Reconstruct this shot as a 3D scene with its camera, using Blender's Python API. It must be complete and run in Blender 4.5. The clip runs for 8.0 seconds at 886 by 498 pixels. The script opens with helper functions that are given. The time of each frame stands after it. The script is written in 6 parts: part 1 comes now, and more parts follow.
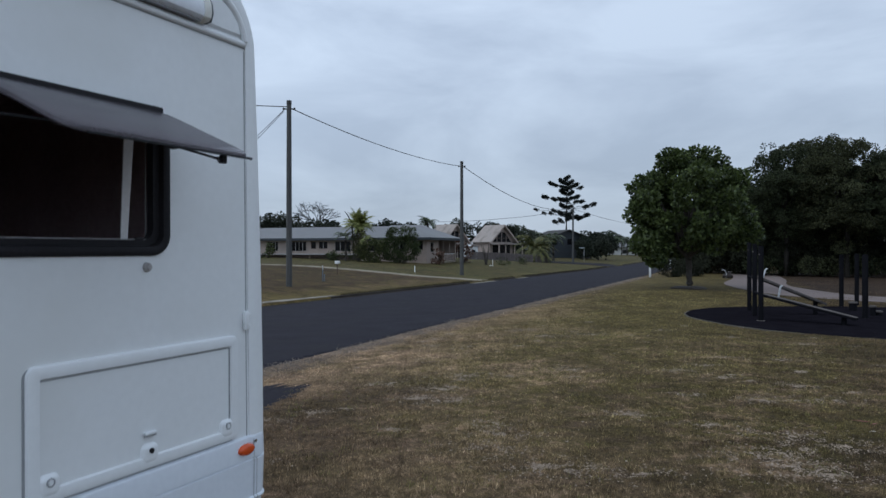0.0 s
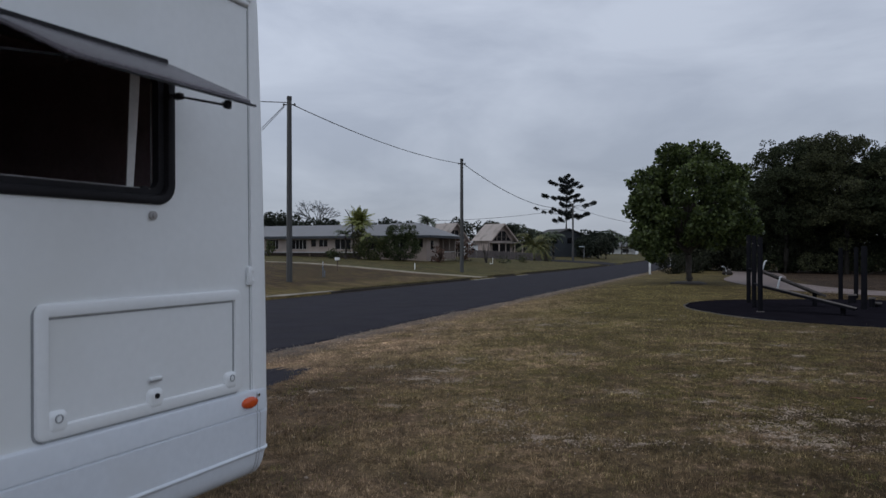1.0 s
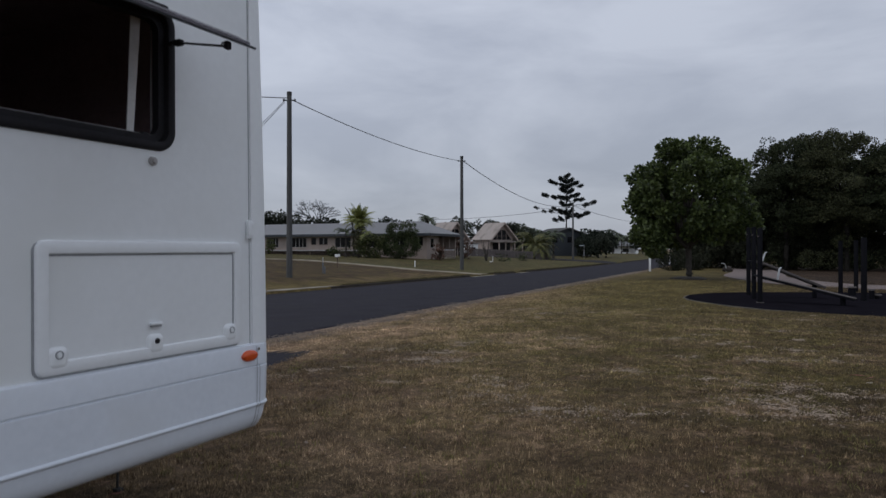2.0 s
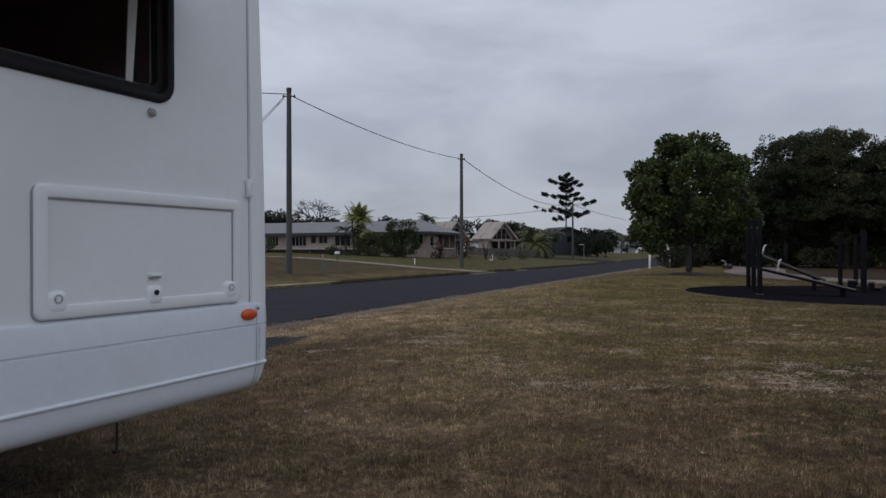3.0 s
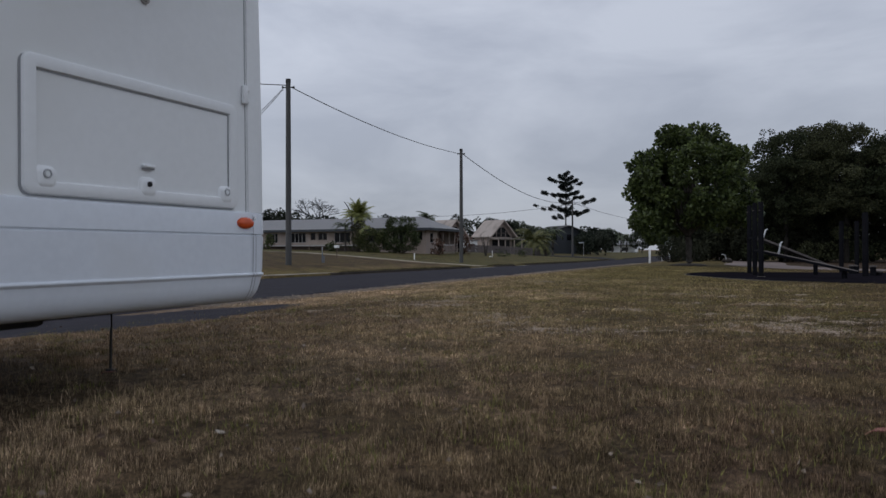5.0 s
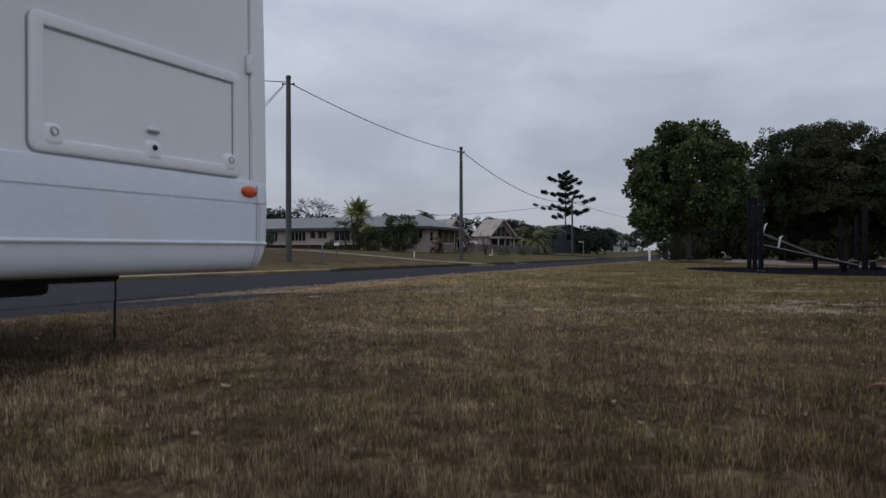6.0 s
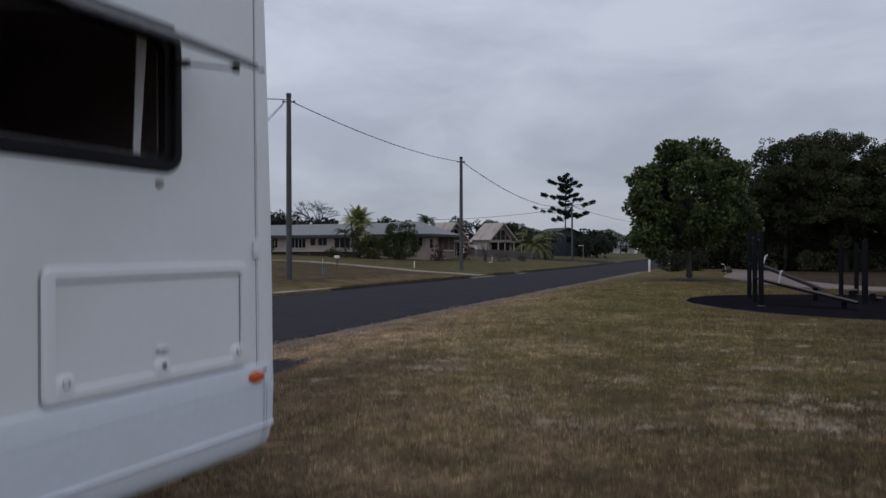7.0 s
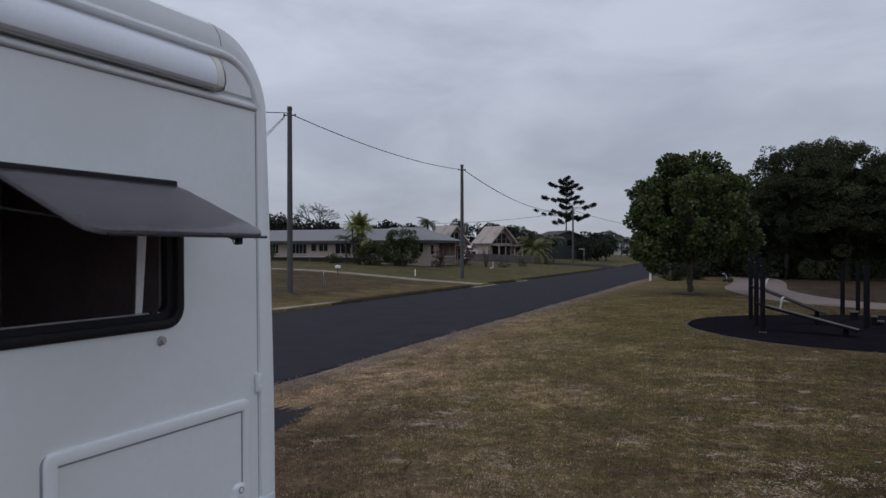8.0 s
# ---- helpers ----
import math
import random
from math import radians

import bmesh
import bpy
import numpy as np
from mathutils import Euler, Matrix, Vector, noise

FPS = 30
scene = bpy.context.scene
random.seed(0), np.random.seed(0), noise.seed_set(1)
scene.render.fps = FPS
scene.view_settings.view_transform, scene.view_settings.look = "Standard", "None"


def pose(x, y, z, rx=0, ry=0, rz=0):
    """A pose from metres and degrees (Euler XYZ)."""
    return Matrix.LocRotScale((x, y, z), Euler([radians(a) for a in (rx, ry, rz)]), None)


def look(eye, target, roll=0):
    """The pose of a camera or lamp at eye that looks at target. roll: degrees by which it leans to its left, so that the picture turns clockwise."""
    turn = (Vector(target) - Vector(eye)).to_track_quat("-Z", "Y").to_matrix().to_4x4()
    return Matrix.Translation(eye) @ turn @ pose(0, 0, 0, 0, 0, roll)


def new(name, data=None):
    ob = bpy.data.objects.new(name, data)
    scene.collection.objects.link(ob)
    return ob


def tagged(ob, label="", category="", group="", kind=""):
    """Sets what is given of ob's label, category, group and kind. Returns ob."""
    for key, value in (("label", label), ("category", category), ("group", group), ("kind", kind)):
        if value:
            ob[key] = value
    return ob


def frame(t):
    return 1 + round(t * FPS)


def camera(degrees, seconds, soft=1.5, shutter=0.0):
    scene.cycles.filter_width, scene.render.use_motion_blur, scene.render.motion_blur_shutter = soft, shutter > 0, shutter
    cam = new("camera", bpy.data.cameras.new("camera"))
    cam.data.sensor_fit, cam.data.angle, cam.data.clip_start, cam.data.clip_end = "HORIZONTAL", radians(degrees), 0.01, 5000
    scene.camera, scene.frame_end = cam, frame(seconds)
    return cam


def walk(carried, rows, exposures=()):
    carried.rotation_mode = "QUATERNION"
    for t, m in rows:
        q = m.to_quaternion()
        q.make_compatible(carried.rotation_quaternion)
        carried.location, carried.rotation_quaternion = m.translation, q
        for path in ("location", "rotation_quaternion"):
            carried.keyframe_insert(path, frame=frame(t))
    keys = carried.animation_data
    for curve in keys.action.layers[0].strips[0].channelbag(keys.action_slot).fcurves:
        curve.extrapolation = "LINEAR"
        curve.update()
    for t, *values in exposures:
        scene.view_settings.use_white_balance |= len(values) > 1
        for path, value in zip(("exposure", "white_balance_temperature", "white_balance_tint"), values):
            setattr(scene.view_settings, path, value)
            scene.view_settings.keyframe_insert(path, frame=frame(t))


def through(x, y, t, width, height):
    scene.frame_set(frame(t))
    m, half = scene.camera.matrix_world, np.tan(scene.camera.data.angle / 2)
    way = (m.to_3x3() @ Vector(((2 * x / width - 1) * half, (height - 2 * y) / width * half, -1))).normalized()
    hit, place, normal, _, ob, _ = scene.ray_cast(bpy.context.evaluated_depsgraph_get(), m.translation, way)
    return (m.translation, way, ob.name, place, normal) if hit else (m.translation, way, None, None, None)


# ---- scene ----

# ======== camera and its way ========
cam = camera(65.5, 8.0, soft=1.5, shutter=0.85)
METRES, EYE = 2.75, 1.80
ROWS = [
    (0.0, 0.0, 0.0, 0.0, 0.0, 0.0, -0.0),
    (0.5, 0.002, -0.0164, -0.0418, 0.0, -0.01, 0.01),
    (1.0, -0.0012, -0.0254, -0.0818, -0.0, 0.0, 0.03),
    (1.5, -0.0002, -0.0295, -0.1268, 0.01, 0.01, 0.03),
    (3.0, 0.0005, -0.0279, -0.2471, -0.01, 0.05, 0.08),
    (3.5, 0.0022, -0.0151, -0.2877, -0.02, 0.06, 0.1),
    (4.0, 0.001, -0.0001, -0.3298, -0.03, 0.08, 0.12),
    (4.5, 0.0003, 0.0037, -0.3741, -0.03, 0.1, 0.12),
    (5.0, -0.0022, 0.0143, -0.4178, -0.04, 0.12, 0.13),
    (5.2, -0.0032, 0.0140, -0.4342, -0.045, 0.12, 0.12),
    (5.75, -0.0065, 0.0080, -0.4850, -0.06, 0.12, 0.10),
    (6.3, -0.0100, 0.0010, -0.4136, -0.075, 0.09, 0.08),
    (6.5, -0.0117, -0.0025, -0.3333, -0.08, 0.06, 0.08),
    (7.0, -0.018, -0.0119, -0.132, -0.09, -0.01, 0.1),
    (7.5, -0.0236, -0.0105, 0.0582, -0.02, -0.06, 0.12),
    (8.0, -0.0217, -0.0052, 0.1156, -0.03, -0.04, 0.09),
]
EXPOSURES = [(0.0, 0.28, 5900, 4), (0.5, 0.10, 6150, 7), (1.0, -0.02, 6300, 9), (1.5, -0.02, 6400, 10), (3.5, 0.0, 6500, 10), (5.2, -0.01, 6480, 10), (6.5, 0.04, 6440, 10), (7.1, -0.01, 6420, 11), (8.0, -0.01, 6390, 11)]
walk(cam, [(t, pose(METRES * x, 0.704 * METRES * y, EYE + METRES * z, 90 + pitch, roll, yaw)) for t, x, y, z, yaw, pitch, roll in ROWS], EXPOSURES)

# ======== light: an overcast evening ========
SUN_EL, SUN_AZ = 58.0, -112.0    # the bright part of the cloud: azimuth clockwise from straight ahead
world = bpy.data.worlds.new("world")
scene.world = world
world.use_nodes = True
wn, wl = world.node_tree.nodes, world.node_tree.links
wn.clear()
w_out = wn.new("ShaderNodeOutputWorld")
w_bg = wn.new("ShaderNodeBackground")
w_sky = wn.new("ShaderNodeTexSky")
w_sky.sky_type, w_sky.sun_disc = "NISHITA", False
w_sky.sun_elevation, w_sky.sun_rotation = radians(SUN_EL), radians(SUN_AZ)
w_co = wn.new("ShaderNodeTexCoord")
w_map = wn.new("ShaderNodeMapping")
w_map.inputs["Scale"].default_value = (1.5, 1.5, 4.6)
w_map.inputs["Rotation"].default_value = (0.04, -0.06, 1.25)
w_n1 = wn.new("ShaderNodeTexNoise")
w_n1.inputs["Scale"].default_value, w_n1.inputs["Detail"].default_value = 2.2, 7.0
w_n1.inputs["Roughness"].default_value, w_n1.inputs["Distortion"].default_value = 0.55, 0.4
w_ramp = wn.new("ShaderNodeValToRGB")
w_ramp.color_ramp.elements[0].position, w_ramp.color_ramp.elements[0].color = 0.36, (4.40, 4.75, 5.63, 1)
w_ramp.color_ramp.elements[1].position, w_ramp.color_ramp.elements[1].color = 0.64, (5.78, 6.16, 7.08, 1)
w_mix = wn.new("ShaderNodeMixRGB")
w_mix.inputs["Fac"].default_value = 0.88
wl.new(w_co.outputs["Generated"], w_map.inputs["Vector"])
wl.new(w_map.outputs["Vector"], w_n1.inputs["Vector"])
wl.new(w_n1.outputs["Fac"], w_ramp.inputs["Fac"])
wl.new(w_sky.outputs["Color"], w_mix.inputs["Color1"])
wl.new(w_ramp.outputs["Color"], w_mix.inputs["Color2"])
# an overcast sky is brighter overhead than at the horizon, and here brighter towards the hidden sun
w_sep = wn.new("ShaderNodeSeparateXYZ")
wl.new(w_co.outputs["Generated"], w_sep.inputs[0])
w_up = wn.new("ShaderNodeMapRange")
w_up.interpolation_type = "SMOOTHSTEP"
for key, value in (("From Min", 0.0), ("From Max", 0.34), ("To Min", 0.80), ("To Max", 1.06)):
    w_up.inputs[key].default_value = value
wl.new(w_sep.outputs["Z"], w_up.inputs["Value"])
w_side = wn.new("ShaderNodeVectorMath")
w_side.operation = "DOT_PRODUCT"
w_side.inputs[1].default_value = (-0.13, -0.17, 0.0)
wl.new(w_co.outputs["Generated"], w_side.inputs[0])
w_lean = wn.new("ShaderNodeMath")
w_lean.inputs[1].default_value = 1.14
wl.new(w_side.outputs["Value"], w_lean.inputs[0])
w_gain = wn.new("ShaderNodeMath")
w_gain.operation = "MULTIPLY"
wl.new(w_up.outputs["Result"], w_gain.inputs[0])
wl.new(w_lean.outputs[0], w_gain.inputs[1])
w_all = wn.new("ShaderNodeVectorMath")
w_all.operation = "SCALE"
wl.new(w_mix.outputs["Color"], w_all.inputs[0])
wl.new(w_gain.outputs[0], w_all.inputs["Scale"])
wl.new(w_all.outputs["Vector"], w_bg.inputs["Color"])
w_bg.inputs["Strength"].default_value = 0.10
wl.new(w_bg.outputs["Background"], w_out.inputs["Surface"])

sun_data = bpy.data.lights.new("sun", "SUN")
sun_data.energy, sun_data.angle, sun_data.color = 0.60, radians(45), (1.0, 0.97, 0.92)
sun = new("sun", sun_data)
sun.matrix_world = look((50 * math.sin(radians(SUN_AZ)), 50 * math.cos(radians(SUN_AZ)), 50 * math.tan(radians(SUN_EL))), (0, 0, 0))

# ======== materials ========
def material(name, dark, light, scale=4.0, fine=60.0, rough=0.8, bump=0.3, metal=0.0, stretch=(1, 1, 1), dirt=None, dirt_scale=0.8, spread=0.18, island=0.0, piece=0.0, bump_dist=0.01, spec=0.5):
    """A two-scale noise between two colours, with stains of a third, relief, and variation from piece to piece."""
    m = bpy.data.materials.new(name)
    m.use_nodes = True
    nt = m.node_tree
    N, L = nt.nodes, nt.links
    b = N["Principled BSDF"]
    b.inputs["Roughness"].default_value, b.inputs["Metallic"].default_value = rough, metal
    b.inputs["Specular IOR Level"].default_value = spec
    co = N.new("ShaderNodeTexCoord")
    mp = N.new("ShaderNodeMapping")
    mp.inputs["Scale"].default_value = stretch
    L.new(co.outputs["Object"], mp.inputs["Vector"])
    n1, n2 = N.new("ShaderNodeTexNoise"), N.new("ShaderNodeTexNoise")
    n1.inputs["Scale"].default_value, n1.inputs["Detail"].default_value = scale, 5
    n2.inputs["Scale"].default_value, n2.inputs["Detail"].default_value = fine, 4
    for n in (n1, n2):
        L.new(mp.outputs["Vector"], n.inputs["Vector"])
    add = N.new("ShaderNodeMath")
    add.operation = "ADD"
    half = N.new("ShaderNodeMath")
    half.operation = "MULTIPLY"
    half.inputs[1].default_value = 0.5
    L.new(n1.outputs["Fac"], add.inputs[0])
    L.new(n2.outputs["Fac"], add.inputs[1])
    L.new(add.outputs[0], half.inputs[0])
    ramp = N.new("ShaderNodeValToRGB")
    ramp.color_ramp.elements[0].position, ramp.color_ramp.elements[1].position = 0.5 - spread, 0.5 + spread
    ramp.color_ramp.elements[0].color, ramp.color_ramp.elements[1].color = (*dark, 1), (*light, 1)
    L.new(half.outputs[0], ramp.inputs["Fac"])
    out = ramp.outputs["Color"]
    if dirt:
        n3 = N.new("ShaderNodeTexNoise")
        n3.inputs["Scale"].default_value, n3.inputs["Detail"].default_value = dirt_scale, 6
        L.new(mp.outputs["Vector"], n3.inputs["Vector"])
        r3 = N.new("ShaderNodeValToRGB")
        r3.color_ramp.elements[0].position, r3.color_ramp.elements[1].position = 0.48, 0.68
        L.new(n3.outputs["Fac"], r3.inputs["Fac"])
        mx = N.new("ShaderNodeMixRGB")
        mx.inputs["Color2"].default_value = (*dirt, 1)
        L.new(r3.outputs["Color"], mx.inputs["Fac"])
        L.new(out, mx.inputs["Color1"])
        out = mx.outputs["Color"]
    if island or piece:
        hv = N.new("ShaderNodeHueSaturation")
        mr = N.new("ShaderNodeMapRange")
        k = island or piece
        mr.inputs["To Min"].default_value, mr.inputs["To Max"].default_value = 1 - k, 1 + k
        if island:
            L.new(N.new("ShaderNodeNewGeometry").outputs["Random Per Island"], mr.inputs["Value"])
        else:
            L.new(N.new("ShaderNodeObjectInfo").outputs["Random"], mr.inputs["Value"])
        L.new(mr.outputs["Result"], hv.inputs["Value"])
        L.new(out, hv.inputs["Color"])
        out = hv.outputs["Color"]
    L.new(out, b.inputs["Base Color"])
    if bump:
        bp = N.new("ShaderNodeBump")
        bp.inputs["Strength"].default_value, bp.inputs["Distance"].default_value = bump, bump_dist
        L.new(n2.outputs["Fac"], bp.inputs["Height"])
        L.new(bp.outputs["Normal"], b.inputs["Normal"])
    return m


def leaf_material(name, dark, light, rough=0.55, through=0.25, tint=0.0, gloss=0.35):
    """Leaves: colour varies from leaf to leaf, and some light passes through."""
    m = bpy.data.materials.new(name)
    m.use_nodes = True
    N, L = m.node_tree.nodes, m.node_tree.links
    b = N["Principled BSDF"]
    b.inputs["Roughness"].default_value = rough
    b.inputs["Specular IOR Level"].default_value = gloss
    ge = N.new("ShaderNodeNewGeometry")
    rp = N.new("ShaderNodeValToRGB")
    rp.color_ramp.elements[0].color, rp.color_ramp.elements[1].color = (*dark, 1), (*light, 1)
    L.new(ge.outputs["Random Per Island"], rp.inputs["Fac"])
    leaf = rp.outputs["Color"]
    if tint:
        # each plant a little browner or greener, lighter or darker than its neighbour
        hv, inf, lo, hu = N.new("ShaderNodeHueSaturation"), N.new("ShaderNodeObjectInfo"), N.new("ShaderNodeMapRange"), N.new("ShaderNodeMapRange")
        lo.inputs["To Min"].default_value, lo.inputs["To Max"].default_value = 1 - tint, 1 + tint
        hu.inputs["To Min"].default_value, hu.inputs["To Max"].default_value = 0.5 + 0.12 * tint, 0.5 - 0.22 * tint
        L.new(inf.outputs["Random"], lo.inputs["Value"])
        L.new(inf.outputs["Random"], hu.inputs["Value"])
        L.new(lo.outputs["Result"], hv.inputs["Value"])
        L.new(hu.outputs["Result"], hv.inputs["Hue"])
        L.new(leaf, hv.inputs["Color"])
        leaf = hv.outputs["Color"]
    L.new(leaf, b.inputs["Base Color"])
    tr = N.new("ShaderNodeBsdfTranslucent")
    L.new(leaf, tr.inputs["Color"])
    mx = N.new("ShaderNodeMixShader")
    mx.inputs["Fac"].default_value = through
    L.new(b.outputs["BSDF"], mx.inputs[1])
    L.new(tr.outputs["BSDF"], mx.inputs[2])
    L.new(mx.outputs["Shader"], N["Material Output"].inputs["Surface"])
    return m


M_WHITE = material("gelcoat_white", (0.74, 0.76, 0.765), (0.79, 0.81, 0.815), 1.5, 25, 0.34, 0.02, dirt=(0.72, 0.735, 0.725), dirt_scale=1.1)
M_ABS = material("white_plastic", (0.76, 0.78, 0.785), (0.81, 0.83, 0.835), 2.0, 40, 0.38, 0.03)
M_SKIRT = material("skirt_white", (0.66, 0.70, 0.75), (0.73, 0.77, 0.82), 2.0, 30, 0.3, 0.02, dirt=(0.66, 0.69, 0.72), dirt_scale=2.0)
M_ALU = material("pale_anodised_aluminium", (0.72, 0.75, 0.80), (0.80, 0.83, 0.87), 3, 60, 0.34, 0.03)
M_CHROME = material("chrome", (0.7, 0.7, 0.7), (0.8, 0.8, 0.8), 3, 60, 0.2, 0.0, metal=1.0)
M_RUBBER = material("black_rubber", (0.010, 0.0095, 0.011), (0.019, 0.018, 0.021), 8, 90, 0.7, 0.1, spec=0.22)
M_SEAM = material("grey_sealant", (0.25, 0.26, 0.27), (0.33, 0.34, 0.35), 8, 60, 0.8, 0.1)
M_GAP = material("dark_gap", (0.07, 0.075, 0.08), (0.11, 0.115, 0.12), 8, 60, 0.9, 0.1)
M_DARKIN = material("dark_cabin_lining", (0.46, 0.36, 0.36), (0.60, 0.50, 0.50), 3, 30, 0.8, 0.1)
M_BLIND = material("pale_blind", (0.55, 0.54, 0.52), (0.66, 0.65, 0.63), 5, 50, 0.7, 0.1)
M_UNDER = material("underbody_black", (0.02, 0.02, 0.02), (0.05, 0.048, 0.045), 4, 40, 0.8, 0.2)
M_ASPHALT = material("asphalt", (0.011, 0.0102, 0.0145), (0.026, 0.0240, 0.0315), 1.1, 60, 0.9, 0.5, dirt=(0.021, 0.0195, 0.0235), dirt_scale=0.6, spread=0.17, spec=0.10)
# stained kerb, darkened further for the shadow along its face and gutter
M_KERB = material("shaded_dirty_kerb", (0.010, 0.008, 0.007), (0.050, 0.042, 0.036), 1.2, 30, 0.95, 0.3, dirt=(0.035, 0.031, 0.026), dirt_scale=0.6, spec=0.08)
M_CONCRETE = material("concrete", (0.18, 0.155, 0.115), (0.30, 0.262, 0.20), 2, 40, 0.9, 0.3, dirt=(0.13, 0.112, 0.085), dirt_scale=1.2, spec=0.15)
M_KERBPALE = material("weathered_kerb", (0.18, 0.160, 0.130), (0.31, 0.28, 0.235), 1.5, 40, 0.95, 0.3, dirt=(0.16, 0.14, 0.115), dirt_scale=0.9, spec=0.15)
M_SAND = material("pale_sand", (0.026, 0.022, 0.016), (0.085, 0.070, 0.051), 3, 40, 0.95, 0.4)
M_PINKPATH = material("pink_path", (0.118, 0.088, 0.079), (0.168, 0.130, 0.118), 1, 40, 0.9, 0.2, dirt=(0.12, 0.094, 0.083))
M_SOFTFALL = material("softfall_rubber", (0.0065, 0.006, 0.008), (0.0135, 0.0125, 0.016), 2, 70, 0.95, 0.4, spec=0.0)
M_POLE = material("weathered_timber", (0.034, 0.034, 0.034), (0.098, 0.097, 0.094), 3, 30, 0.9, 0.5, stretch=(5, 5, 0.25))
M_BARK = material("bark", (0.028, 0.024, 0.020), (0.068, 0.058, 0.049), 4, 30, 0.95, 0.6, stretch=(3, 3, 1))
M_CABLE = material("cable", (0.02, 0.02, 0.02), (0.04, 0.04, 0.04), 4, 30, 0.7, 0.0)
M_LEAF = leaf_material("glossy_leaf", (0.010, 0.019, 0.006), (0.112, 0.145, 0.044), 0.45, 0.28, gloss=0.3)
M_WOODLEAF = leaf_material("woodland_leaf", (0.013, 0.017, 0.009), (0.076, 0.087, 0.040), 0.85, tint=0.3, gloss=0.25)
M_FARLEAF = leaf_material("far_leaf", (0.030, 0.040, 0.030), (0.078, 0.098, 0.062), 0.7, tint=0.3)
M_PALM = leaf_material("palm_leaf", (0.10, 0.13, 0.04), (0.30, 0.30, 0.10), 0.5)
M_PALMD = leaf_material("dark_palm_leaf", (0.03, 0.045, 0.025), (0.09, 0.11, 0.05), 0.5)
M_PALMY = leaf_material("yellowing_palm_leaf", (0.030, 0.042, 0.014), (0.17, 0.16, 0.055), 0.6)
M_SHRUB = leaf_material("shrub_leaf", (0.013, 0.019, 0.006), (0.092, 0.110, 0.036), 0.7, tint=0.2)
M_DRYSHRUB = leaf_material("dry_shrub_leaf", (0.028, 0.032, 0.014), (0.15, 0.15, 0.062), 0.8, tint=0.2)
# leaf colour darkened to stand in for shade under and behind trees
M_SHADELEAF = leaf_material("shade_dark_bush_leaf", (0.010, 0.012, 0.008), (0.036, 0.039, 0.023), 0.9, 0.1, gloss=0.12)
M_ORANGE = material("amber_lens", (0.55, 0.065, 0.012), (0.66, 0.10, 0.02), 8, 60, 0.2, 0.0)
M_ROOF = material("grey_roof_sheet", (0.125, 0.126, 0.132), (0.175, 0.176, 0.182), 0.8, 20, 0.6, 0.1, dirt=(0.135, 0.132, 0.13), spec=0.3)
M_CREAM = material("cream_wall", (0.30, 0.242, 0.212), (0.40, 0.33, 0.288), 1, 25, 0.9, 0.1, dirt=(0.30, 0.255, 0.225))
M_AROOF = material("pale_brown_roof", (0.27, 0.235, 0.21), (0.36, 0.315, 0.285), 0.8, 20, 0.8, 0.1, dirt=(0.20, 0.17, 0.15))
M_GLASS = material("dark_window_glass", (0.006, 0.006, 0.007), (0.012, 0.012, 0.014), 3, 30, 0.15, 0.0, spec=0.12)
M_TRIMW = material("white_paint", (0.66, 0.66, 0.65), (0.76, 0.76, 0.75), 3, 40, 0.6, 0.05)
M_WINFRAME = material("dull_aluminium", (0.30, 0.29, 0.28), (0.42, 0.40, 0.39), 3, 40, 0.6, 0.05)
M_FASCIA = material("dark_fascia", (0.016, 0.020, 0.025), (0.032, 0.038, 0.045), 3, 40, 0.6, 0.05)
M_BROWN = material("brown_timber", (0.06, 0.04, 0.03), (0.12, 0.08, 0.055), 3, 40, 0.7, 0.2)
M_FENCE = material("grey_fence_board", (0.075, 0.062, 0.060), (0.13, 0.112, 0.108), 3, 40, 0.9, 0.2, piece=0.2)
M_BLACKPOST = material("black_painted_post", (0.006, 0.006, 0.008), (0.013, 0.013, 0.015), 3, 40, 0.85, 0.1, spec=0.02)
M_DARKBOARD = material("brown_grey_board", (0.070, 0.061, 0.057), (0.125, 0.112, 0.105), 3, 40, 0.9, 0.1, spec=0.12)
M_STEEL = material("galvanised_steel", (0.33, 0.34, 0.35), (0.45, 0.46, 0.47), 4, 50, 0.45, 0.05, metal=0.6)


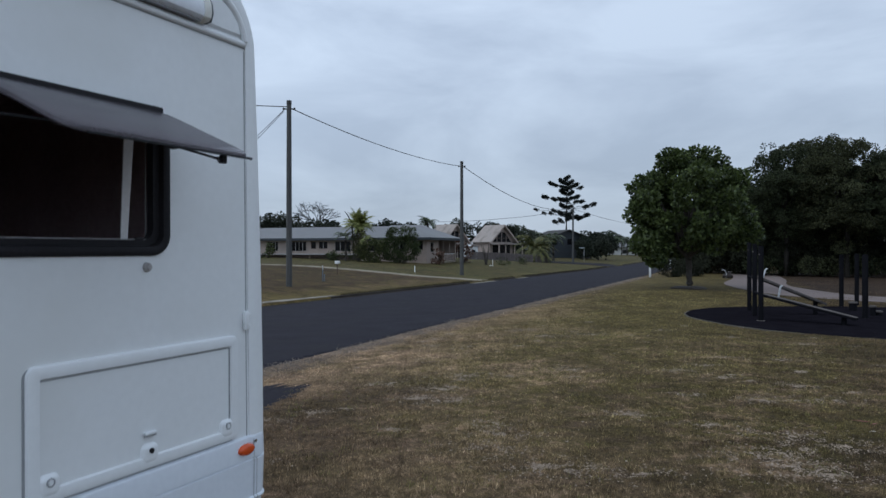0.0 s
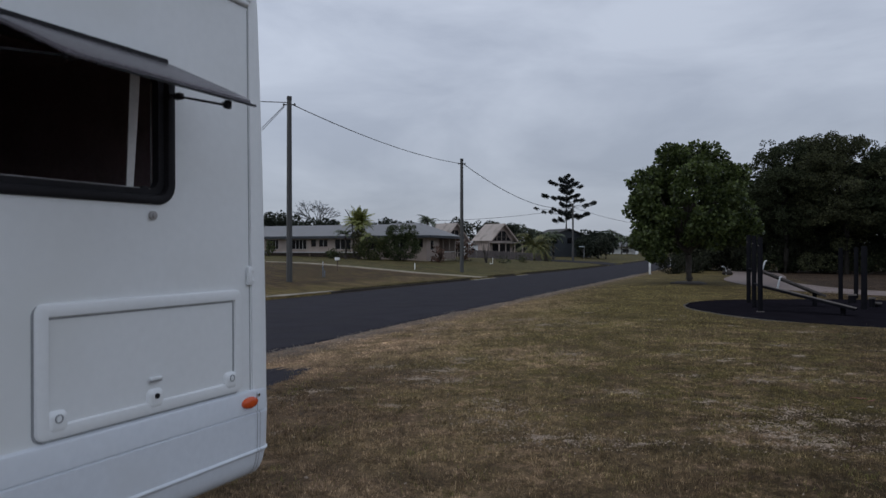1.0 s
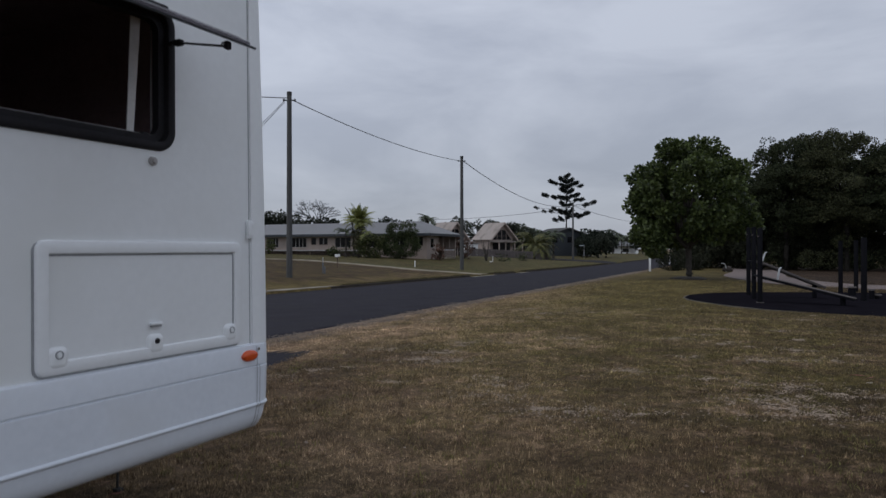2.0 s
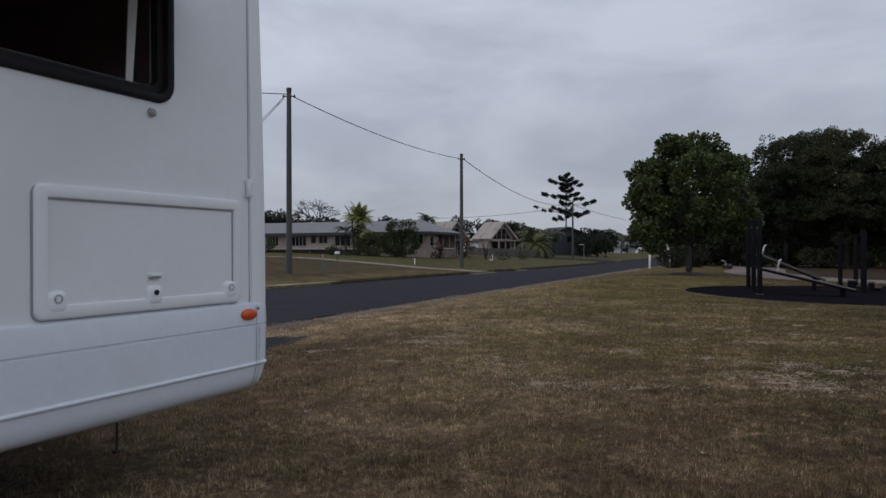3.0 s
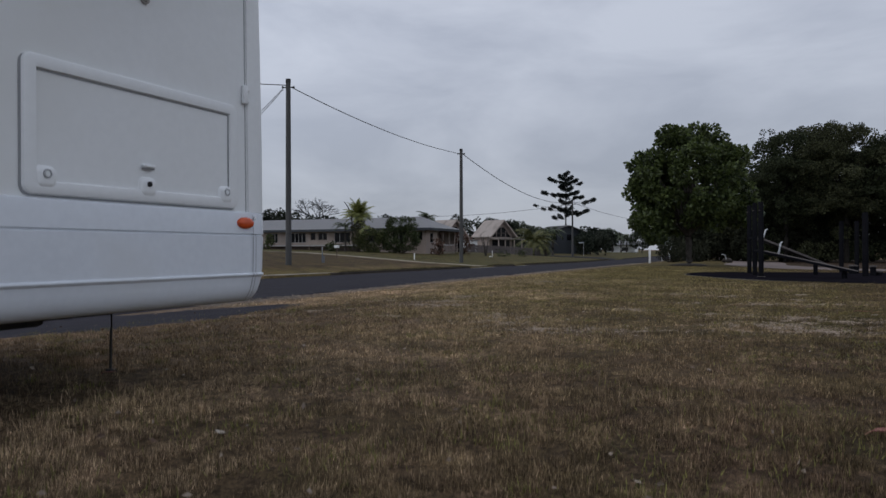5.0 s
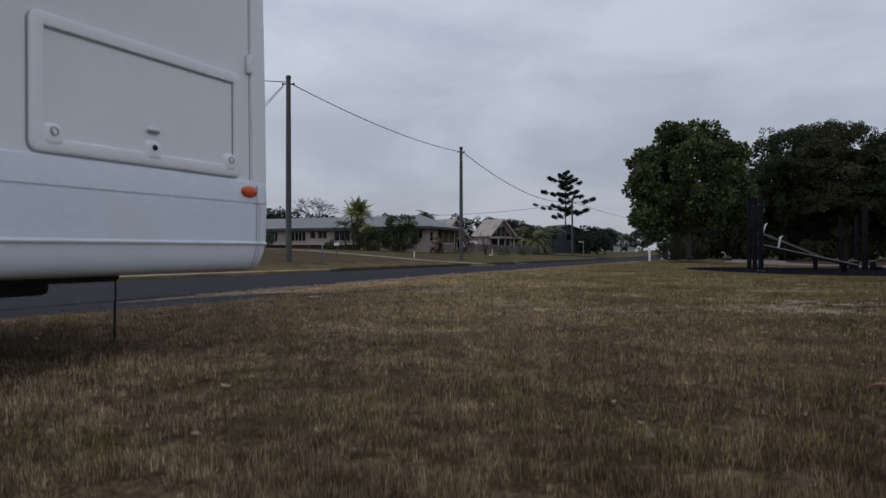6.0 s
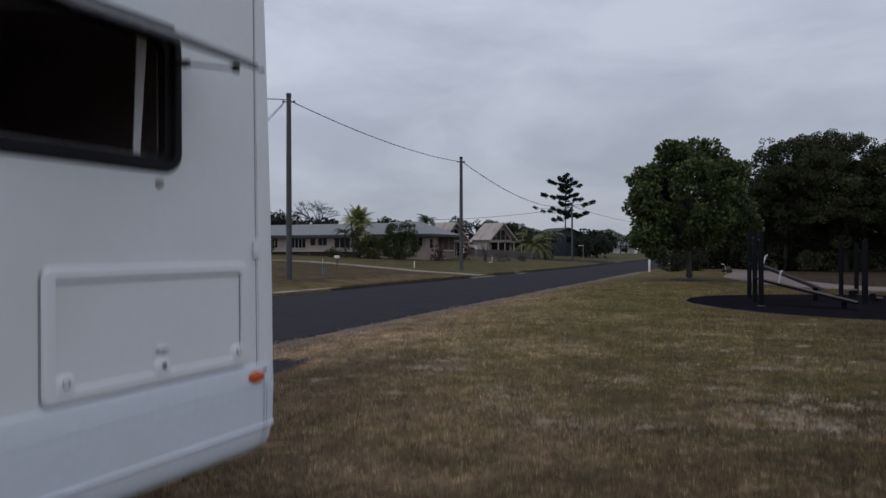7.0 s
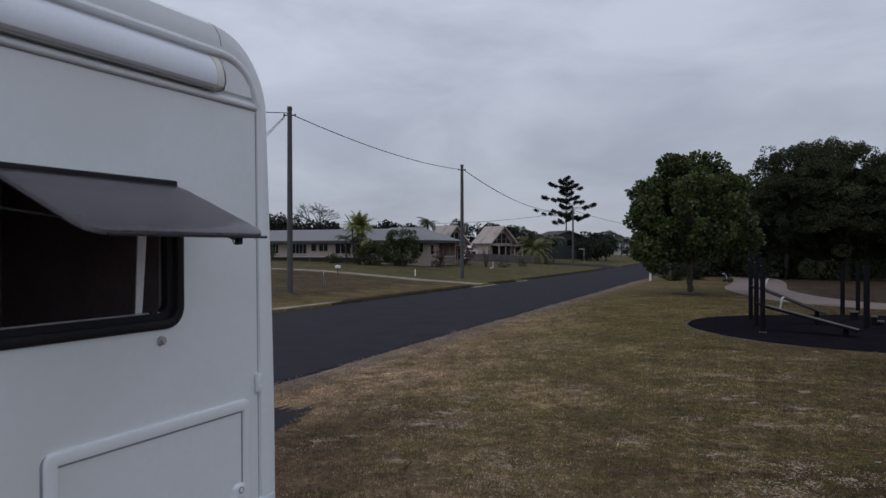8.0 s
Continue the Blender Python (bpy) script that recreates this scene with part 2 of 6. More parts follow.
def ground_material(name, blades=False):
    """The lawn's colours: straw, green, sand and matted dead grass in patches, darkened to the right for weaker light.
    The blades take the same colours, varied from blade to blade.
    """
    m = bpy.data.materials.new(name)
    m.use_nodes = True
    N, L = m.node_tree.nodes, m.node_tree.links
    b = N["Principled BSDF"]
    b.inputs["Roughness"].default_value, b.inputs["Specular IOR Level"].default_value = 0.95, 0.12
    co = N.new("ShaderNodeTexCoord")

    def noise_at(scale, detail=5, rough=0.6, stretch=(1, 1, 1)):
        mp = N.new("ShaderNodeMapping")
        mp.inputs["Scale"].default_value = stretch
        L.new(co.outputs["Object"], mp.inputs["Vector"])
        n = N.new("ShaderNodeTexNoise")
        n.inputs["Scale"].default_value, n.inputs["Detail"].default_value, n.inputs["Roughness"].default_value = scale, detail, rough
        L.new(mp.outputs["Vector"], n.inputs["Vector"])
        return n.outputs["Fac"]

    def ramp(fac, a, ca, z, cz):
        r = N.new("ShaderNodeValToRGB")
        r.color_ramp.elements[0].position, r.color_ramp.elements[1].position = a, z
        r.color_ramp.elements[0].color, r.color_ramp.elements[1].color = (*ca, 1), (*cz, 1)
        L.new(fac, r.inputs["Fac"])
        return r.outputs["Color"]

    def mix(fac, a, c):
        x = N.new("ShaderNodeMixRGB")
        L.new(fac, x.inputs["Fac"])
        L.new(a, x.inputs["Color1"])
        L.new(c, x.inputs["Color2"])
        return x.outputs["Color"]

    def math2(op, a, c, clamp=False):
        n = N.new("ShaderNodeMath")
        n.operation, n.use_clamp = op, clamp
        for i, q in enumerate((a, c)):
            if isinstance(q, (int, float)):
                n.inputs[i].default_value = q
            else:
                L.new(q, n.inputs[i])
        return n.outputs[0]

    def bandpass(value, lo, hi, soft):
        up = math2("DIVIDE", math2("SUBTRACT", value, lo), soft, True)
        down = math2("DIVIDE", math2("SUBTRACT", hi, value), soft, True)
        return math2("MULTIPLY", up, down)

    # distance across the road's line and along it, wobbled
    turned = N.new("ShaderNodeMapping")
    turned.inputs["Rotation"].default_value = (0, 0, radians(23.2))
    L.new(co.outputs["Object"], turned.inputs["Vector"])
    sep = N.new("ShaderNodeSeparateXYZ")
    L.new(turned.outputs["Vector"], sep.inputs[0])
    wob = math2("MULTIPLY", math2("SUBTRACT", noise_at(0.5, 5), 0.5), 5.0)
    across = math2("ADD", sep.outputs["X"], wob)
    along = math2("ADD", sep.outputs["Y"], wob)
    straw = ramp(noise_at(16, 9, 0.82), 0.33, (0.050, 0.037, 0.026), 0.66, (0.345, 0.262, 0.165))
    green = ramp(noise_at(15, 9, 0.82), 0.33, (0.028, 0.0255, 0.0095), 0.66, (0.160, 0.140, 0.046))
    sand = ramp(noise_at(18, 9, 0.82), 0.33, (0.13, 0.090, 0.062), 0.66, (0.46, 0.345, 0.245))
    brown = ramp(noise_at(15, 9, 0.82), 0.33, (0.018, 0.012, 0.009), 0.66, (0.098, 0.065, 0.043))
    duff = ramp(noise_at(9, 9, 0.82), 0.33, (0.012, 0.009, 0.007), 0.66, (0.070, 0.050, 0.036))
    olive = ramp(noise_at(17, 9, 0.82), 0.33, (0.017, 0.0148, 0.007), 0.66, (0.070, 0.054, 0.023))
    meadow = ramp(noise_at(12, 9, 0.8), 0.33, (0.030, 0.034, 0.013), 0.66, (0.125, 0.130, 0.048))
    dust = ramp(noise_at(22, 8, 0.8), 0.33, (0.070, 0.055, 0.045), 0.66, (0.260, 0.215, 0.180))
    bw = (0, 0, 0), (1, 1, 1)
    fg = math2("MULTIPLY", ramp(noise_at(0.7, 8, 0.74), 0.45, bw[0], 0.55, bw[1]), 0.85)
    far_green = math2("MULTIPLY", bandpass(across, -7.6, 9.0, 2.0), bandpass(along, 10.0, 130.0, 6.0))
    lawn_green = math2("MAXIMUM", math2("MULTIPLY", bandpass(across, -90.0, -16.0, 2.0), bandpass(along, 45.0, 400.0, 2.0)), bandpass(across, -19.2, -16.0, 1.0))
    fg = math2("MULTIPLY", fg, math2("ADD", 0.30, math2("MULTIPLY", bandpass(along, 6.0, 400.0, 5.0), 0.70)))
    fg = math2("MAXIMUM", fg, math2("MULTIPLY", math2("MAXIMUM", far_green, lawn_green), 0.85))
    c = mix(fg, straw, green)
    mottle = ramp(noise_at(0.55, 9, 0.76, (1, 1, 1)), 0.40, (0.1, 0.1, 0.1), 0.53, bw[1])
    verge = math2("MULTIPLY", bandpass(across, -60.0, -18.2, 2.0), bandpass(along, -60.0, 45.5, 2.0))
    c = mix(math2("MULTIPLY", verge, 0.85), c, mix(ramp(noise_at(1.4, 8, 0.76), 0.44, bw[0], 0.56, bw[1]), olive, green))
    c = mix(math2("MULTIPLY", math2("MULTIPLY", bandpass(across, -90.0, -18.2, 2.0), mottle), 0.60), c, brown)
    beyond = math2("MULTIPLY", bandpass(across, -90.0, -16.6, 0.8), bandpass(along, 45.4, 400.0, 1.2))
    c = mix(math2("MULTIPLY", beyond, math2("ADD", 0.40, math2("MULTIPLY", ramp(noise_at(0.25, 6, 0.7), 0.42, bw[0], 0.58, bw[1]), 0.5))), c, meadow)
    # matted dead grass, also darkened in place of the light's falloff rightward
    thatch_dim = math2("MULTIPLY", bandpass(across, -2.8, 70.0, 3.2), bandpass(along, -40.0, 70.0, 6.0))
    dark = ramp(noise_at(3.4, 9, 0.8), 0.50, bw[0], 0.58, bw[1])
    c = mix(math2("MULTIPLY", thatch_dim, 0.86), c, mix(ramp(noise_at(1.6, 8, 0.76), 0.45, bw[0], 0.58, bw[1]), olive, brown))
    c = mix(math2("MULTIPLY", dark, 0.32), c, brown)
    # green streaks where the grass still grows
    alive = math2("MULTIPLY", bandpass(across, -6.0, 3.6, 3.0), bandpass(along, 4.0, 60.0, 3.5))
    c = mix(math2("MULTIPLY", math2("MULTIPLY", alive, ramp(noise_at(1.9, 7, 0.72, (1, 1.6, 1)), 0.38, bw[0], 0.58, bw[1])), 0.84), c, green)
    worn = math2("MULTIPLY", math2("MULTIPLY", bandpass(across, -8.5, -3.6, 1.8), bandpass(along, -40.0, 27.0, 6.0)), math2("MULTIPLY", math2("SUBTRACT", noise_at(2.2, 8, 0.8), 0.28), 1.7, True), True)
    thin = math2("ADD", noise_at(4.2, 9, 0.82), math2("MULTIPLY", noise_at(0.55, 4), 0.55))
    bare = math2("MULTIPLY", math2("MULTIPLY", ramp(math2("SUBTRACT", thin, 0.27), 0.54, bw[0], 0.62, bw[1]), math2("MAXIMUM", bandpass(across, -10.0, 0.0, 2.5), math2("MULTIPLY", bandpass(across, -10.0, 14.0, 2.0), 0.62))), 0.85)
    bare = math2("MULTIPLY", bare, bandpass(along, -40.0, 17.0, 3.0))
    fs = math2("MAXIMUM", bare, worn)
    c = mix(math2("MULTIPLY", fs, 0.45 if blades else 1.0), c, sand)
    fringe = bandpass(math2("ADD", sep.outputs["X"], math2("MULTIPLY", math2("SUBTRACT", noise_at(1.8, 7, 0.7), 0.5), 1.6)), -8.0, -6.2, 0.5)
    c = mix(math2("MULTIPLY", math2("MULTIPLY", fringe, bandpass(along, 4.0, 60.0, 3.0)), 0.85), c, dust)
    # dark soil beside the motorhome, carried on beneath it to deepen its shade
    yard = math2("MULTIPLY", bandpass(across, -6.6, -2.4, 1.3), bandpass(along, -12.0, 9.0, 1.6))
    c = mix(math2("MULTIPLY", yard, 0.55), c, mix(ramp(noise_at(2.6, 8, 0.78), 0.46, bw[0], 0.56, bw[1]), duff, brown))
    litter = math2("MULTIPLY", bandpass(across, 2.0, 60.0, 1.6), bandpass(along, 31.0, 90.0, 3.0))
    c = mix(math2("MULTIPLY", litter, 0.92), c, duff)
    dry = N.new("ShaderNodeMixRGB")
    dry.blend_type = "MULTIPLY"
    dry.inputs["Fac"].default_value = 1.0
    dry.inputs["Color2"].default_value = (1.02, 0.92, 0.79, 1) if blades else (0.85, 0.765, 0.69, 1)
    L.new(c, dry.inputs["Color1"])
    c = dry.outputs["Color"]
    # clumps and hollows, from hand to stride
    for scale, lo, hi in ((0.3, 0.86, 1.16), (0.9, 0.80, 1.22), (2.2, 0.86, 1.15), (5.0, 0.90, 1.10), (10.0, 0.88, 1.12), (28.0, 0.78, 1.22), (75.0, 0.70, 1.3) if blades else (75.0, 0.48, 1.36)):
        x = N.new("ShaderNodeMixRGB")
        x.blend_type = "MULTIPLY"
        x.inputs["Fac"].default_value = 1.0
        L.new(c, x.inputs["Color1"])
        L.new(ramp(noise_at(scale, 6, 0.7), 0.40, (lo, lo, lo), 0.60, (hi, hi, hi)), x.inputs["Color2"])
        c = x.outputs["Color"]
    if blades:
        # from dark matted stems to a few bleached ones
        shade = N.new("ShaderNodeValToRGB")
        e = shade.color_ramp.elements
        e[0].position, e[0].color = 0.0, (0.70, 0.65, 0.64, 1)
        e[1].position, e[1].color = 1.0, (3.8, 3.8, 3.8, 1)
        for q, col in ((0.35, (1.40, 1.36, 1.32, 1)), (0.66, (2.1, 2.14, 1.85, 1)), (0.86, (2.75, 2.75, 2.7, 1))):
            e.new(q).color = col
        L.new(N.new("ShaderNodeNewGeometry").outputs["Random Per Island"], shade.inputs["Fac"])
        x = N.new("ShaderNodeMixRGB")
        x.blend_type = "MULTIPLY"
        x.inputs["Fac"].default_value = 1.0
        L.new(c, x.inputs["Color1"])
        L.new(shade.outputs["Color"], x.inputs["Color2"])
        hs = N.new("ShaderNodeHueSaturation")
        hs.inputs["Saturation"].default_value = 0.84
        L.new(x.outputs["Color"], hs.inputs["Color"])
        L.new(hs.outputs["Color"], b.inputs["Base Color"])
        return m
    L.new(c, b.inputs["Base Color"])
    bp = N.new("ShaderNodeBump")
    bp.inputs["Strength"].default_value, bp.inputs["Distance"].default_value = 0.7, 0.025
    L.new(noise_at(60, 8, 0.8), bp.inputs["Height"])
    L.new(bp.outputs["Normal"], b.inputs["Normal"])
    return m


M_LAWN = ground_material("dry_lawn")
M_BLADE = ground_material("dry_blade", True)

# ======== helpers of shape ========
def link(name, bm, mat, parent=None, label="", smooth=True, at=None):
    me = bpy.data.meshes.new(name)
    bmesh.ops.recalc_face_normals(bm, faces=bm.faces)
    bm.to_mesh(me)
    bm.free()
    if smooth:
        me.polygons.foreach_set("use_smooth", [True] * len(me.polygons))
        me.set_sharp_from_angle(angle=radians(35))
    me.materials.append(mat)
    ob = new(name, me)
    if parent:
        ob.parent = parent
    if at:
        ob.matrix_basis = at
    if label:
        tagged(ob, label)
    return ob


def part(name, bm, mat, parent, label=""):
    return link(name, bm, mat, parent, label)


def thing(name, m, label, category, group="", kind=""):
    ob = new(name)
    ob.empty_display_size = 0.2
    ob.matrix_basis = m
    return tagged(ob, label, category, group, kind)


def box(bm, x0, x1, y0, y1, z0, z1, bevel=0.0, seg=2, m=None):
    r = bmesh.ops.create_cube(bm, size=1.0)
    vs = r["verts"]
    for v in vs:
        v.co = Vector(((x0 + x1) / 2 + v.co.x * (x1 - x0), (y0 + y1) / 2 + v.co.y * (y1 - y0), (z0 + z1) / 2 + v.co.z * (z1 - z0)))
    if m:
        bmesh.ops.transform(bm, matrix=m, verts=vs)
    if bevel:
        es = list({e for v in vs for e in v.link_edges})
        bmesh.ops.bevel(bm, geom=es, offset=bevel, segments=seg, affect="EDGES", profile=0.5)
    return bm


def boxed(*a, **k):
    return box(bmesh.new(), *a, **k)


def tube(bm, path, radii, seg=10, caps=True):
    """A round bar along a row of points, with a radius at each."""
    path = [Vector(p) for p in path]
    if isinstance(radii, (int, float)):
        radii = [radii] * len(path)
    rings = []
    for i, p in enumerate(path):
        d = (path[min(i + 1, len(path) - 1)] - path[max(i - 1, 0)]).normalized()
        q = d.to_track_quat("Z", "Y")
        rings.append([bm.verts.new(p + q @ Vector((radii[i] * math.cos(2 * math.pi * k / seg), radii[i] * math.sin(2 * math.pi * k / seg), 0))) for k in range(seg)])
    for a, b in zip(rings, rings[1:]):
        for k in range(seg):
            bm.faces.new((a[k], a[(k + 1) % seg], b[(k + 1) % seg], b[k]))
    if caps:
        bm.faces.new(rings[0][::-1])
        bm.faces.new(rings[-1])
    return bm


def tubed(*a, **k):
    return tube(bmesh.new(), *a, **k)


def prism(bm, outline, axis, lo, hi):
    """A flat outline pushed along one axis from lo to hi. The outline's pairs are the other two axes, in order."""
    def at(p, h):
        c = list(p)
        c.insert(axis, h)
        return bm.verts.new(c)
    a, b = [at(p, lo) for p in outline], [at(p, hi) for p in outline]
    n = len(outline)
    for i in range(n):
        bm.faces.new((a[i], a[(i + 1) % n], b[(i + 1) % n], b[i]))
    bm.faces.new(a[::-1])
    bm.faces.new(b)
    return bm


def rounded(x0, x1, z0, z1, r, n=6):
    """A rectangle's outline with round corners."""
    out = []
    for cx, cz, a0 in ((x1 - r, z1 - r, 0), (x0 + r, z1 - r, 90), (x0 + r, z0 + r, 180), (x1 - r, z0 + r, 270)):
        for k in range(n + 1):
            a = radians(a0 + 90 * k / n)
            out.append((cx + r * math.cos(a), cz + r * math.sin(a)))
    return out


def ring(bm, outer, inner, y0, y1):
    """A frame between two outlines of as many points (x, z), from y0 (front) to y1."""
    loops = [[bm.verts.new((x, y, z)) for x, z in o] for o in (outer, inner) for y in (y0, y1)]
    of, ob_, nf, nb = loops
    n = len(of)
    for i in range(n):
        j = (i + 1) % n
        for a, b in ((of, nf), (nf, nb), (nb, ob_), (ob_, of)):
            bm.faces.new((a[i], a[j], b[j], b[i]))
    return bm


def loft(bm, rect, r, levels, cap=True, n=8):
    """A raised round-cornered frame or pad: outlines of one rectangle, each set in by so much and at its own y."""
    x0, x1, z0, z1 = rect
    rows = [[bm.verts.new((x, y, z)) for x, z in rounded(x0 + i, x1 - i, z0 + i, z1 - i, max(r - i, 0.004), n)] for i, y in levels]
    for p, q in zip(rows, rows[1:]):
        for k in range(len(p)):
            j = (k + 1) % len(p)
            bm.faces.new((p[k], p[j], q[j], q[k]))
    if cap:
        bm.faces.new(rows[-1])
    return bm


def from_arrays(name, verts, faces, mat, parent=None, label="", smooth=False):
    me = bpy.data.meshes.new(name)
    me.from_pydata(verts.tolist() if hasattr(verts, "tolist") else verts, [], faces.tolist() if hasattr(faces, "tolist") else faces)
    me.materials.append(mat)
    if smooth:
        me.polygons.foreach_set("use_smooth", [True] * len(me.polygons))
    ob = new(name, me)
    if parent:
        ob.parent = parent
    if label:
        tagged(ob, label)
    return ob


def leaf_quads(pts, out, length, width, rng, droop=0.0):
    """A diamond leaf at each point, turned roughly outwards."""
    n = len(pts)
    d = out + rng.normal(0, 0.75, (n, 3))
    d[:, 2] -= droop
    d /= np.linalg.norm(d, axis=1, keepdims=True) + 1e-9
    side = np.cross(d, rng.normal(0, 1, (n, 3)))
    side /= np.linalg.norm(side, axis=1, keepdims=True) + 1e-9
    k = rng.uniform(0.7, 1.3, (n, 1))
    L_, W_ = length * k, width * k
    up = np.cross(side, d) * W_ * 0.25
    v = np.stack([pts, pts + d * L_ * 0.5 + side * W_ + up, pts + d * L_, pts + d * L_ * 0.5 - side * W_ + up], axis=1).reshape(-1, 3)
    f = np.arange(4 * n).reshape(-1, 4)
    return v, f


def crown_points(clumps, per, rng, shell=0.55):
    """Leaves on and in round clumps: each clump is x, y, z, radius."""
    P, O = [], []
    for x, y, z, r in clumps:
        k = max(8, int(per * r * r))
        d = rng.normal(0, 1, (k, 3))
        d /= np.linalg.norm(d, axis=1, keepdims=True)
        rad = r * (shell + (1 - shell) * rng.random((k, 1)) ** 0.6)
        q = d * rad
        q[:, 2] *= 0.8
        P.append(q + np.array((x, y, z)))
        O.append(d)
    return np.concatenate(P), np.concatenate(O)


def limb(bm, a, b, r0, r1, rng, seg=7, bend=0.08, n=5):
    a, b = Vector(a), Vector(b)
    ln = (b - a).length
    pts = [a.lerp(b, i / n) + Vector(rng.normal(0, bend * ln / n, 3)) * (0 < i < n) for i in range(n + 1)]
    tube(bm, pts, [r0 + (r1 - r0) * i / n for i in range(n + 1)], seg)


# ======== plan: the road's own axes ========
ROAD_TURN = radians(23.2)
U = Vector((math.sin(ROAD_TURN), math.cos(ROAD_TURN)))       # along the road
R = Vector((math.cos(ROAD_TURN), -math.sin(ROAD_TURN)))      # to its right
EDGE_NEAR, EDGE_FAR = -7.0, -17.0


def along_across(x, y):
    return x * U.x + y * U.y, x * R.x + y * R.y


def place(a, s):
    return a * U.x + s * R.x, a * U.y + s * R.y


def step(x, a, b):
    t = min(max((x - a) / (b - a), 0.0), 1.0)
    return t * t * (3 - 2 * t)


def road_z(a, s):
    fall = -0.006 * min(max(a - 15, 0), 70)
    return fall - 0.13 - 0.29 * min(max((EDGE_NEAR - s) / 10.0, -0.3), 1.0)


def bank_z(a):
    return -0.04 - 0.0144 * (min(max(a, 8), 53) - 28) - 0.002 * min(max(a - 53, 0), 60)


def ground_z(a, s):
    fall = -0.006 * min(max(a - 15, 0), 70)
    if s > EDGE_NEAR - 0.4:
        return fall - 0.13 * (1 - step(s, EDGE_NEAR, -3.6)) - 0.07 * step(s, -3.0, 3.0) * step(a, 8.0, 17.0)
    if s > EDGE_FAR - 0.05:
        return road_z(a, s) - 0.06
    top = road_z(a, EDGE_FAR) + 0.11
    b = bank_z(a)
    z = top + (b - top) * step(-s, 17.2, 20.6)
    rise = 0.08 * min(max(-20.6 - s, 0), 10) + 0.025 * min(max(-30.6 - s, 0), 20)
    return z + rise * (1 - 0.5 * step(a, 85.0, 105.0))


def ground_at(x, y):
    a, s = along_across(x, y)
    return ground_z(a, s)


def uneven(x, y):
    """The lawn's small unevenness."""
    return 0.02 * noise.noise(Vector((x * 0.5, y * 0.5, 0))) + 0.006 * noise.noise(Vector((x * 1.3, y * 1.3, 3)))


def lawn_at(x, y):
    return ground_at(x, y) + uneven(x, y)


def spread(stops):
    out = []
    for (a, n), (b, _) in zip(stops, stops[1:]):
        out += [a + (b - a) * k / n for k in range(n)]
    return out + [stops[-1][0]]


# the ground, one sheet to the horizon
S_LINES = spread([(-2500, 6), (-300, 8), (-60, 14), (-21, 12), (-17.2, 1), (-17.05, 1), (-17.0, 4), (-7.4, 1), (-7.0, 30), (8, 20), (60, 8), (300, 6), (2500, 1)])
A_LINES = spread([(-2500, 6), (-300, 6), (-30, 12), (0, 60), (30, 40), (70, 30), (150, 10), (400, 6), (4000, 1)])
gv, gf = [], []
for a in A_LINES:
    for s in S_LINES:
        x, y = place(a, s)
        lump = uneven(x, y) if abs(s) < 60 and -30 < a < 120 and not -17.1 < s < -6.9 else 0
        gv.append((x, y, ground_z(a, s) + lump))
nS = len(S_LINES)
for i in range(len(A_LINES) - 1):
    for j in range(nS - 1):
        k = i * nS + j
        gf.append((k, k + 1, k + nS + 1, k + nS))
ground = from_arrays("ground", gv, gf, M_LAWN, smooth=True)
tagged(ground, "dry patchy lawn and verge with bare sandy soil", "ground", kind="structure")

# the road, its near edge ragged
rv, rf = [], []
RA = spread([(-60, 20), (0, 320), (40, 120), (90, 40), (190, 20), (420, 1)])
RS = [0, 0.02, 0.1, 0.35, 0.7, 1.0]
for a in RA:
    rag = 0.20 * noise.noise(Vector((a * 0.6, 0, 5))) + 0.20 * noise.noise(Vector((a * 2.1, 0, 9))) + 0.12 * noise.noise(Vector((a * 6.0, 0, 3)))
    lo, hi = EDGE_NEAR + rag, EDGE_FAR
    for i, q in enumerate(RS):
        s = lo + (hi - lo) * q
        x, y = place(a, s)
        rv.append((x, y, road_z(a, s) + (0.012 if i else -0.05)))
for i in range(len(RA) - 1):
    for j in range(len(RS) - 1):
        k = i * len(RS) + j
        rf.append((k, k + 1, k + len(RS) + 1, k + len(RS)))
road = from_arrays("road", rv, rf, M_ASPHALT, smooth=False)
tagged(road, "dark asphalt street with a ragged gravelly edge", "road", kind="structure")


def ribbon(name, centre, half, mat, lift, label, category, kind="structure", step_len=0.6, thick=0.05, jitter=0.0):
    """A strip that lies on the ground along a bent centre line, with edges that go down into it."""
    pts = [Vector((*p, 0)) for p in centre]
    fine = []
    for i in range(len(pts) - 1):
        p0, p1, p2, p3 = pts[max(i - 1, 0)], pts[i], pts[i + 1], pts[min(i + 2, len(pts) - 1)]
        n = max(2, int((p2 - p1).length / step_len))
        for k in range(n):
            t = k / n
            fine.append(0.5 * ((2 * p1) + (p2 - p0) * t + (2 * p0 - 5 * p1 + 4 * p2 - p3) * t * t + (3 * p1 - p0 - 3 * p2 + p3) * t ** 3))
    fine.append(pts[-1])
    v, f = [], []
    for i, p in enumerate(fine):
        d = (fine[min(i + 1, len(fine) - 1)] - fine[max(i - 1, 0)]).normalized()
        side = Vector((d.y, -d.x, 0))
        for j, (q, dz) in enumerate(((-1, -thick), (-1, lift), (-0.33, lift), (0.33, lift), (1, lift), (1, -thick))):
            w = half + jitter * noise.noise(Vector((i * 0.37, q * 5, 2)))
            e = p + side * q * w
            v.append((e.x, e.y, ground_at(e.x, e.y) + dz))
    for i in range(len(fine) - 1):
        for j in range(5):
            k = i * 6 + j
            f.append((k, k + 1, k + 7, k + 6))
    ob = from_arrays(name, v, f, mat)
    return tagged(ob, label, category, kind=kind)


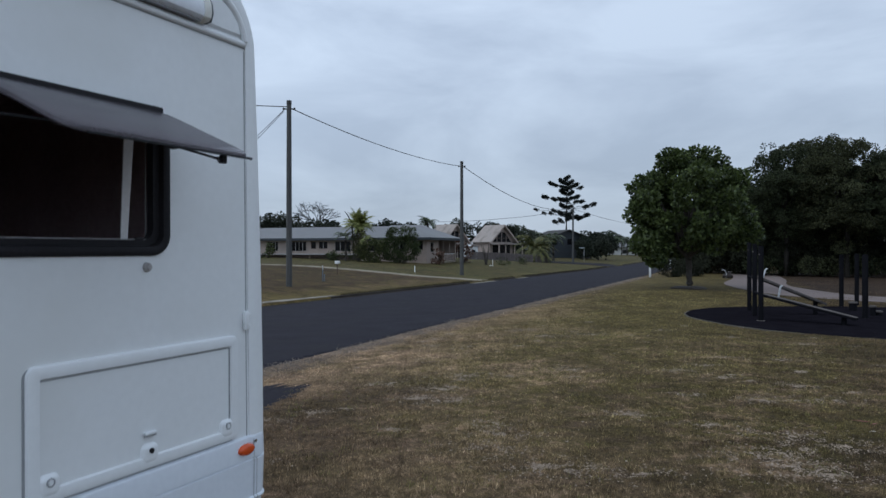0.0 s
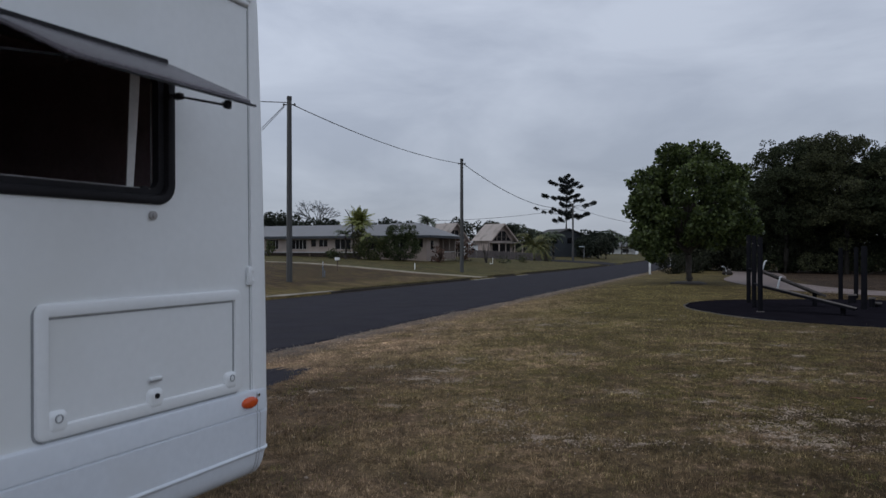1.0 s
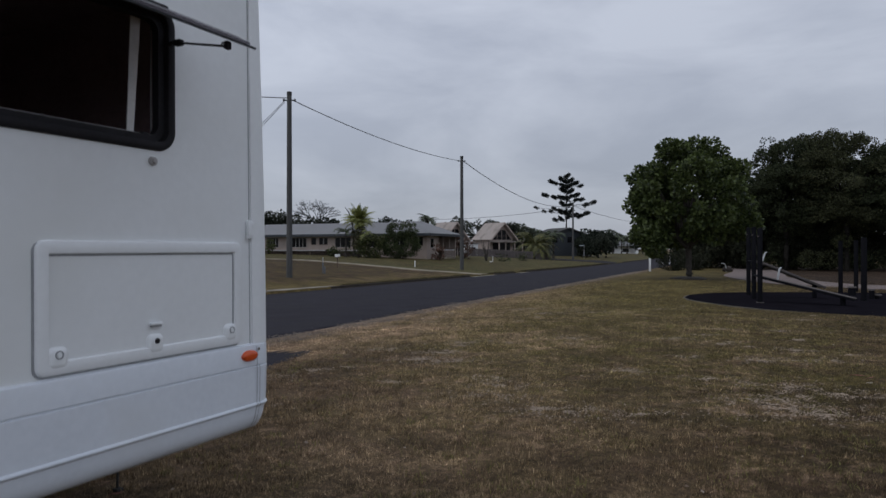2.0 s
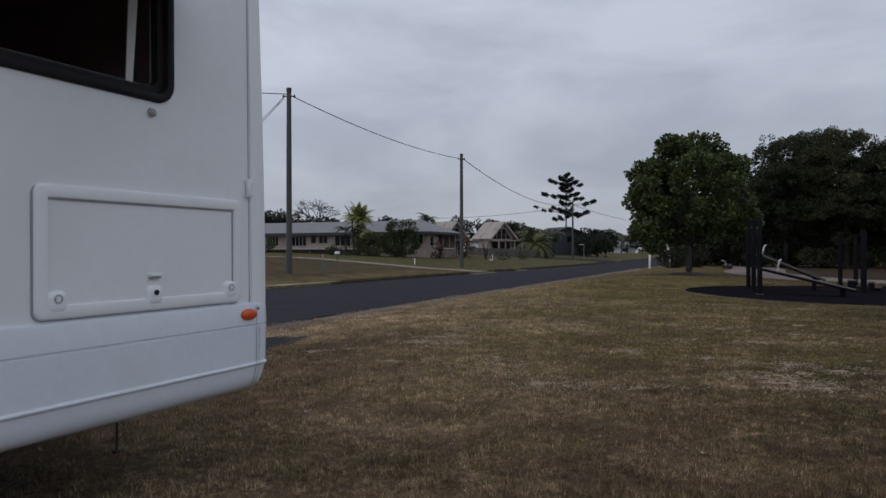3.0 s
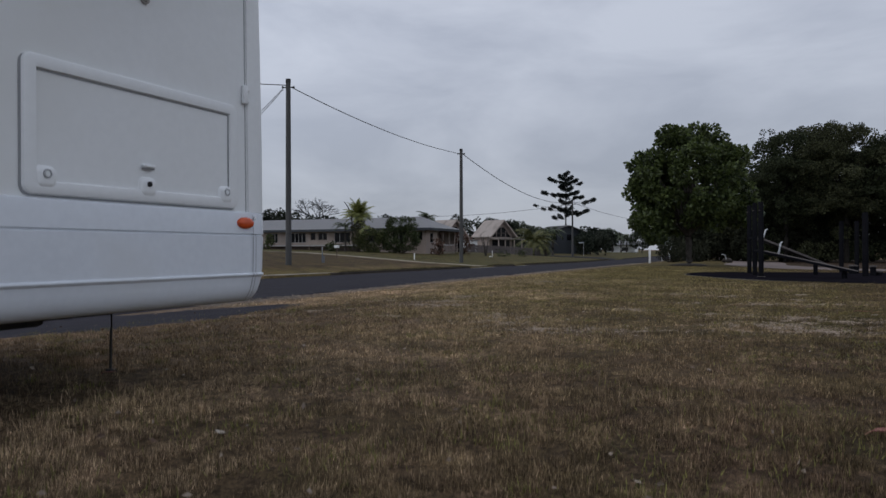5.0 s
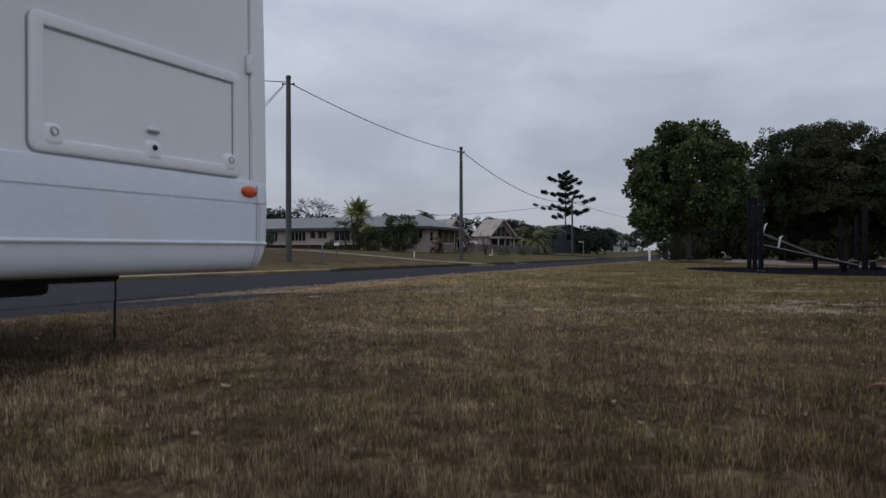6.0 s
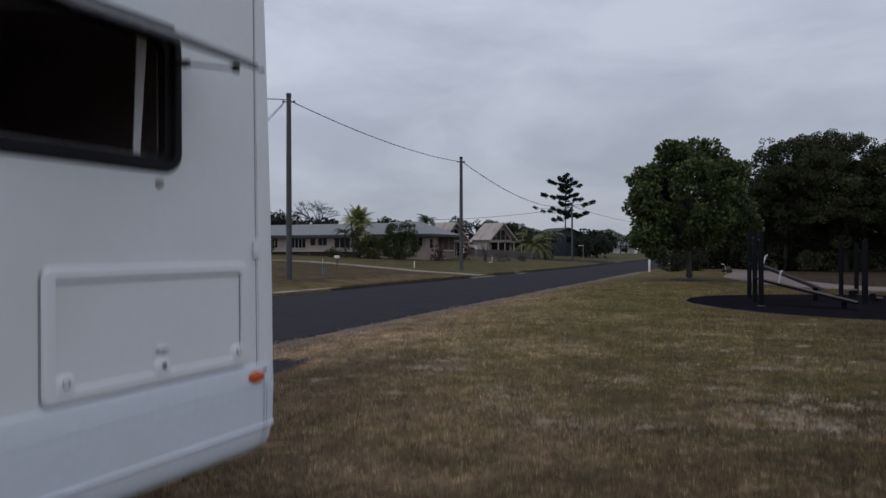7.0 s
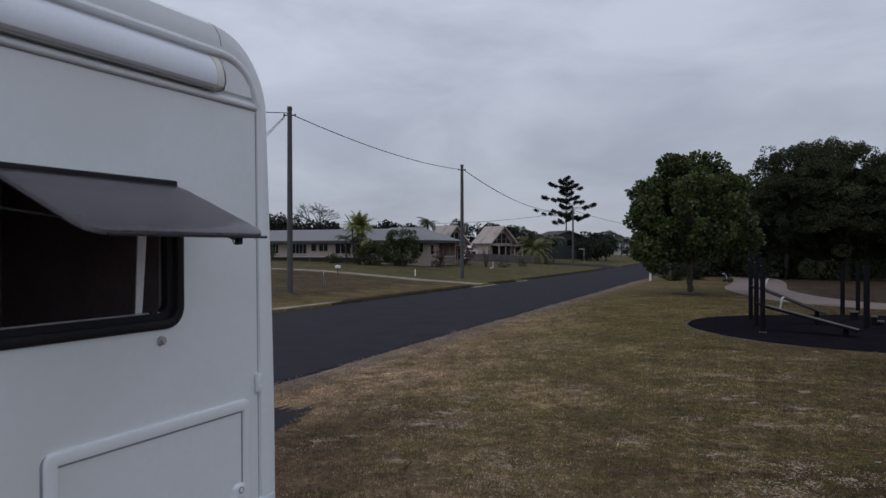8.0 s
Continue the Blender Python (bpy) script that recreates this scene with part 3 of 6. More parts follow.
# kerb on the far side, in lengths, with a driveway mouth
def kerb_length(a0, a1, top):
    bm = bmesh.new()
    n = max(1, int((a1 - a0) / 1.5))
    rows = []
    for k in range(n + 1):
        a = a0 + (a1 - a0) * k / n
        z = road_z(a, EDGE_FAR)
        rows.append([bm.verts.new((*place(a, s), z + h)) for s, h in ((-16.72, -0.05), (-16.72, 0.022), (-17.0, 0.03), (-17.03, top - 0.02), (-17.06, top), (-17.22, top + 0.006), (-17.22, -0.05))])
    for p, q in zip(rows, rows[1:]):
        for i in range(6):
            bm.faces.new((p[i], p[i + 1], q[i + 1], q[i]))
    bm.faces.new(rows[0])
    bm.faces.new(rows[-1][::-1])
    return bm


KERB = thing("kerb", pose(0, 0, 0), "worn concrete kerb and channel along the far verge", "kerb", kind="structure")
for k0, k1, top in ((-30, 14.0, 0.12), (14.0, 26.8, 0.05), (26.8, 44.5, 0.12), (44.5, 49.5, 0.02), (49.5, 55.0, 0.12), (55.0, 58.0, 0.03), (58.0, 99.0, 0.12), (113.0, 240.0, 0.12)):
    part("kerb_length", kerb_length(k0, k1, top), M_KERBPALE if k0 in (44.5, 55.0) else M_KERB, KERB)

ribbon("side_road", [place(105.5, -16.0), place(105.8, -30), place(106, -60), place(107, -140)], 5.0, M_ASPHALT, 0.03, "asphalt side street joining behind the power pole", "road", thick=0.3)
ribbon("driveway", [place(47.6, -16.95), place(47.1, -19.5), place(46.2, -22.0), place(45.9, -24.6), place(45.0, -28.2), place(43.6, -30.6), place(42.6, -34.0), place(42.0, -40.0), place(41.8, -50.0)], 0.85, M_CONCRETE, 0.03, "pale concrete driveway up the verge", "path", thick=0.15)
ribbon("concrete_strip", [place(6.0, -17.45), place(20.0, -17.43), place(24.0, -17.38), place(27.4, -17.25)], 0.22, M_KERBPALE, 0.02, "pale worn concrete strip along the far kerb", "concrete strip", thick=0.15, jitter=0.12)
ribbon("foot_path", [place(27.4, 20.9), place(28.6, 13.8), place(30.4, 6.9), place(32.6, 3.6), place(35.3, 2.3), place(39.9, 1.2), place(44, 0.9), place(52, 1.3), place(62, 1.1), place(80, -0.4), place(104, -1.0)], 1.65, M_PINKPATH, 0.02, "pinkish concrete park path curving past the tree", "path", thick=0.1)

# rough grass hanging over the back of the far kerb
rng = np.random.default_rng(44)
NK = 21000
ka = 28.2 + 72.0 * rng.random(NK)
hang = np.array([noise.noise(Vector((q * 0.5, 3, 8))) + 0.6 * noise.noise(Vector((q * 2.3, 1, 4))) for q in ka])
ks = -17.16 - np.abs(rng.normal(0, 0.22, NK)) + 0.10 * hang
clear = (np.abs(ka - 47.2) > 1.9) & (np.abs(ka - 56.5) > 1.3) & (hang > -0.45)
ka, ks, hang = ka[clear], ks[clear], hang[clear]
NK = len(ka)
kx, ky = ka * U.x + ks * R.x, ka * U.y + ks * R.y
kz = np.array([road_z(p, EDGE_FAR) + 0.115 for p in ka])
kl, kt, kz_ = rng.uniform(0.05, 0.15, NK) * (1 + 0.6 * hang), rng.uniform(0, 2 * math.pi, NK), rng.uniform(0.3, 1.2, NK)
root = np.stack([kx, ky, kz - 0.02], 1)
tipk = root + np.stack([np.cos(kt) * np.sin(kz_) * kl, np.sin(kt) * np.sin(kz_) * kl, np.cos(kz_) * kl], 1)
sidek = np.stack([-np.sin(kt), np.cos(kt), np.zeros(NK)], 1) * 0.014
M_ROUGH = leaf_material("rough_verge_grass", (0.020, 0.018, 0.010), (0.105, 0.088, 0.042), 0.9, 0.15, gloss=0.1)
tagged(from_arrays("rough_grass", np.stack([root - sidek, root + sidek, tipk], 1).reshape(-1, 3), np.arange(3 * NK).reshape(-1, 3), M_ROUGH), "rough dull grass hanging over the far kerb", "grass", kind="stuff")

# gravel and sand shoulder beside the near edge of the road, loose stones
rng = np.random.default_rng(4)
gv_, gf_ = [], []
for k in range(6000):
    a = 7.6 + 46 * rng.random() ** 1.8
    if noise.noise(Vector((a * 0.9, 4, 1))) + 0.5 * rng.random() < 0.05:
        continue
    s_ = EDGE_NEAR + 0.18 * noise.noise(Vector((a * 0.6, 0, 5))) + 0.14 * noise.noise(Vector((a * 2.1, 0, 9))) + abs(rng.normal(0, 0.30)) - 0.22 * rng.random() ** 2
    x, y = place(a, s_)
    r = rng.uniform(0.005, 0.013) * (1 + 0.02 * a)
    z = max(ground_z(a, s_), road_z(a, s_)) + r * 0.3
    b0 = len(gv_)
    for dx, dy, dz in ((1, 0, 0), (-0.5, 0.86, 0), (-0.5, -0.86, 0), (0, 0, 0.9)):
        gv_.append((x + r * dx * rng.uniform(0.7, 1.3), y + r * dy * rng.uniform(0.7, 1.3), z + r * dz))
    gf_ += [(b0, b0 + 1, b0 + 3), (b0 + 1, b0 + 2, b0 + 3), (b0 + 2, b0, b0 + 3)]
M_STONE = material("loose_stone", (0.12, 0.10, 0.082), (0.27, 0.23, 0.19), 3, 30, 0.9, 0.2, island=0.3)
tagged(from_arrays("roadside_gravel", gv_, gf_, M_STONE), "loose pale gravel along the road edge", "gravel", kind="stuff")

# soft-fall pad
pad_v, pad_f = [], []
PADN = 72
for k in range(PADN):
    a = 2 * math.pi * k / PADN
    w = 1 + 0.03 * noise.noise(Vector((math.cos(a) * 2, math.sin(a) * 2, 7))) + 0.012 * noise.noise(Vector((math.cos(a) * 9, math.sin(a) * 9, 2)))
    for q, dz in ((0.0, 0.03), (0.6, 0.03), (0.985, 0.028), (1.0, 0.015), (1.0, -0.08)):
        x, y = 12.5 + 5.8 * q * w * math.cos(a), 18.2 + 4.8 * q * w * math.sin(a)
        pad_v.append((x, y, ground_at(x, y) + dz))
for k in range(PADN):
    for j in range(4):
        a, b = k * 5 + j, ((k + 1) % PADN) * 5 + j
        pad_f.append((a, a + 1, b + 1, b))
tagged(from_arrays("softfall_pad", pad_v, pad_f, M_SOFTFALL, smooth=True), "black rubber soft-fall pad in the lawn", "pad", kind="structure")

rim_v, rim_f = [], []
for k in range(PADN):
    a = 2 * math.pi * k / PADN
    w = 1 + 0.03 * noise.noise(Vector((math.cos(a) * 2, math.sin(a) * 2, 7))) + 0.012 * noise.noise(Vector((math.cos(a) * 9, math.sin(a) * 9, 2)))
    for q, dz in ((0.0, -0.05), (0.004, 0.012), (0.05 + 0.06 * noise.noise(Vector((math.cos(a) * 5, math.sin(a) * 5, 4))), 0.010), (0.10, -0.03)):
        x, y = 12.5 + (5.8 * w + q) * math.cos(a), 18.2 + (4.8 * w + q) * math.sin(a)
        rim_v.append((x, y, ground_at(x, y) + dz))
for k in range(PADN):
    for j in range(3):
        a, b = k * 4 + j, ((k + 1) % PADN) * 4 + j
        rim_f.append((a, a + 1, b + 1, b))
tagged(from_arrays("pad_rim", rim_v, rim_f, M_SAND), "thin sandy rim round the rubber pad", "pad edge", kind="structure")

# ======== the motorhome ========
RV = thing("motorhome", pose(-3.2245, 1.578, 0, 0, 0, 63.93) @ pose(0, 0, 0, -0.25, 0, 0), "white motorhome with an open top-hung window, parked on the grass", "motorhome")
WALL = -1.15      # the wall's face that the camera sees, in the motorhome's own axes
X_END, X_FRONT, TOP, BELT = 2.85, -3.7, 3.20, 0.83
CX, CZ, RAD = X_END - 0.38, TOP - 0.40, 0.38
WIN = (1.31, 2.222, 1.764, 2.415)


def rake(z):
    """How far the end wall leans in with height."""
    return 0.018 - 0.0635 * max((z - 1.0) / 1.8, 0.0) ** 1.5


def body_outline(inset=0.0):
    pts = [(X_FRONT + inset, BELT), *[(X_END - inset + rake(z), z) for z in (BELT, 1.2, 1.6, 2.0, 2.4, CZ)]]
    for k in range(1, 11):
        a = radians(90 * k / 10)
        pts.append((CX + rake(CZ) + (RAD - inset) * math.cos(a), CZ + (0.40 - inset) * math.sin(a)))
    pts += [(-2.9, TOP - inset), (X_FRONT + inset, TOP - 0.5)]
    return pts


bm = bmesh.new()
loops = []
for y, ins in ((WALL + 0.0, 0.075), (WALL + 0.012, 0.045), (WALL + 0.035, 0.02), (WALL + 0.075, 0.0), (1.075, 0.0), (1.115, 0.02), (1.15, 0.075)):
    loops.append([bm.verts.new((x, y, z)) for x, z in body_outline(ins)])
n = len(loops[0])
for p, q in zip(loops, loops[1:]):
    for i in range(n):
        if i in (0,):
            continue
        bm.faces.new((p[i], p[(i + 1) % n], q[(i + 1) % n], q[i]))
bm.faces.new(loops[-1])
shell = part("body_shell", bm, M_WHITE, RV)

# side wall with the window's hole, and its thickness round the hole
bm = bmesh.new()
out_loop = [bm.verts.new((x, WALL, z)) for x, z in body_outline(0.075)]
hole = [bm.verts.new((x, WALL, z)) for x, z in rounded(WIN[0] + 0.03, WIN[1] - 0.03, WIN[2] + 0.03, WIN[3] - 0.03, 0.075)]
es = [bm.edges.new((l[i], l[(i + 1) % len(l)])) for l in (out_loop, hole) for i in range(len(l))]
bmesh.ops.triangle_fill(bm, use_beauty=True, use_dissolve=False, edges=es, normal=(0, -1, 0))
back = [bm.verts.new((v.co.x, WALL + 0.035, v.co.z)) for v in hole]
for i in range(len(hole)):
    j = (i + 1) % len(hole)
    bm.faces.new((hole[i], hole[j], back[j], back[i]))
part("side_wall", bm, M_WHITE, RV)

# cabin lining behind the window
bm = bmesh.new()
box(bm, WIN[0] - 0.5, WIN[1] + 0.45, WALL + 0.06, 0.9, 1.2, 2.7)
gone = [f for f in bm.faces if f.normal.y < -0.9]
bmesh.ops.delete(bm, geom=gone, context="FACES")
part("cabin_lining", bm, M_DARKIN, RV, "dark unlit cabin interior")
bm = bmesh.new()
ring(bm, [(WIN[0] - 0.5, 2.7), (WIN[0] - 0.5, 1.2), (WIN[1] + 0.45, 1.2), (WIN[1] + 0.45, 2.7)], [(WIN[0] + 0.03, WIN[3] - 0.03), (WIN[0] + 0.03, WIN[2] + 0.03), (WIN[1] - 0.03, WIN[2] + 0.03), (WIN[1] - 0.03, WIN[3] - 0.03)], WALL + 0.055, WALL + 0.06)
part("inner_wall", bm, M_DARKIN, RV)

# window: frame, pane, rail, stays, blind
bm = bmesh.new()
loft(bm, WIN, 0.095, ((0.0, WALL + 0.002), (0.003, WALL - 0.012), (0.012, WALL - 0.018), (0.030, WALL - 0.018), (0.040, WALL - 0.012), (0.046, WALL + 0.03)), cap=False)
window = part("window_frame", bm, M_RUBBER, RV, "black rounded window frame")
bm = bmesh.new()
ring(bm, rounded(WIN[0] + 0.044, WIN[1] - 0.044, WIN[2] + 0.044, WIN[3] - 0.044, 0.06, 8), rounded(WIN[0] + 0.075, WIN[1] - 0.075, WIN[2] + 0.070, WIN[3] - 0.07, 0.05, 8), WALL + 0.012, WALL + 0.05)
part("inner_frame", bm, M_RUBBER, window, "dark inner window frame")
part("sill_strip", boxed(WIN[0] + 0.07, WIN[1] - 0.09, WALL + 0.022, WALL + 0.048, WIN[2] + 0.0705, WIN[2] + 0.0745, 0.001), M_WINFRAME, window, "grey strip along the sill")
# thin strip stands in for the pale reflection along the glass edge
part("edge_glint", boxed(WIN[1] - 0.0815, WIN[1] - 0.0795, WALL + 0.052, WALL + 0.056, WIN[2] + 0.08, WIN[3] - 0.08), M_SEAM, window, "thin grey strip for the reflection on the inner glass edge")
part("window_catch", boxed(2.06, 2.10, WALL + 0.016, WALL + 0.04, WIN[2] + 0.060, WIN[2] + 0.080, 0.006), M_RUBBER, window)
bm = bmesh.new()
prism(bm, [(2.018, WIN[2] + 0.07), (2.052, WIN[2] + 0.07), (2.092, WIN[3] - 0.05), (2.040, WIN[3] - 0.05)], 1, WALL + 0.058, WALL + 0.064)
part("blind", bm, M_BLIND, RV, "pale hanging blind beside the opening")
part("hinge_rail", boxed(WIN[0] + 0.03, WIN[1] - 0.063, WALL - 0.042, WALL - 0.002, 2.378, 2.410, 0.008), M_RUBBER, RV)

PANE_TOP, PANE_LOW = Vector((0, WALL - 0.02, 2.380)), Vector((0, WALL - 0.53, 2.156))
pane_dir = (PANE_LOW - PANE_TOP).normalized()
pane_len = (PANE_LOW - PANE_TOP).length
pane_nrm = Vector((0, -pane_dir.z, pane_dir.y))
if pane_nrm.z < 0:
    pane_nrm = -pane_nrm


def on_pane(x, d, h=0.0):
    return Vector((x, 0, 0)) + PANE_TOP + pane_dir * d + pane_nrm * h


bm = bmesh.new()
prof = [(x, z) for x, z in rounded(WIN[0] + 0.045, WIN[1] - 0.048, 0.0, pane_len, 0.075, 8)]
top_l = []
cx0, cd0 = (WIN[0] + WIN[1]) / 2, pane_len / 2
for lift, ins in ((0.004, 0.0), (0.015, 0.004), (0.021, 0.05)):
    top_l.append([bm.verts.new(on_pane(cx0 + (x - cx0) * (1 - ins / 0.45), cd0 + (d - cd0) * (1 - ins / 0.3), lift)) for x, d in prof])
low = [bm.verts.new(on_pane(cx0 + (x - cx0) * 0.985, cd0 + (d - cd0) * 0.98, -0.004)) for x, d in prof]
seq = [low] + top_l
for p, q in zip(seq, seq[1:]):
    for i in range(len(p)):
        j = (i + 1) % len(p)
        bm.faces.new((p[i], p[j], q[j], q[i]))
bm.faces.new(top_l[-1])
bm.faces.new(low[::-1])
M_ACRYL = material("smoked_acrylic", (0.115, 0.100, 0.118), (0.145, 0.128, 0.147), 2, 30, 0.18, 0.01)
nt = M_ACRYL.node_tree
clear = nt.nodes.new("ShaderNodeBsdfTransparent")
clear.inputs["Color"].default_value = (0.46, 0.45, 0.48, 1)
blend = nt.nodes.new("ShaderNodeMixShader")
blend.inputs["Fac"].default_value = 0.42
nt.links.new(nt.nodes["Principled BSDF"].outputs["BSDF"], blend.inputs[1])
nt.links.new(clear.outputs["BSDF"], blend.inputs[2])
nt.links.new(blend.outputs["Shader"], nt.nodes["Material Output"].inputs["Surface"])
pane = part("window_pane", bm, M_ACRYL, RV, "smoke-grey acrylic pane swung outwards")
bm = bmesh.new()
tube(bm, [on_pane(WIN[0] + 0.12, pane_len - 0.005, 0.0), on_pane(WIN[1] - 0.056, pane_len - 0.005, 0.0)], 0.0055, 8)
part("pane_edge", bm, M_FASCIA, pane, "grey lower edge of the pane")
for xs in (WIN[0] + 0.14, WIN[1] - 0.178):
    a0, a1 = Vector((WIN[1] - 0.03 if xs > 1.8 else WIN[0] + 0.03, WALL - 0.012, 2.262)), on_pane(xs, pane_len - 0.03, -0.03) if xs > 1.8 else on_pane(xs, pane_len * 0.70, -0.02)
    bm = tubed([a0.lerp(a1, 0.14), a1], 0.0050, 8)
    stay = part("window_stay", bm, M_RUBBER, RV, "black folding window stay")
    part("stay_tube", tubed([a0, a0.lerp(a1, 0.22)], 0.0070, 10), M_ALU if xs < 1.8 else M_RUBBER, stay, "stay's outer tube")
    mid = a0.lerp(a1, 0.16)
    part("stay_collar", boxed(mid.x - 0.014, mid.x + 0.014, mid.y - 0.02, mid.y + 0.02, mid.z - 0.014, mid.z + 0.014, 0.005), M_RUBBER, stay)
    part("stay_knob", boxed(a1.x - 0.013, a1.x + 0.013, a1.y - 0.011, a1.y + 0.011, a1.z - 0.013, a1.z + 0.02, 0.005), M_RUBBER, stay)
    part("stay_hook", tubed([a1 + Vector((0.0, 0, -0.012)), a1 + Vector((-0.020, 0, -0.012)), a1 + Vector((-0.034, 0, 0.002)), a1 + Vector((-0.030, 0, 0.008)), a1], 0.0028, 6), M_RUBBER, stay)
    part("stay_pivot", boxed(a0.x - 0.018, a0.x + 0.018, a0.y - 0.012, a0.y + 0.012, a0.z - 0.018, a0.z + 0.018, 0.005), M_RUBBER, stay)

# corner moulding: a band up the corner and over on to the roof's edge
def band(r_in, r_out, y, bulge):
    bm = bmesh.new()
    rows = []
    sect = []
    for z in (BELT + 0.01, 1.2, 1.6, 2.0, 2.4, CZ):
        sect.append(((CX + r_in - 0.012 * (z - 1.2), z), (CX + r_out + rake(z), z)))
    for k in range(1, 11):
        a = radians(9 * k)
        sect.append(((CX - 0.019 + r_in * math.cos(a), CZ + r_in * math.sin(a)), (CX + rake(CZ) + r_out * math.cos(a), CZ + (r_out + 0.02 * math.sin(a)) * math.sin(a))))
    for x in (1.5, 0.0, -2.8):
        sect.append(((x, CZ + r_in), (x, CZ + r_out + 0.02)))
    for p, q in sect:
        row = []
        for f, d in ((0, 0.03), (0, -bulge * 0.5), (0.18, -bulge), (0.55, -bulge * 0.9), (0.85, -bulge * 0.3), (1.0, 0.025)):
            row.append(bm.verts.new((p[0] + (q[0] - p[0]) * f, y + d, p[1] + (q[1] - p[1]) * f)))
        rows.append(row)
    for p, q in zip(rows, rows[1:]):
        for i in range(5):
            bm.faces.new((p[i], p[i + 1], q[i + 1], q[i]))
    return bm


part("corner_moulding", band(0.255, 0.366, WALL, 0.014), M_ABS, RV, "rounded white corner moulding")
part("corner_seam", prism(bmesh.new(), [(2.713, BELT + 0.01), (2.717, BELT + 0.01), (2.703, 2.80), (2.699, 2.80)], 1, WALL - 0.002, WALL + 0.01), M_SEAM, RV, "grey sealant seam down the corner")
# ledge under the awning
bm = bmesh.new()
prism(bm, [(WALL + 0.01, 2.816), (WALL - 0.007, 2.816), (WALL - 0.014, 2.820), (WALL - 0.018, 2.827), (WALL - 0.018, 2.836), (WALL - 0.014, 2.844), (WALL - 0.007, 2.849), (WALL + 0.01, 2.852)], 0, -2.9, 2.70)
part("ledge", bm, M_ABS, RV)
part("ledge_seam", boxed(-2.9, 2.71, WALL - 0.004, WALL + 0.01, 2.812, 2.8155), M_SEAM, RV)
# raised bead along the lower edge of the roof's band
bead = [(x, WALL - 0.008, CZ + 0.246) for x in (-2.8, 0.0, 1.6, CX - 0.05)]
for k in range(0, 10):
    a = radians(88 - 8.6 * k)
    bead.append((CX - 0.012 + 0.246 * math.cos(a), WALL - 0.008, CZ + 0.246 * math.sin(a)))
part("roof_bead", tubed(bead, 0.019, 10), M_ABS, RV, "raised white bead along the roof edge")
part("cap_joint", tubed([(x, WALL - d, z) for x, d, z in ((2.452, 0.0145, 3.079), (2.440, 0.0131, 3.127), (2.418, 0.0047, 3.166), (2.405, -0.022, 3.184))], 0.002, 6), M_SEAM, RV)
# awning cassette
bm = bmesh.new()
prism(bm, [(WALL - 0.004, 2.856), (WALL - 0.046, 2.862), (WALL - 0.060, 2.874), (WALL - 0.066, 2.898), (WALL - 0.062, 2.934), (WALL - 0.048, 2.974), (WALL - 0.026, 3.004), (WALL - 0.004, 3.016)], 0, -2.6, 2.378)
awning = part("awning", bm, M_ALU, RV, "rolled-up awning in a pale aluminium cassette")
bm = bmesh.new()
prism(bm, [(WALL - 0.004, 2.853), (WALL - 0.048, 2.859), (WALL - 0.064, 2.872), (WALL - 0.070, 2.899), (WALL - 0.066, 2.936), (WALL - 0.051, 2.978), (WALL - 0.028, 3.009), (WALL - 0.004, 3.021)], 0, 2.376, 2.416)
M_CAP = material("yellowed_plastic", (0.64, 0.635, 0.58), (0.72, 0.715, 0.66), 3, 50, 0.45, 0.03)
part("end_cap", bm, M_CAP, awning, "yellowed plastic end cap")
bm = bmesh.new()
prism(bm, [(WALL - 0.004, 2.857), (WALL - 0.046, 2.862), (WALL - 0.060, 2.900), (WALL - 0.054, 2.945), (WALL - 0.030, 2.993), (WALL - 0.004, 3.014)], 0, 2.4165, 2.436)
part("cap_gap", bm, M_GAP, awning, "dark gap behind the awning's end cap")
part("arm_channel", boxed(-2.6, 2.376, WALL - 0.040, WALL - 0.006, 2.8525, 2.8600), M_SEAM, awning, "dark channel under the awning cassette")
# scooped end of the roof cap
bm = bmesh.new()
prism(bm, [(2.440, 2.853), (2.69, 2.853), (2.672, 2.915), (2.61, 2.98), (2.53, 3.022), (2.440, 3.037)], 1, WALL - 0.016, WALL + 0.01)
front = [v for v in bm.verts if v.co.y < WALL]
for v in front:
    v.co.x += (2.55 - v.co.x) * 0.22
    v.co.z += (2.945 - v.co.z) * 0.22 if v.co.z > 2.9 else 0.018
part("roof_cap_end", bm, M_ABS, RV)

# locker door
LOCK = (1.563, 2.643, 0.852, 1.366)
bm = bmesh.new()
loft(bm, LOCK, 0.038, ((0.0, WALL + 0.002), (0.001, WALL - 0.010), (0.005, WALL - 0.016), (0.014, WALL - 0.019), (0.040, WALL - 0.018), (0.050, WALL - 0.0165), (0.0545, WALL - 0.006), (0.056, WALL + 0.002)), cap=False)
locker = part("locker_door", bm, M_ABS, RV, "white framed storage locker door")
# grey ring drawn in place of the shadow line round the door
bm = bmesh.new()
ring(bm, rounded(LOCK[0] - 0.008, LOCK[1] - 0.004, LOCK[2] - 0.006, LOCK[3] - 0.004, 0.04, 6), rounded(LOCK[0] + 0.02, LOCK[1] - 0.02, LOCK[2] + 0.02, LOCK[3] - 0.02, 0.03, 6), WALL - 0.004, WALL + 0.004)
part("locker_gap_shade", bm, M_SEAM, locker, "grey strip for the shadow in the gap round the locker door")
part("locker_panel", boxed(LOCK[0] + 0.050, LOCK[1] - 0.050, WALL - 0.006, WALL - 0.001, LOCK[2] + 0.050, LOCK[3] - 0.050), M_WHITE, locker)
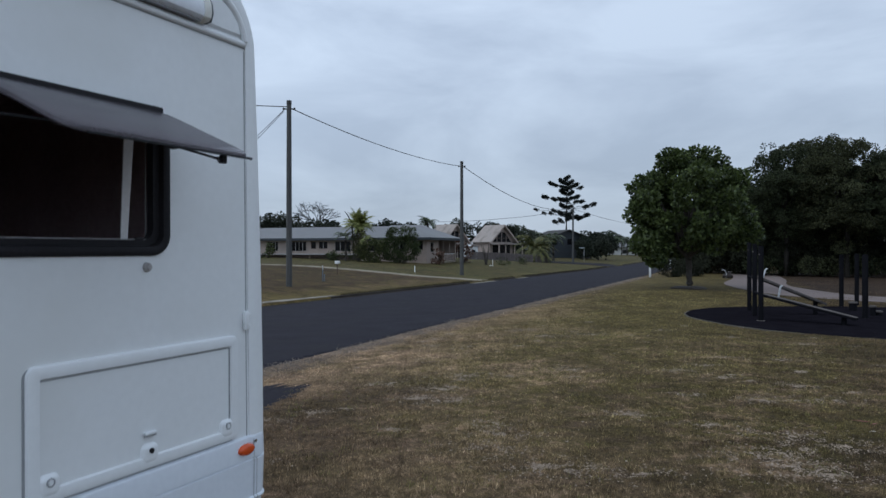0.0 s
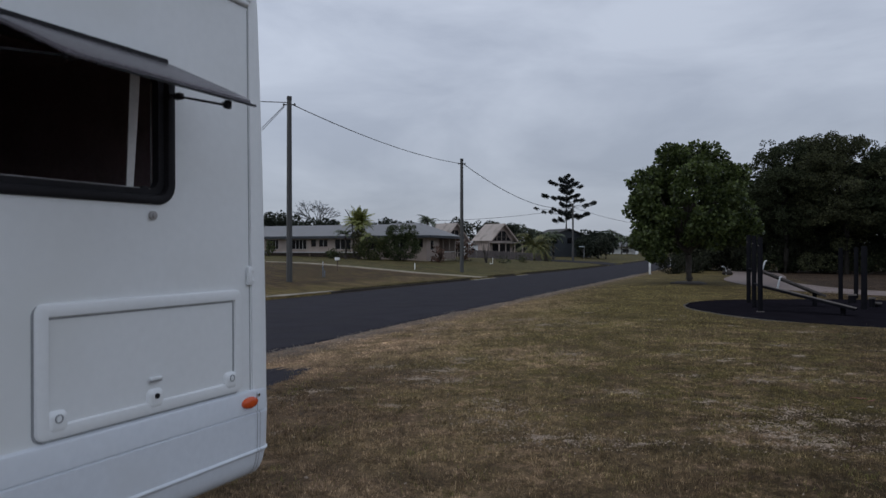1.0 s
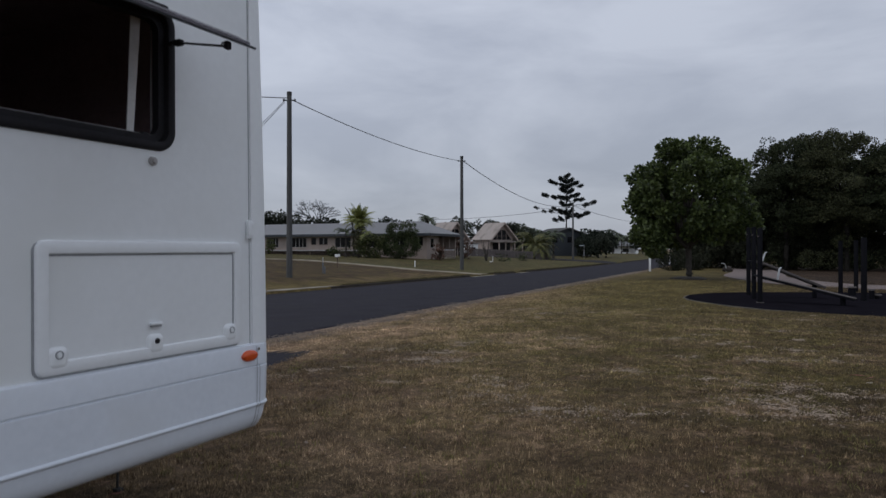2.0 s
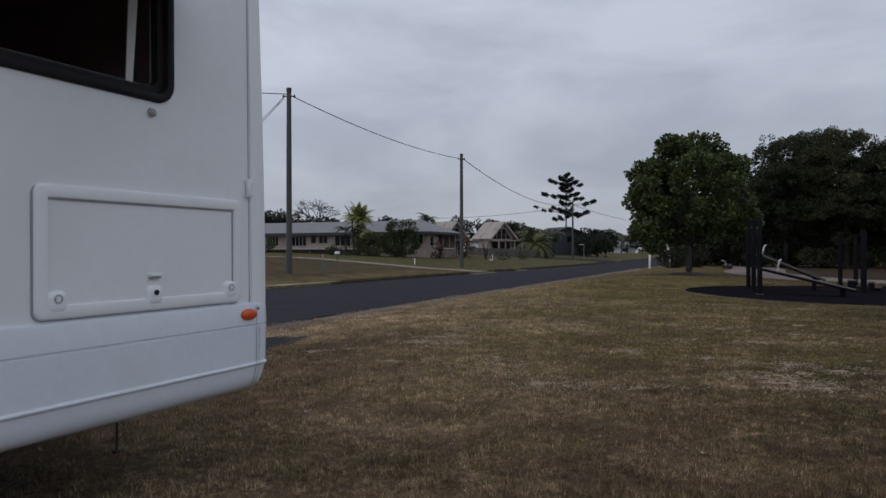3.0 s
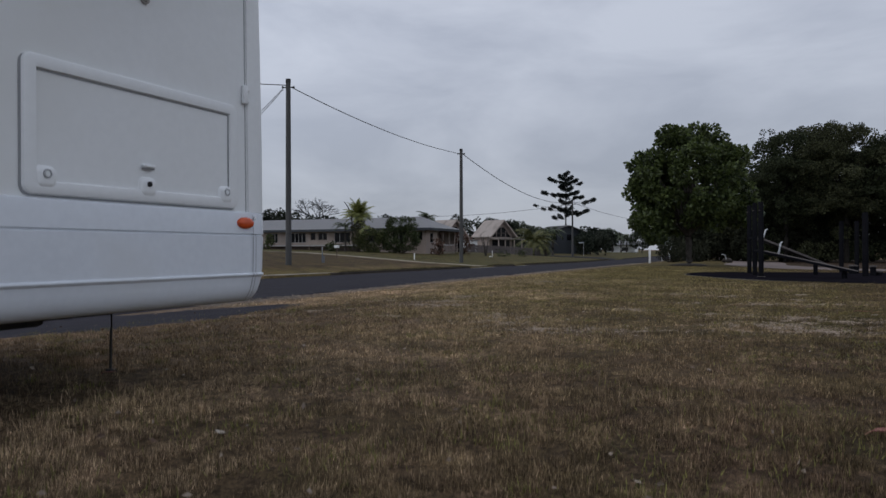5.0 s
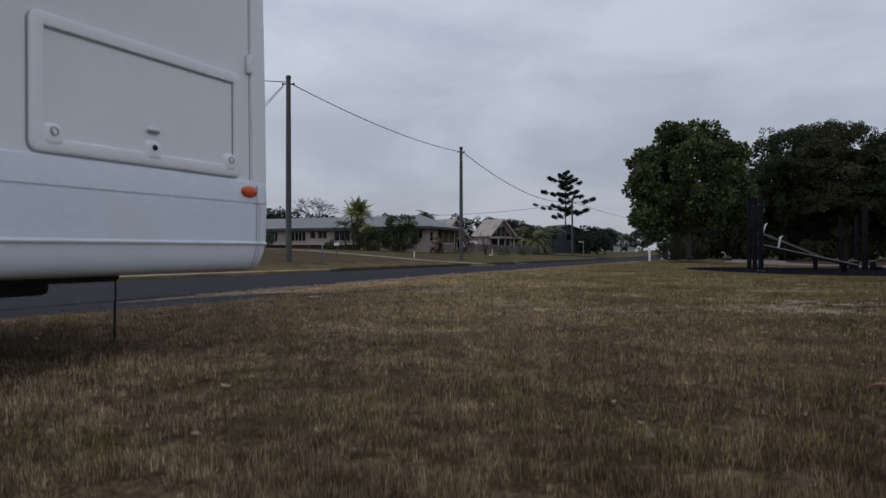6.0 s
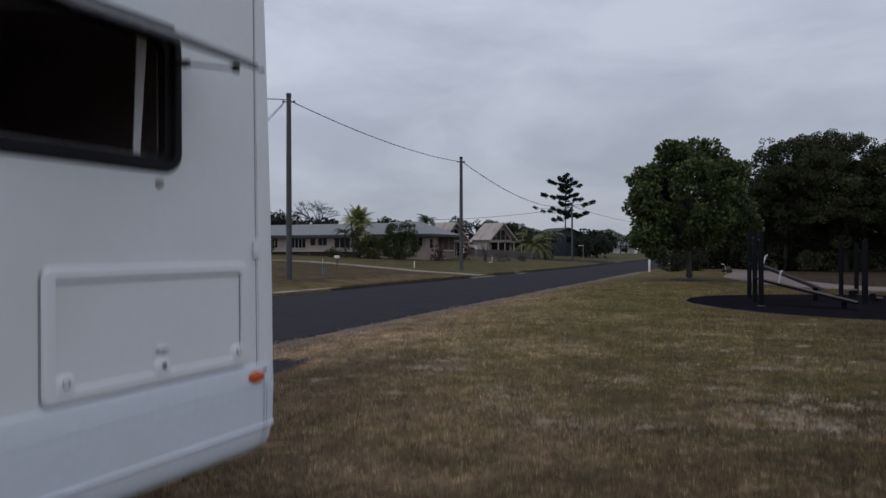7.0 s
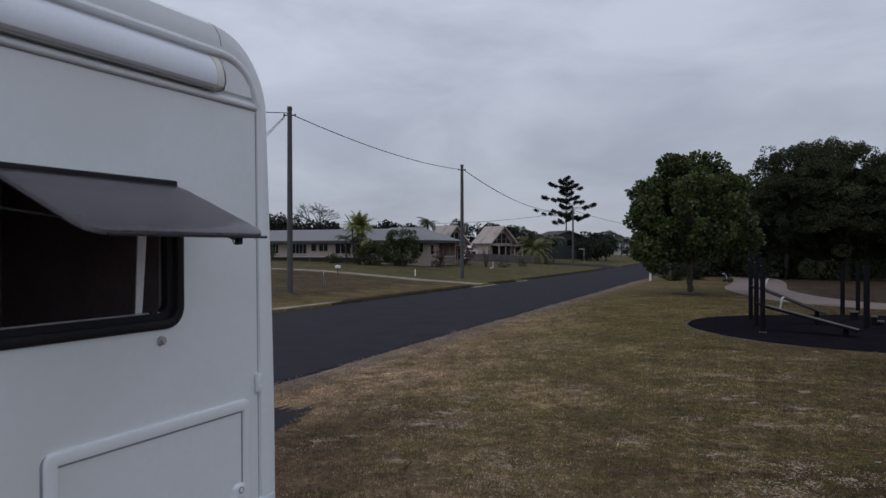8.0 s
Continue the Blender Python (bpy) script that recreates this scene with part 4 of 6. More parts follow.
part("locker_gasket", boxed(LOCK[0] + 0.056, LOCK[1] - 0.056, WALL - 0.0085, WALL - 0.0055, LOCK[3] - 0.061, LOCK[3] - 0.054), M_SEAM, locker, "grey gasket over the locker panel")
part("locker_gasket", boxed(LOCK[1] - 0.061, LOCK[1] - 0.054, WALL - 0.0085, WALL - 0.0055, LOCK[2] + 0.06, LOCK[3] - 0.0615), M_SEAM, locker, "grey gasket beside the locker panel")
for xk in (1.650, 2.105, 2.563):
    bm = bmesh.new()
    loft(bm, (xk - 0.046, xk + 0.046, 0.872, 0.962), 0.030, ((0.0, WALL - 0.004), (0.004, WALL - 0.012), (0.010, WALL - 0.018), (0.018, WALL - 0.0212), (0.027, WALL - 0.022)))
    boss = part("lock_boss", bm, M_ABS, locker)
    bm = tubed([(xk, WALL - 0.0215, 0.930), (xk, WALL - 0.0265, 0.930)], 0.012 if 2.0 < xk < 2.2 else 0.0095, 14)
    part("lock_barrel", bm, M_RUBBER if 2.0 < xk < 2.2 else M_ABS, boss, "dark key barrel" if 2.0 < xk < 2.2 else "small white barrel")
    if not 2.0 < xk < 2.2:
        bm = bmesh.new()
        ring(bm, rounded(xk - 0.017, xk + 0.017, 0.913, 0.947, 0.0165, 6), rounded(xk - 0.0125, xk + 0.0125, 0.9175, 0.9425, 0.012, 6), WALL - 0.0245, WALL - 0.0215)
        part("lock_collar", bm, M_SEAM, boss)
part("pull_lip", boxed(2.072, 2.134, WALL - 0.028, WALL - 0.01, 1.0, 1.012, 0.004), M_ABS, locker)
part("pull_slot", boxed(2.074, 2.132, WALL - 0.022, WALL - 0.012, 0.992, 0.999, 0.001), M_SEAM, locker)
# water filler button and the hook for the door
bm = tubed([(2.10, WALL + 0.001, 1.717), (2.10, WALL - 0.012, 1.717)], [0.021, 0.019], 18)
tube(bm, [(2.10, WALL - 0.012, 1.717), (2.10, WALL - 0.022, 1.717)], [0.013, 0.011], 14)
part("push_button", bm, M_WINFRAME, RV, "small round grey metal fitting")
bm = boxed(2.685, 2.712, WALL - 0.024, WALL - 0.002, 1.385, 1.48, 0.006)
box(bm, 2.712, 2.728, WALL - 0.020, WALL - 0.006, 1.395, 1.415, 0.003)
box(bm, 2.712, 2.728, WALL - 0.020, WALL - 0.006, 1.45, 1.47, 0.003)
part("door_catch", bm, M_ABS, RV, "small white plastic catch")

# skirt and bumper: a section swept along the side and round the end
SECT = [(0.0, 0.843), (0.014, 0.8405), (0.020, 0.836), (0.0225, 0.826), (0.026, 0.732), (0.018, 0.728), (0.018, 0.724), (0.026, 0.720), (0.026, 0.56), (0.025, 0.536), (0.033, 0.532), (0.0355, 0.526), (0.0325, 0.520), (0.0255, 0.514), (0.023, 0.503), (0.020, 0.478), (0.014, 0.452), (0.004, 0.427), (-0.014, 0.405), (-0.045, 0.390), (-0.18, 0.382)]


def tuck(z):
    """How far the bumper's end draws in towards its foot."""
    return 0.072 * max(0.0, (0.80 - z) / 0.40) ** 3


plan = [((x, WALL), (0, -1)) for x in (X_FRONT, -2.0, -0.5, 1.0, 2.2, 2.66)]
for k in range(1, 9):
    a = radians(90 * k / 8)
    plan.append(((X_END - 0.08 + 0.10 * math.sin(a), WALL + 0.10 - 0.10 * math.cos(a)), (math.sin(a), -math.cos(a))))
plan += [((X_END + 0.02, y), (1, 0)) for y in (-0.5, 0.5)] + [((X_END + 0.02, 1.05), (1, 0)), ((X_END - 0.08, 1.15), (0, 1)), ((X_FRONT, 1.15), (0, 1))]
bm = bmesh.new()
rows = [[bm.verts.new((p[0] + (o - tuck(z)) * d[0], p[1] + o * d[1], z)) for o, z in SECT] for p, d in plan]
for p, q in zip(rows, rows[1:]):
    for i in range(len(SECT) - 1):
        bm.faces.new((p[i], p[i + 1], q[i + 1], q[i]))
skirt = part("skirt", bm, M_SKIRT, RV, "glossy white side skirt and bumper")
for x, w, top in ((2.7385, 0.004, 3), (2.760, 0.003, 4)):
    bm = bmesh.new()
    edge = [(WALL - o - 0.0012, z) for o, z in SECT[top:19]]
    for (y0, z0), (y1, z1) in zip(edge, edge[1:]):
        lean = 0.25 * (tuck(z0), tuck(z1))[0]
        bm.faces.new([bm.verts.new(c) for c in ((x - lean, y0, z0), (x + w - lean, y0, z0), (x + w - 0.25 * tuck(z1), y1, z1), (x - 0.25 * tuck(z1), y1, z1))])
    part("skirt_joint", bm, M_SEAM, skirt)
part("skirt_screw", tubed([(2.752, WALL - 0.024, 0.812), (2.752, WALL - 0.029, 0.812)], 0.008, 10), M_CHROME, skirt)
bm = bmesh.new()
rows = [[bm.verts.new((0.056 * q * math.cos(2 * math.pi * k / 36), y, 0.029 * q * math.sin(2 * math.pi * k / 36))) for k in range(36)] for q, y in ((1.0, 0.002), (0.98, -0.007), (0.90, -0.013), (0.70, -0.018), (0.35, -0.020))]
for p, q in zip(rows, rows[1:]):
    for k in range(36):
        bm.faces.new((p[k], p[(k + 1) % 36], q[(k + 1) % 36], q[k]))
bm.faces.new(rows[-1])
bmesh.ops.translate(bm, verts=bm.verts, vec=(2.682, WALL - 0.026, 0.785))
part("marker_lamp", bm, M_ORANGE, RV, "oval amber side marker lamp")
# floor pan, chassis rails, wheels
part("floor_pan", boxed(X_FRONT + 0.1, X_END - 0.22, WALL + 0.10, 1.05, 0.415, 0.60), M_UNDER, RV)
for y in (-0.42, 0.42):
    part("chassis_rail", boxed(X_FRONT, 1.9, y - 0.04, y + 0.04, 0.36, 0.42, 0.005), M_UNDER, RV)
# boxes added under the floor to block light from the ground below
part("near_shade_box", boxed(1.15, 2.30, -0.72, -0.22, 0.345, 0.42, 0.02), M_UNDER, RV, "added black box that darkens the ground under the floor")
part("far_shade_box", boxed(0.95, 2.30, -0.20, 0.85, 0.265, 0.42, 0.03), M_UNDER, RV, "added black box that darkens the ground under the floor")
part("axle_beam", tubed([(0.62, -0.85, 0.33), (0.62, 0.85, 0.33)], 0.05, 12), M_UNDER, RV)
for y in (-0.95, 0.95):
    part("mud_flap", boxed(1.05, 1.07, y - 0.13, y + 0.13, 0.12, 0.42, 0.004), M_RUBBER, RV, "black rubber mud flap")
for x in (0.62, -2.9):
    for y in (-0.92, 0.92):
        bm = tubed([(x, y - 0.11, 0.345), (x, y - 0.09, 0.345), (x, y + 0.09, 0.345), (x, y + 0.11, 0.345)], [0.31, 0.345, 0.345, 0.31], 32)
        wheel = part("wheel", bm, M_RUBBER, RV, "black road tyre")
        part("rim", tubed([(x, y - 0.118, 0.345), (x, y + 0.118, 0.345)], 0.2, 24), M_STEEL, wheel, "steel rim")
bm = tubed([(2.58, -0.325, 0.45), (2.585, -0.325, 0.24), (2.583, -0.322, 0.22), (2.58, -0.32, 0.0)], [0.004, 0.0045, 0.007, 0.007], 8)
box(bm, 2.56, 2.60, -0.345, -0.305, -0.01, 0.015, 0.004)
part("earth_strap", bm, M_UNDER, RV, "thin dark strap hanging to the grass")

# ======== power poles and cables ========
def pole(x, y, height, r0, r1, label):
    z = ground_at(x, y)
    t = thing("power_pole", pose(x, y, z), label, "power pole", "power poles along the street")
    pts = [(0, 0, -0.3 + (height + 0.3) * k / 8) for k in range(9)]
    part("shaft", tubed(pts, [r0 + (r1 - r0) * k / 8 for k in range(9)], 14), M_POLE, t)
    part("pole_cap", tubed([(pts[-1][0], pts[-1][1], height - 0.16), (pts[-1][0], pts[-1][1], height + 0.02)], r1 + 0.012, 12), M_UNDER, t, "dark metal cap")
    bm = boxed(-0.28, 0.28, -0.02, 0.02, height - 0.42, height - 0.36, 0.006)
    part("bracket", bm, M_UNDER, t)
    for sx in (-0.27, 0.27):
        part("insulator", tubed([(sx, 0, height - 0.45), (sx, 0, height - 0.40), (sx, 0, height - 0.32)], [0.03, 0.055, 0.03], 10), M_UNDER, t)
    return t, Vector((x, y, z + height - 0.38))


_, TOP1 = pole(-7.6, 34.0, 9.15, 0.155, 0.115, "tall weathered grey timber power pole on the verge")
_, TOP2 = pole(1.55, 57.0, 9.4, 0.17, 0.12, "weathered grey timber power pole beside the path")
_, TOP3 = pole(20.1, 106.5, 8.9, 0.17, 0.12, "slim grey power pole at the side street")


def cable(a, b, sag, r=0.02):
    a, b = Vector(a), Vector(b)
    n = 28
    pts = [a.lerp(b, k / n) - Vector((0, 0, 4 * sag * (k / n) * (1 - k / n))) for k in range(n + 1)]
    ob = link("overhead_cable", tubed(pts, r, 6), M_CABLE)
    return tagged(ob, "thin black sagging overhead cable", "cable", "overhead cables")


cable(TOP1 + Vector((0.15, 0, 0)), TOP2 + Vector((-0.1, 0, 0)), 0.42, 0.022)
cable(TOP2 + Vector((0.1, 0, 0)), TOP3, 1.45, 0.03)
cable(TOP1 + Vector((-0.12, 0, 0.1)), TOP1 + Vector((-20, -6.0, 0.6)), 0.25, 0.022)
cable(TOP1 + Vector((-0.25, 0, -0.12)), TOP1 + Vector((-14, 16, -5.7)), 0.5, 0.014)
cable(TOP1 + Vector((-0.25, 0, -0.05)), TOP1 + Vector((-13, 14, -4.5)), 0.6, 0.014)
cable(TOP3 + Vector((0, 0, -0.3)), (-3.5, 112, 6.2), 0.5, 0.03)
cable(TOP3 + Vector((0, 0, -0.1)), (46, 150, 6.8), 0.6, 0.03)

# ======== trees ========
def tree(name, x, y, clumps, trunk_top, r0, leaf, size, per, label, seed, category="tree", bark=None, limbs=10, droop=0.2, group="", z0=None):
    rng = np.random.default_rng(seed)
    z = ground_at(x, y) if z0 is None else z0
    t = thing(name, pose(x, y, z), label, category, group)
    bm = bmesh.new()
    limb(bm, (0, 0, -0.1), (0, 0, trunk_top), r0, r0 * 0.7, rng, 12, 0.06)
    for c in clumps[:limbs]:
        limb(bm, (0, 0, trunk_top * rng.uniform(0.75, 1.0)), (c[0] * 0.85, c[1] * 0.85, c[2]), r0 * 0.45, r0 * 0.08, rng, 6, 0.12)
    part("trunk", bm, bark or M_BARK, t)
    P, O = crown_points(clumps, per, rng)
    v, f = leaf_quads(P, O, size, size * 0.38, rng, droop)
    from_arrays("crown", v, f, leaf, t)
    return t


def ball_clumps(n, centre, radii, r_small, seed, lump=0.0):
    """Clumps over the surface and inside of a crown, lumpy where asked."""
    rng = np.random.default_rng(seed)
    out = []
    for k in range(n):
        d = rng.normal(0, 1, 3)
        d /= np.linalg.norm(d)
        q = rng.uniform(0.55, 1.0) ** 0.5 * (1 + lump * noise.noise(Vector(d) * 2.4 + Vector((seed, 0, 0))))
        out.append((centre[0] + radii[0] * d[0] * q, centre[1] + radii[1] * d[1] * q, centre[2] + radii[2] * d[2] * q, r_small * rng.uniform(0.6, 1.3)))
    return out


# the round street tree
cl = ball_clumps(150, (0.12, 0, 4.15), (2.70, 2.5, 2.38), 0.50, 11, 0.22) + ball_clumps(70, (0.12, 0, 4.2), (2.95, 2.7, 2.55), 0.25, 11, 0.22)
cl += ball_clumps(26, (-2.15, -0.5, 2.0), (0.75, 0.7, 0.75), 0.36, 14) + ball_clumps(18, (2.4, -0.5, 2.5), (0.7, 0.6, 0.6), 0.36, 15)
cl += [(0.3, 0, 6.45, 0.5), (0.95, -0.2, 6.5, 0.48), (1.5, 0, 6.2, 0.42), (0.5, 0.1, 6.7, 0.36), (-0.6, 0, 6.3, 0.45), (-1.3, -0.3, 6.0, 0.4), (1.5, 0, 6.0, 0.4)]
tree("street_tree", 12.0, 33.6, cl, 1.75, 0.19, M_LEAF, 0.17, 900, "round dense dark-green tree with glossy leaves on the lawn", 21, limbs=30)

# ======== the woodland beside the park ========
# copy of the bark with the woodland's shade put into its colour
M_SHADEBARK = material("shaded_bark", (0.010, 0.009, 0.008), (0.030, 0.027, 0.023), 4, 30, 0.95, 0.6, stretch=(3, 3, 1), spec=0.1)
def bough_clumps(n, centre, radii, seed, subs=7):
    """Boughs over a crown, each a loose flat spray of small leaf clumps with gaps between."""
    rng = np.random.default_rng(seed)
    out = []
    for k in range(n):
        d = rng.normal(0, 1, 3)
        d /= np.linalg.norm(d)
        q = rng.uniform(0.45, 1.0) ** 0.5
        c = np.array(centre) + np.array(radii) * d * q
        for j in range(subs):
            o = rng.normal(0, 1, 3) * np.array((0.62, 0.62, 0.26))
            out.append((*(c + o), rng.uniform(0.17, 0.44)))
    return out


WOODS = ((28.0, 57.0, 8.8, 3.3), (31.6, 58.5, 11.4, 3.2), (26.9, 54.0, 10.4, 2.8), (30.2, 51.5, 10.5, 3.0), (33.9, 51.0, 9.8, 3.4), (37.2, 50.0, 10.4, 3.6), (40.2, 49.0, 10.5, 3.8), (44.5, 48.0, 10.3, 4.2), (49.5, 48.0, 9.8, 4.2), (37.5, 60.0, 9.2, 4.4), (45.0, 58.0, 9.6, 4.4), (38.5, 71.5, 6.8, 3.4), (43.5, 80.0, 9.0, 3.8), (46.5, 110.0, 7.6, 3.6), (51.5, 116.0, 8.4, 4.0), (46.0, 122.0, 7.0, 4.0), (57.0, 112.0, 9.0, 4.4), (23.6, 62.5, 5.4, 2.2), (26.4, 60.5, 6.0, 2.4))
for k, (x, y, h, w) in enumerate(WOODS):
    near = y < 58.8
    if near:
        cl = bough_clumps(48 if x < 33 else 62, (0, 0, h * 0.63), (w, w * 0.9, h * 0.35), 100 + k, 11)
        cl += ball_clumps(16 if x < 33 else 26, (0, 0.6, h * 0.46), (w * 0.7, w * 0.5, h * 0.32), 0.8, 200 + k)
    else:
        cl = ball_clumps(34, (0, 0, h * 0.58), (w, w * 0.9, h * 0.42), 1.1, 100 + k)
    cl += [(q * w * 0.5, 0.8, 0.9, 0.9) for q in (-1.5, -0.5, 0.5, 1.5)]
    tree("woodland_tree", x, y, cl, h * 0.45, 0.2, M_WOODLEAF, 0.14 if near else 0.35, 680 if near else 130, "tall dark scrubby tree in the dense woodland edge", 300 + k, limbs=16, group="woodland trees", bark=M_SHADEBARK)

# low bushes behind the street tree
def shrub(x, y, cl, leaf, size, per, label, seed, name="shrub", z0=None):
    rng = np.random.default_rng(seed)
    t = thing(name, pose(x, y, ground_at(x, y) if z0 is None else z0), label, "shrub")
    bm = bmesh.new()
    for c in cl[:14]:
        limb(bm, (c[0] * 0.3, c[1] * 0.3, -0.05), (c[0], c[1], c[2]), 0.035, 0.01, rng, 5, 0.15, 4)
    part("stem", bm, M_BARK, t)
    P, O = crown_points(cl, per, rng, 0.3)
    v, f = leaf_quads(P, O, size, size * 0.3, rng, 0.1)
    from_arrays("foliage", v, f, leaf, t)
    return t


shrub(16.7, 50.0, ball_clumps(34, (0, 0, 0.7), (1.1, 0.6, 0.7), 0.30, 5), M_SHADELEAF, 0.12, 700, "low green bush in a mulched bed behind the tree", 51)
shrub(18.6, 51.5, ball_clumps(28, (0, 0, 0.6), (1.0, 0.6, 0.6), 0.28, 6), M_SHADELEAF, 0.12, 700, "low green bush beside the park path", 52)
shrub(19.8, 58.0, ball_clumps(20, (1.2, 0, 0.9), (1.8, 0.8, 0.8), 0.5, 7), M_SHADELEAF, 0.3, 160, "dark low bushes further along the road verge", 53)
# bushes coloured nearly black for the shaded gap behind the tree
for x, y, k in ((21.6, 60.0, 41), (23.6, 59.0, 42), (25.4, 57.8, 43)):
    shrub(x, y, ball_clumps(30, (0, 0, 1.5), (1.3, 0.8, 1.4), 0.55, k), M_SHADELEAF, 0.20, 330, "bush in the gap behind the street tree, coloured dark as in shade", k + 60)
# undergrowth along the woodland's edge, the canopy's shade put into its leaf colour
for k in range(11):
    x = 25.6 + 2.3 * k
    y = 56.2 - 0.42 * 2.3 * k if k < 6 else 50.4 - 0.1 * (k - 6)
    shrub(x, y, ball_clumps(40, (0, 0, 2.0), (1.5, 0.8, 1.9), 0.66, 700 + k), M_SHADELEAF, 0.20, 330, "dense undergrowth beneath the woodland trees, coloured dark as in shade", 720 + k, name="undergrowth")
# mulch ring and a boulder
mv, mf = [], []
for k in range(40):
    a = 2 * math.pi * k / 40
    for q, dz in ((0, 0.13), (0.7, 0.11), (1.0, 0.05), (1.04, -0.10)):
        x, y = 12.0 + 0.85 * q * math.cos(a) * (1 + 0.1 * math.sin(3 * a)), 33.5 + 0.8 * q * math.sin(a)
        mv.append((x, y, lawn_at(x, y) + dz))
for k in range(40):
    for j in range(3):
        a, b = 4 * k + j, 4 * ((k + 1) % 40) + j
        mf.append((a, a + 1, b + 1, b))
M_MULCH = material("dark_mulch", (0.014, 0.011, 0.009), (0.042, 0.033, 0.027), 5, 40, 0.95, 0.8)
tagged(from_arrays("mulch_ring", mv, mf, M_MULCH), "dark mulch ring round the tree's trunk", "mulch", kind="stuff")


def boulder(x, y, r, label):
    bm = bmesh.new()
    bmesh.ops.create_icosphere(bm, subdivisions=3, radius=1)
    for v in bm.verts:
        q = 1 + 0.25 * noise.noise(v.co * 1.3 + Vector((x, y, 0)))
        v.co = Vector((v.co.x * r * q, v.co.y * r * 0.8 * q, v.co.z * r * 0.6 * q + r * 0.35))
    return tagged(link("boulder", bm, M_MULCH, at=pose(x, y, ground_at(x, y))), label, "boulder", "boulders beside the path")


boulder(20.05, 48.5, 0.36, "dark rounded boulder at the path's bend")

hoop = thing("pipe_hoop", pose(19.75, 48.3, ground_at(19.75, 48.3)), "pale bent pipe standing beside the path's boulder", "pipe")
part("pipe", tubed([(0.12, 0, -0.1), (0.12, 0, 0.3), (0.05, 0, 0.5), (-0.08, 0, 0.58), (-0.2, 0, 0.56)], 0.035, 10), M_STEEL, hoop)

# white roadside bollards
def bollard(x, y, h):
    t = thing("bollard", pose(x, y, ground_at(x, y)), "slim white timber roadside bollard", "bollard", "white bollards along the road edge")
    part("post", boxed(-0.065, 0.065, -0.065, 0.065, -0.2, h, 0.012), M_TRIMW, t)
    part("post_cap", boxed(-0.07, 0.07, -0.07, 0.07, h - 0.02, h + 0.03, 0.02), M_TRIMW, t)


bollard(15.75, 52.4, 1.02)
bollard(22.5, 70.5, 1.02)
bollard(29.0, 88.0, 1.02)
bollard(35.5, 104.0, 1.02)

# ======== the exercise stations on the pad ========
def sloping_bench(a, b, width, mat, label, handle_at, lean, rail=None):
    """A board from its high end a to its low end b, with steel edge, foot and a bent handle."""
    a, b = Vector(a), Vector(b)
    t = thing("situp_bench", pose(b.x, b.y, ground_at(b.x, b.y)), label, "exercise bench", "inclined exercise benches")
    inv = t.matrix_basis.inverted()
    d = (b - a)
    ln = d.length
    m = inv @ Matrix.Translation(a) @ d.to_track_quat("X", "Z").to_matrix().to_4x4()
    part("board", boxed(0, ln, -width / 2, width / 2, -0.01, 0.02, 0.008, m=m), mat, t)
    for sy in (-1, 1):
        part("edge_rail", boxed(-0.02, ln + 0.01, sy * width / 2 - 0.02 + sy * 0.022, sy * width / 2 + 0.02 + sy * 0.022, -0.05, 0.012, 0.005, m=m), rail or M_BLACKPOST, t)
    foot = inv @ a.lerp(b, 0.87)
    part("foot", boxed(foot.x - 0.045, foot.x + 0.045, foot.y - 0.05, foot.y + 0.05, -0.08, foot.z - 0.03, 0.01), M_BLACKPOST, t)
    h = inv @ a.lerp(b, handle_at)
    u = Vector(lean)
    for sy in (-0.05, 0.05):
        o = Vector((0.25 * sy, sy, 0))
        pts = [h + o, h + o + u * 0.45, h + o + u * 0.88, h + o + u + Vector((0.035, 0, -0.005))]
        part("handle", tubed(pts, 0.014, 10), M_STEEL, t, "pale bent tube handle")
    return t


frame_a = thing("exercise_station", pose(8.25, 17.75, ground_at(8.25, 17.75)), "three tall black exercise posts on the rubber pad", "exercise station")
inv_a = frame_a.matrix_basis.inverted()
for x, y, h in ((8.16, 17.68, 1.95), (8.60, 19.0, 2.02), (9.25, 20.8, 2.08)):
    z = ground_at(x, y)
    p = inv_a @ Vector((x, y, z))
    post = part("post", tubed([(p.x, p.y, p.z - 0.1), (p.x, p.y, p.z + h - 0.03), (p.x, p.y, p.z + h)], [0.062, 0.062, 0.05], 16), M_BLACKPOST, frame_a)
    if y < 18:
        part("base_ring", tubed([(p.x, p.y, p.z + 0.02), (p.x, p.y, p.z + 0.040)], [0.105, 0.095], 20), M_DARKBOARD, post, "grey base ring")
    part("bolt", tubed([(p.x - 0.05, p.y - 0.03, p.z + h - 0.22), (p.x - 0.075, p.y - 0.035, p.z + h - 0.22)], 0.016, 8), M_DARKBOARD, post)
p, q = inv_a @ Vector((8.60, 19.0, 0.98)), inv_a @ Vector((9.25, 20.8, 0.98))
part("cross_bar", tubed([p, q], 0.03, 10), M_BLACKPOST, frame_a)
p, q = inv_a @ Vector((8.16, 17.68, 0.62)), inv_a @ Vector((8.60, 19.0, 0.62))
part("cross_bar", tubed([p, q], 0.03, 10), M_BLACKPOST, frame_a)
sloping_bench((8.43, 18.1, 0.61), (10.07, 16.75, 0.115), 0.26, M_DARKBOARD, "brown-grey sit-up bench sloping from the black posts", 0.165, (0.07, 0.0, 0.33))
sloping_bench((9.05, 19.7, 0.985), (10.89, 19.7, 0.25), 0.24, M_DARKBOARD, "dark narrow sit-up bench sloping behind the first", 0.05, (0.10, 0.0, 0.30), M_DARKBOARD)

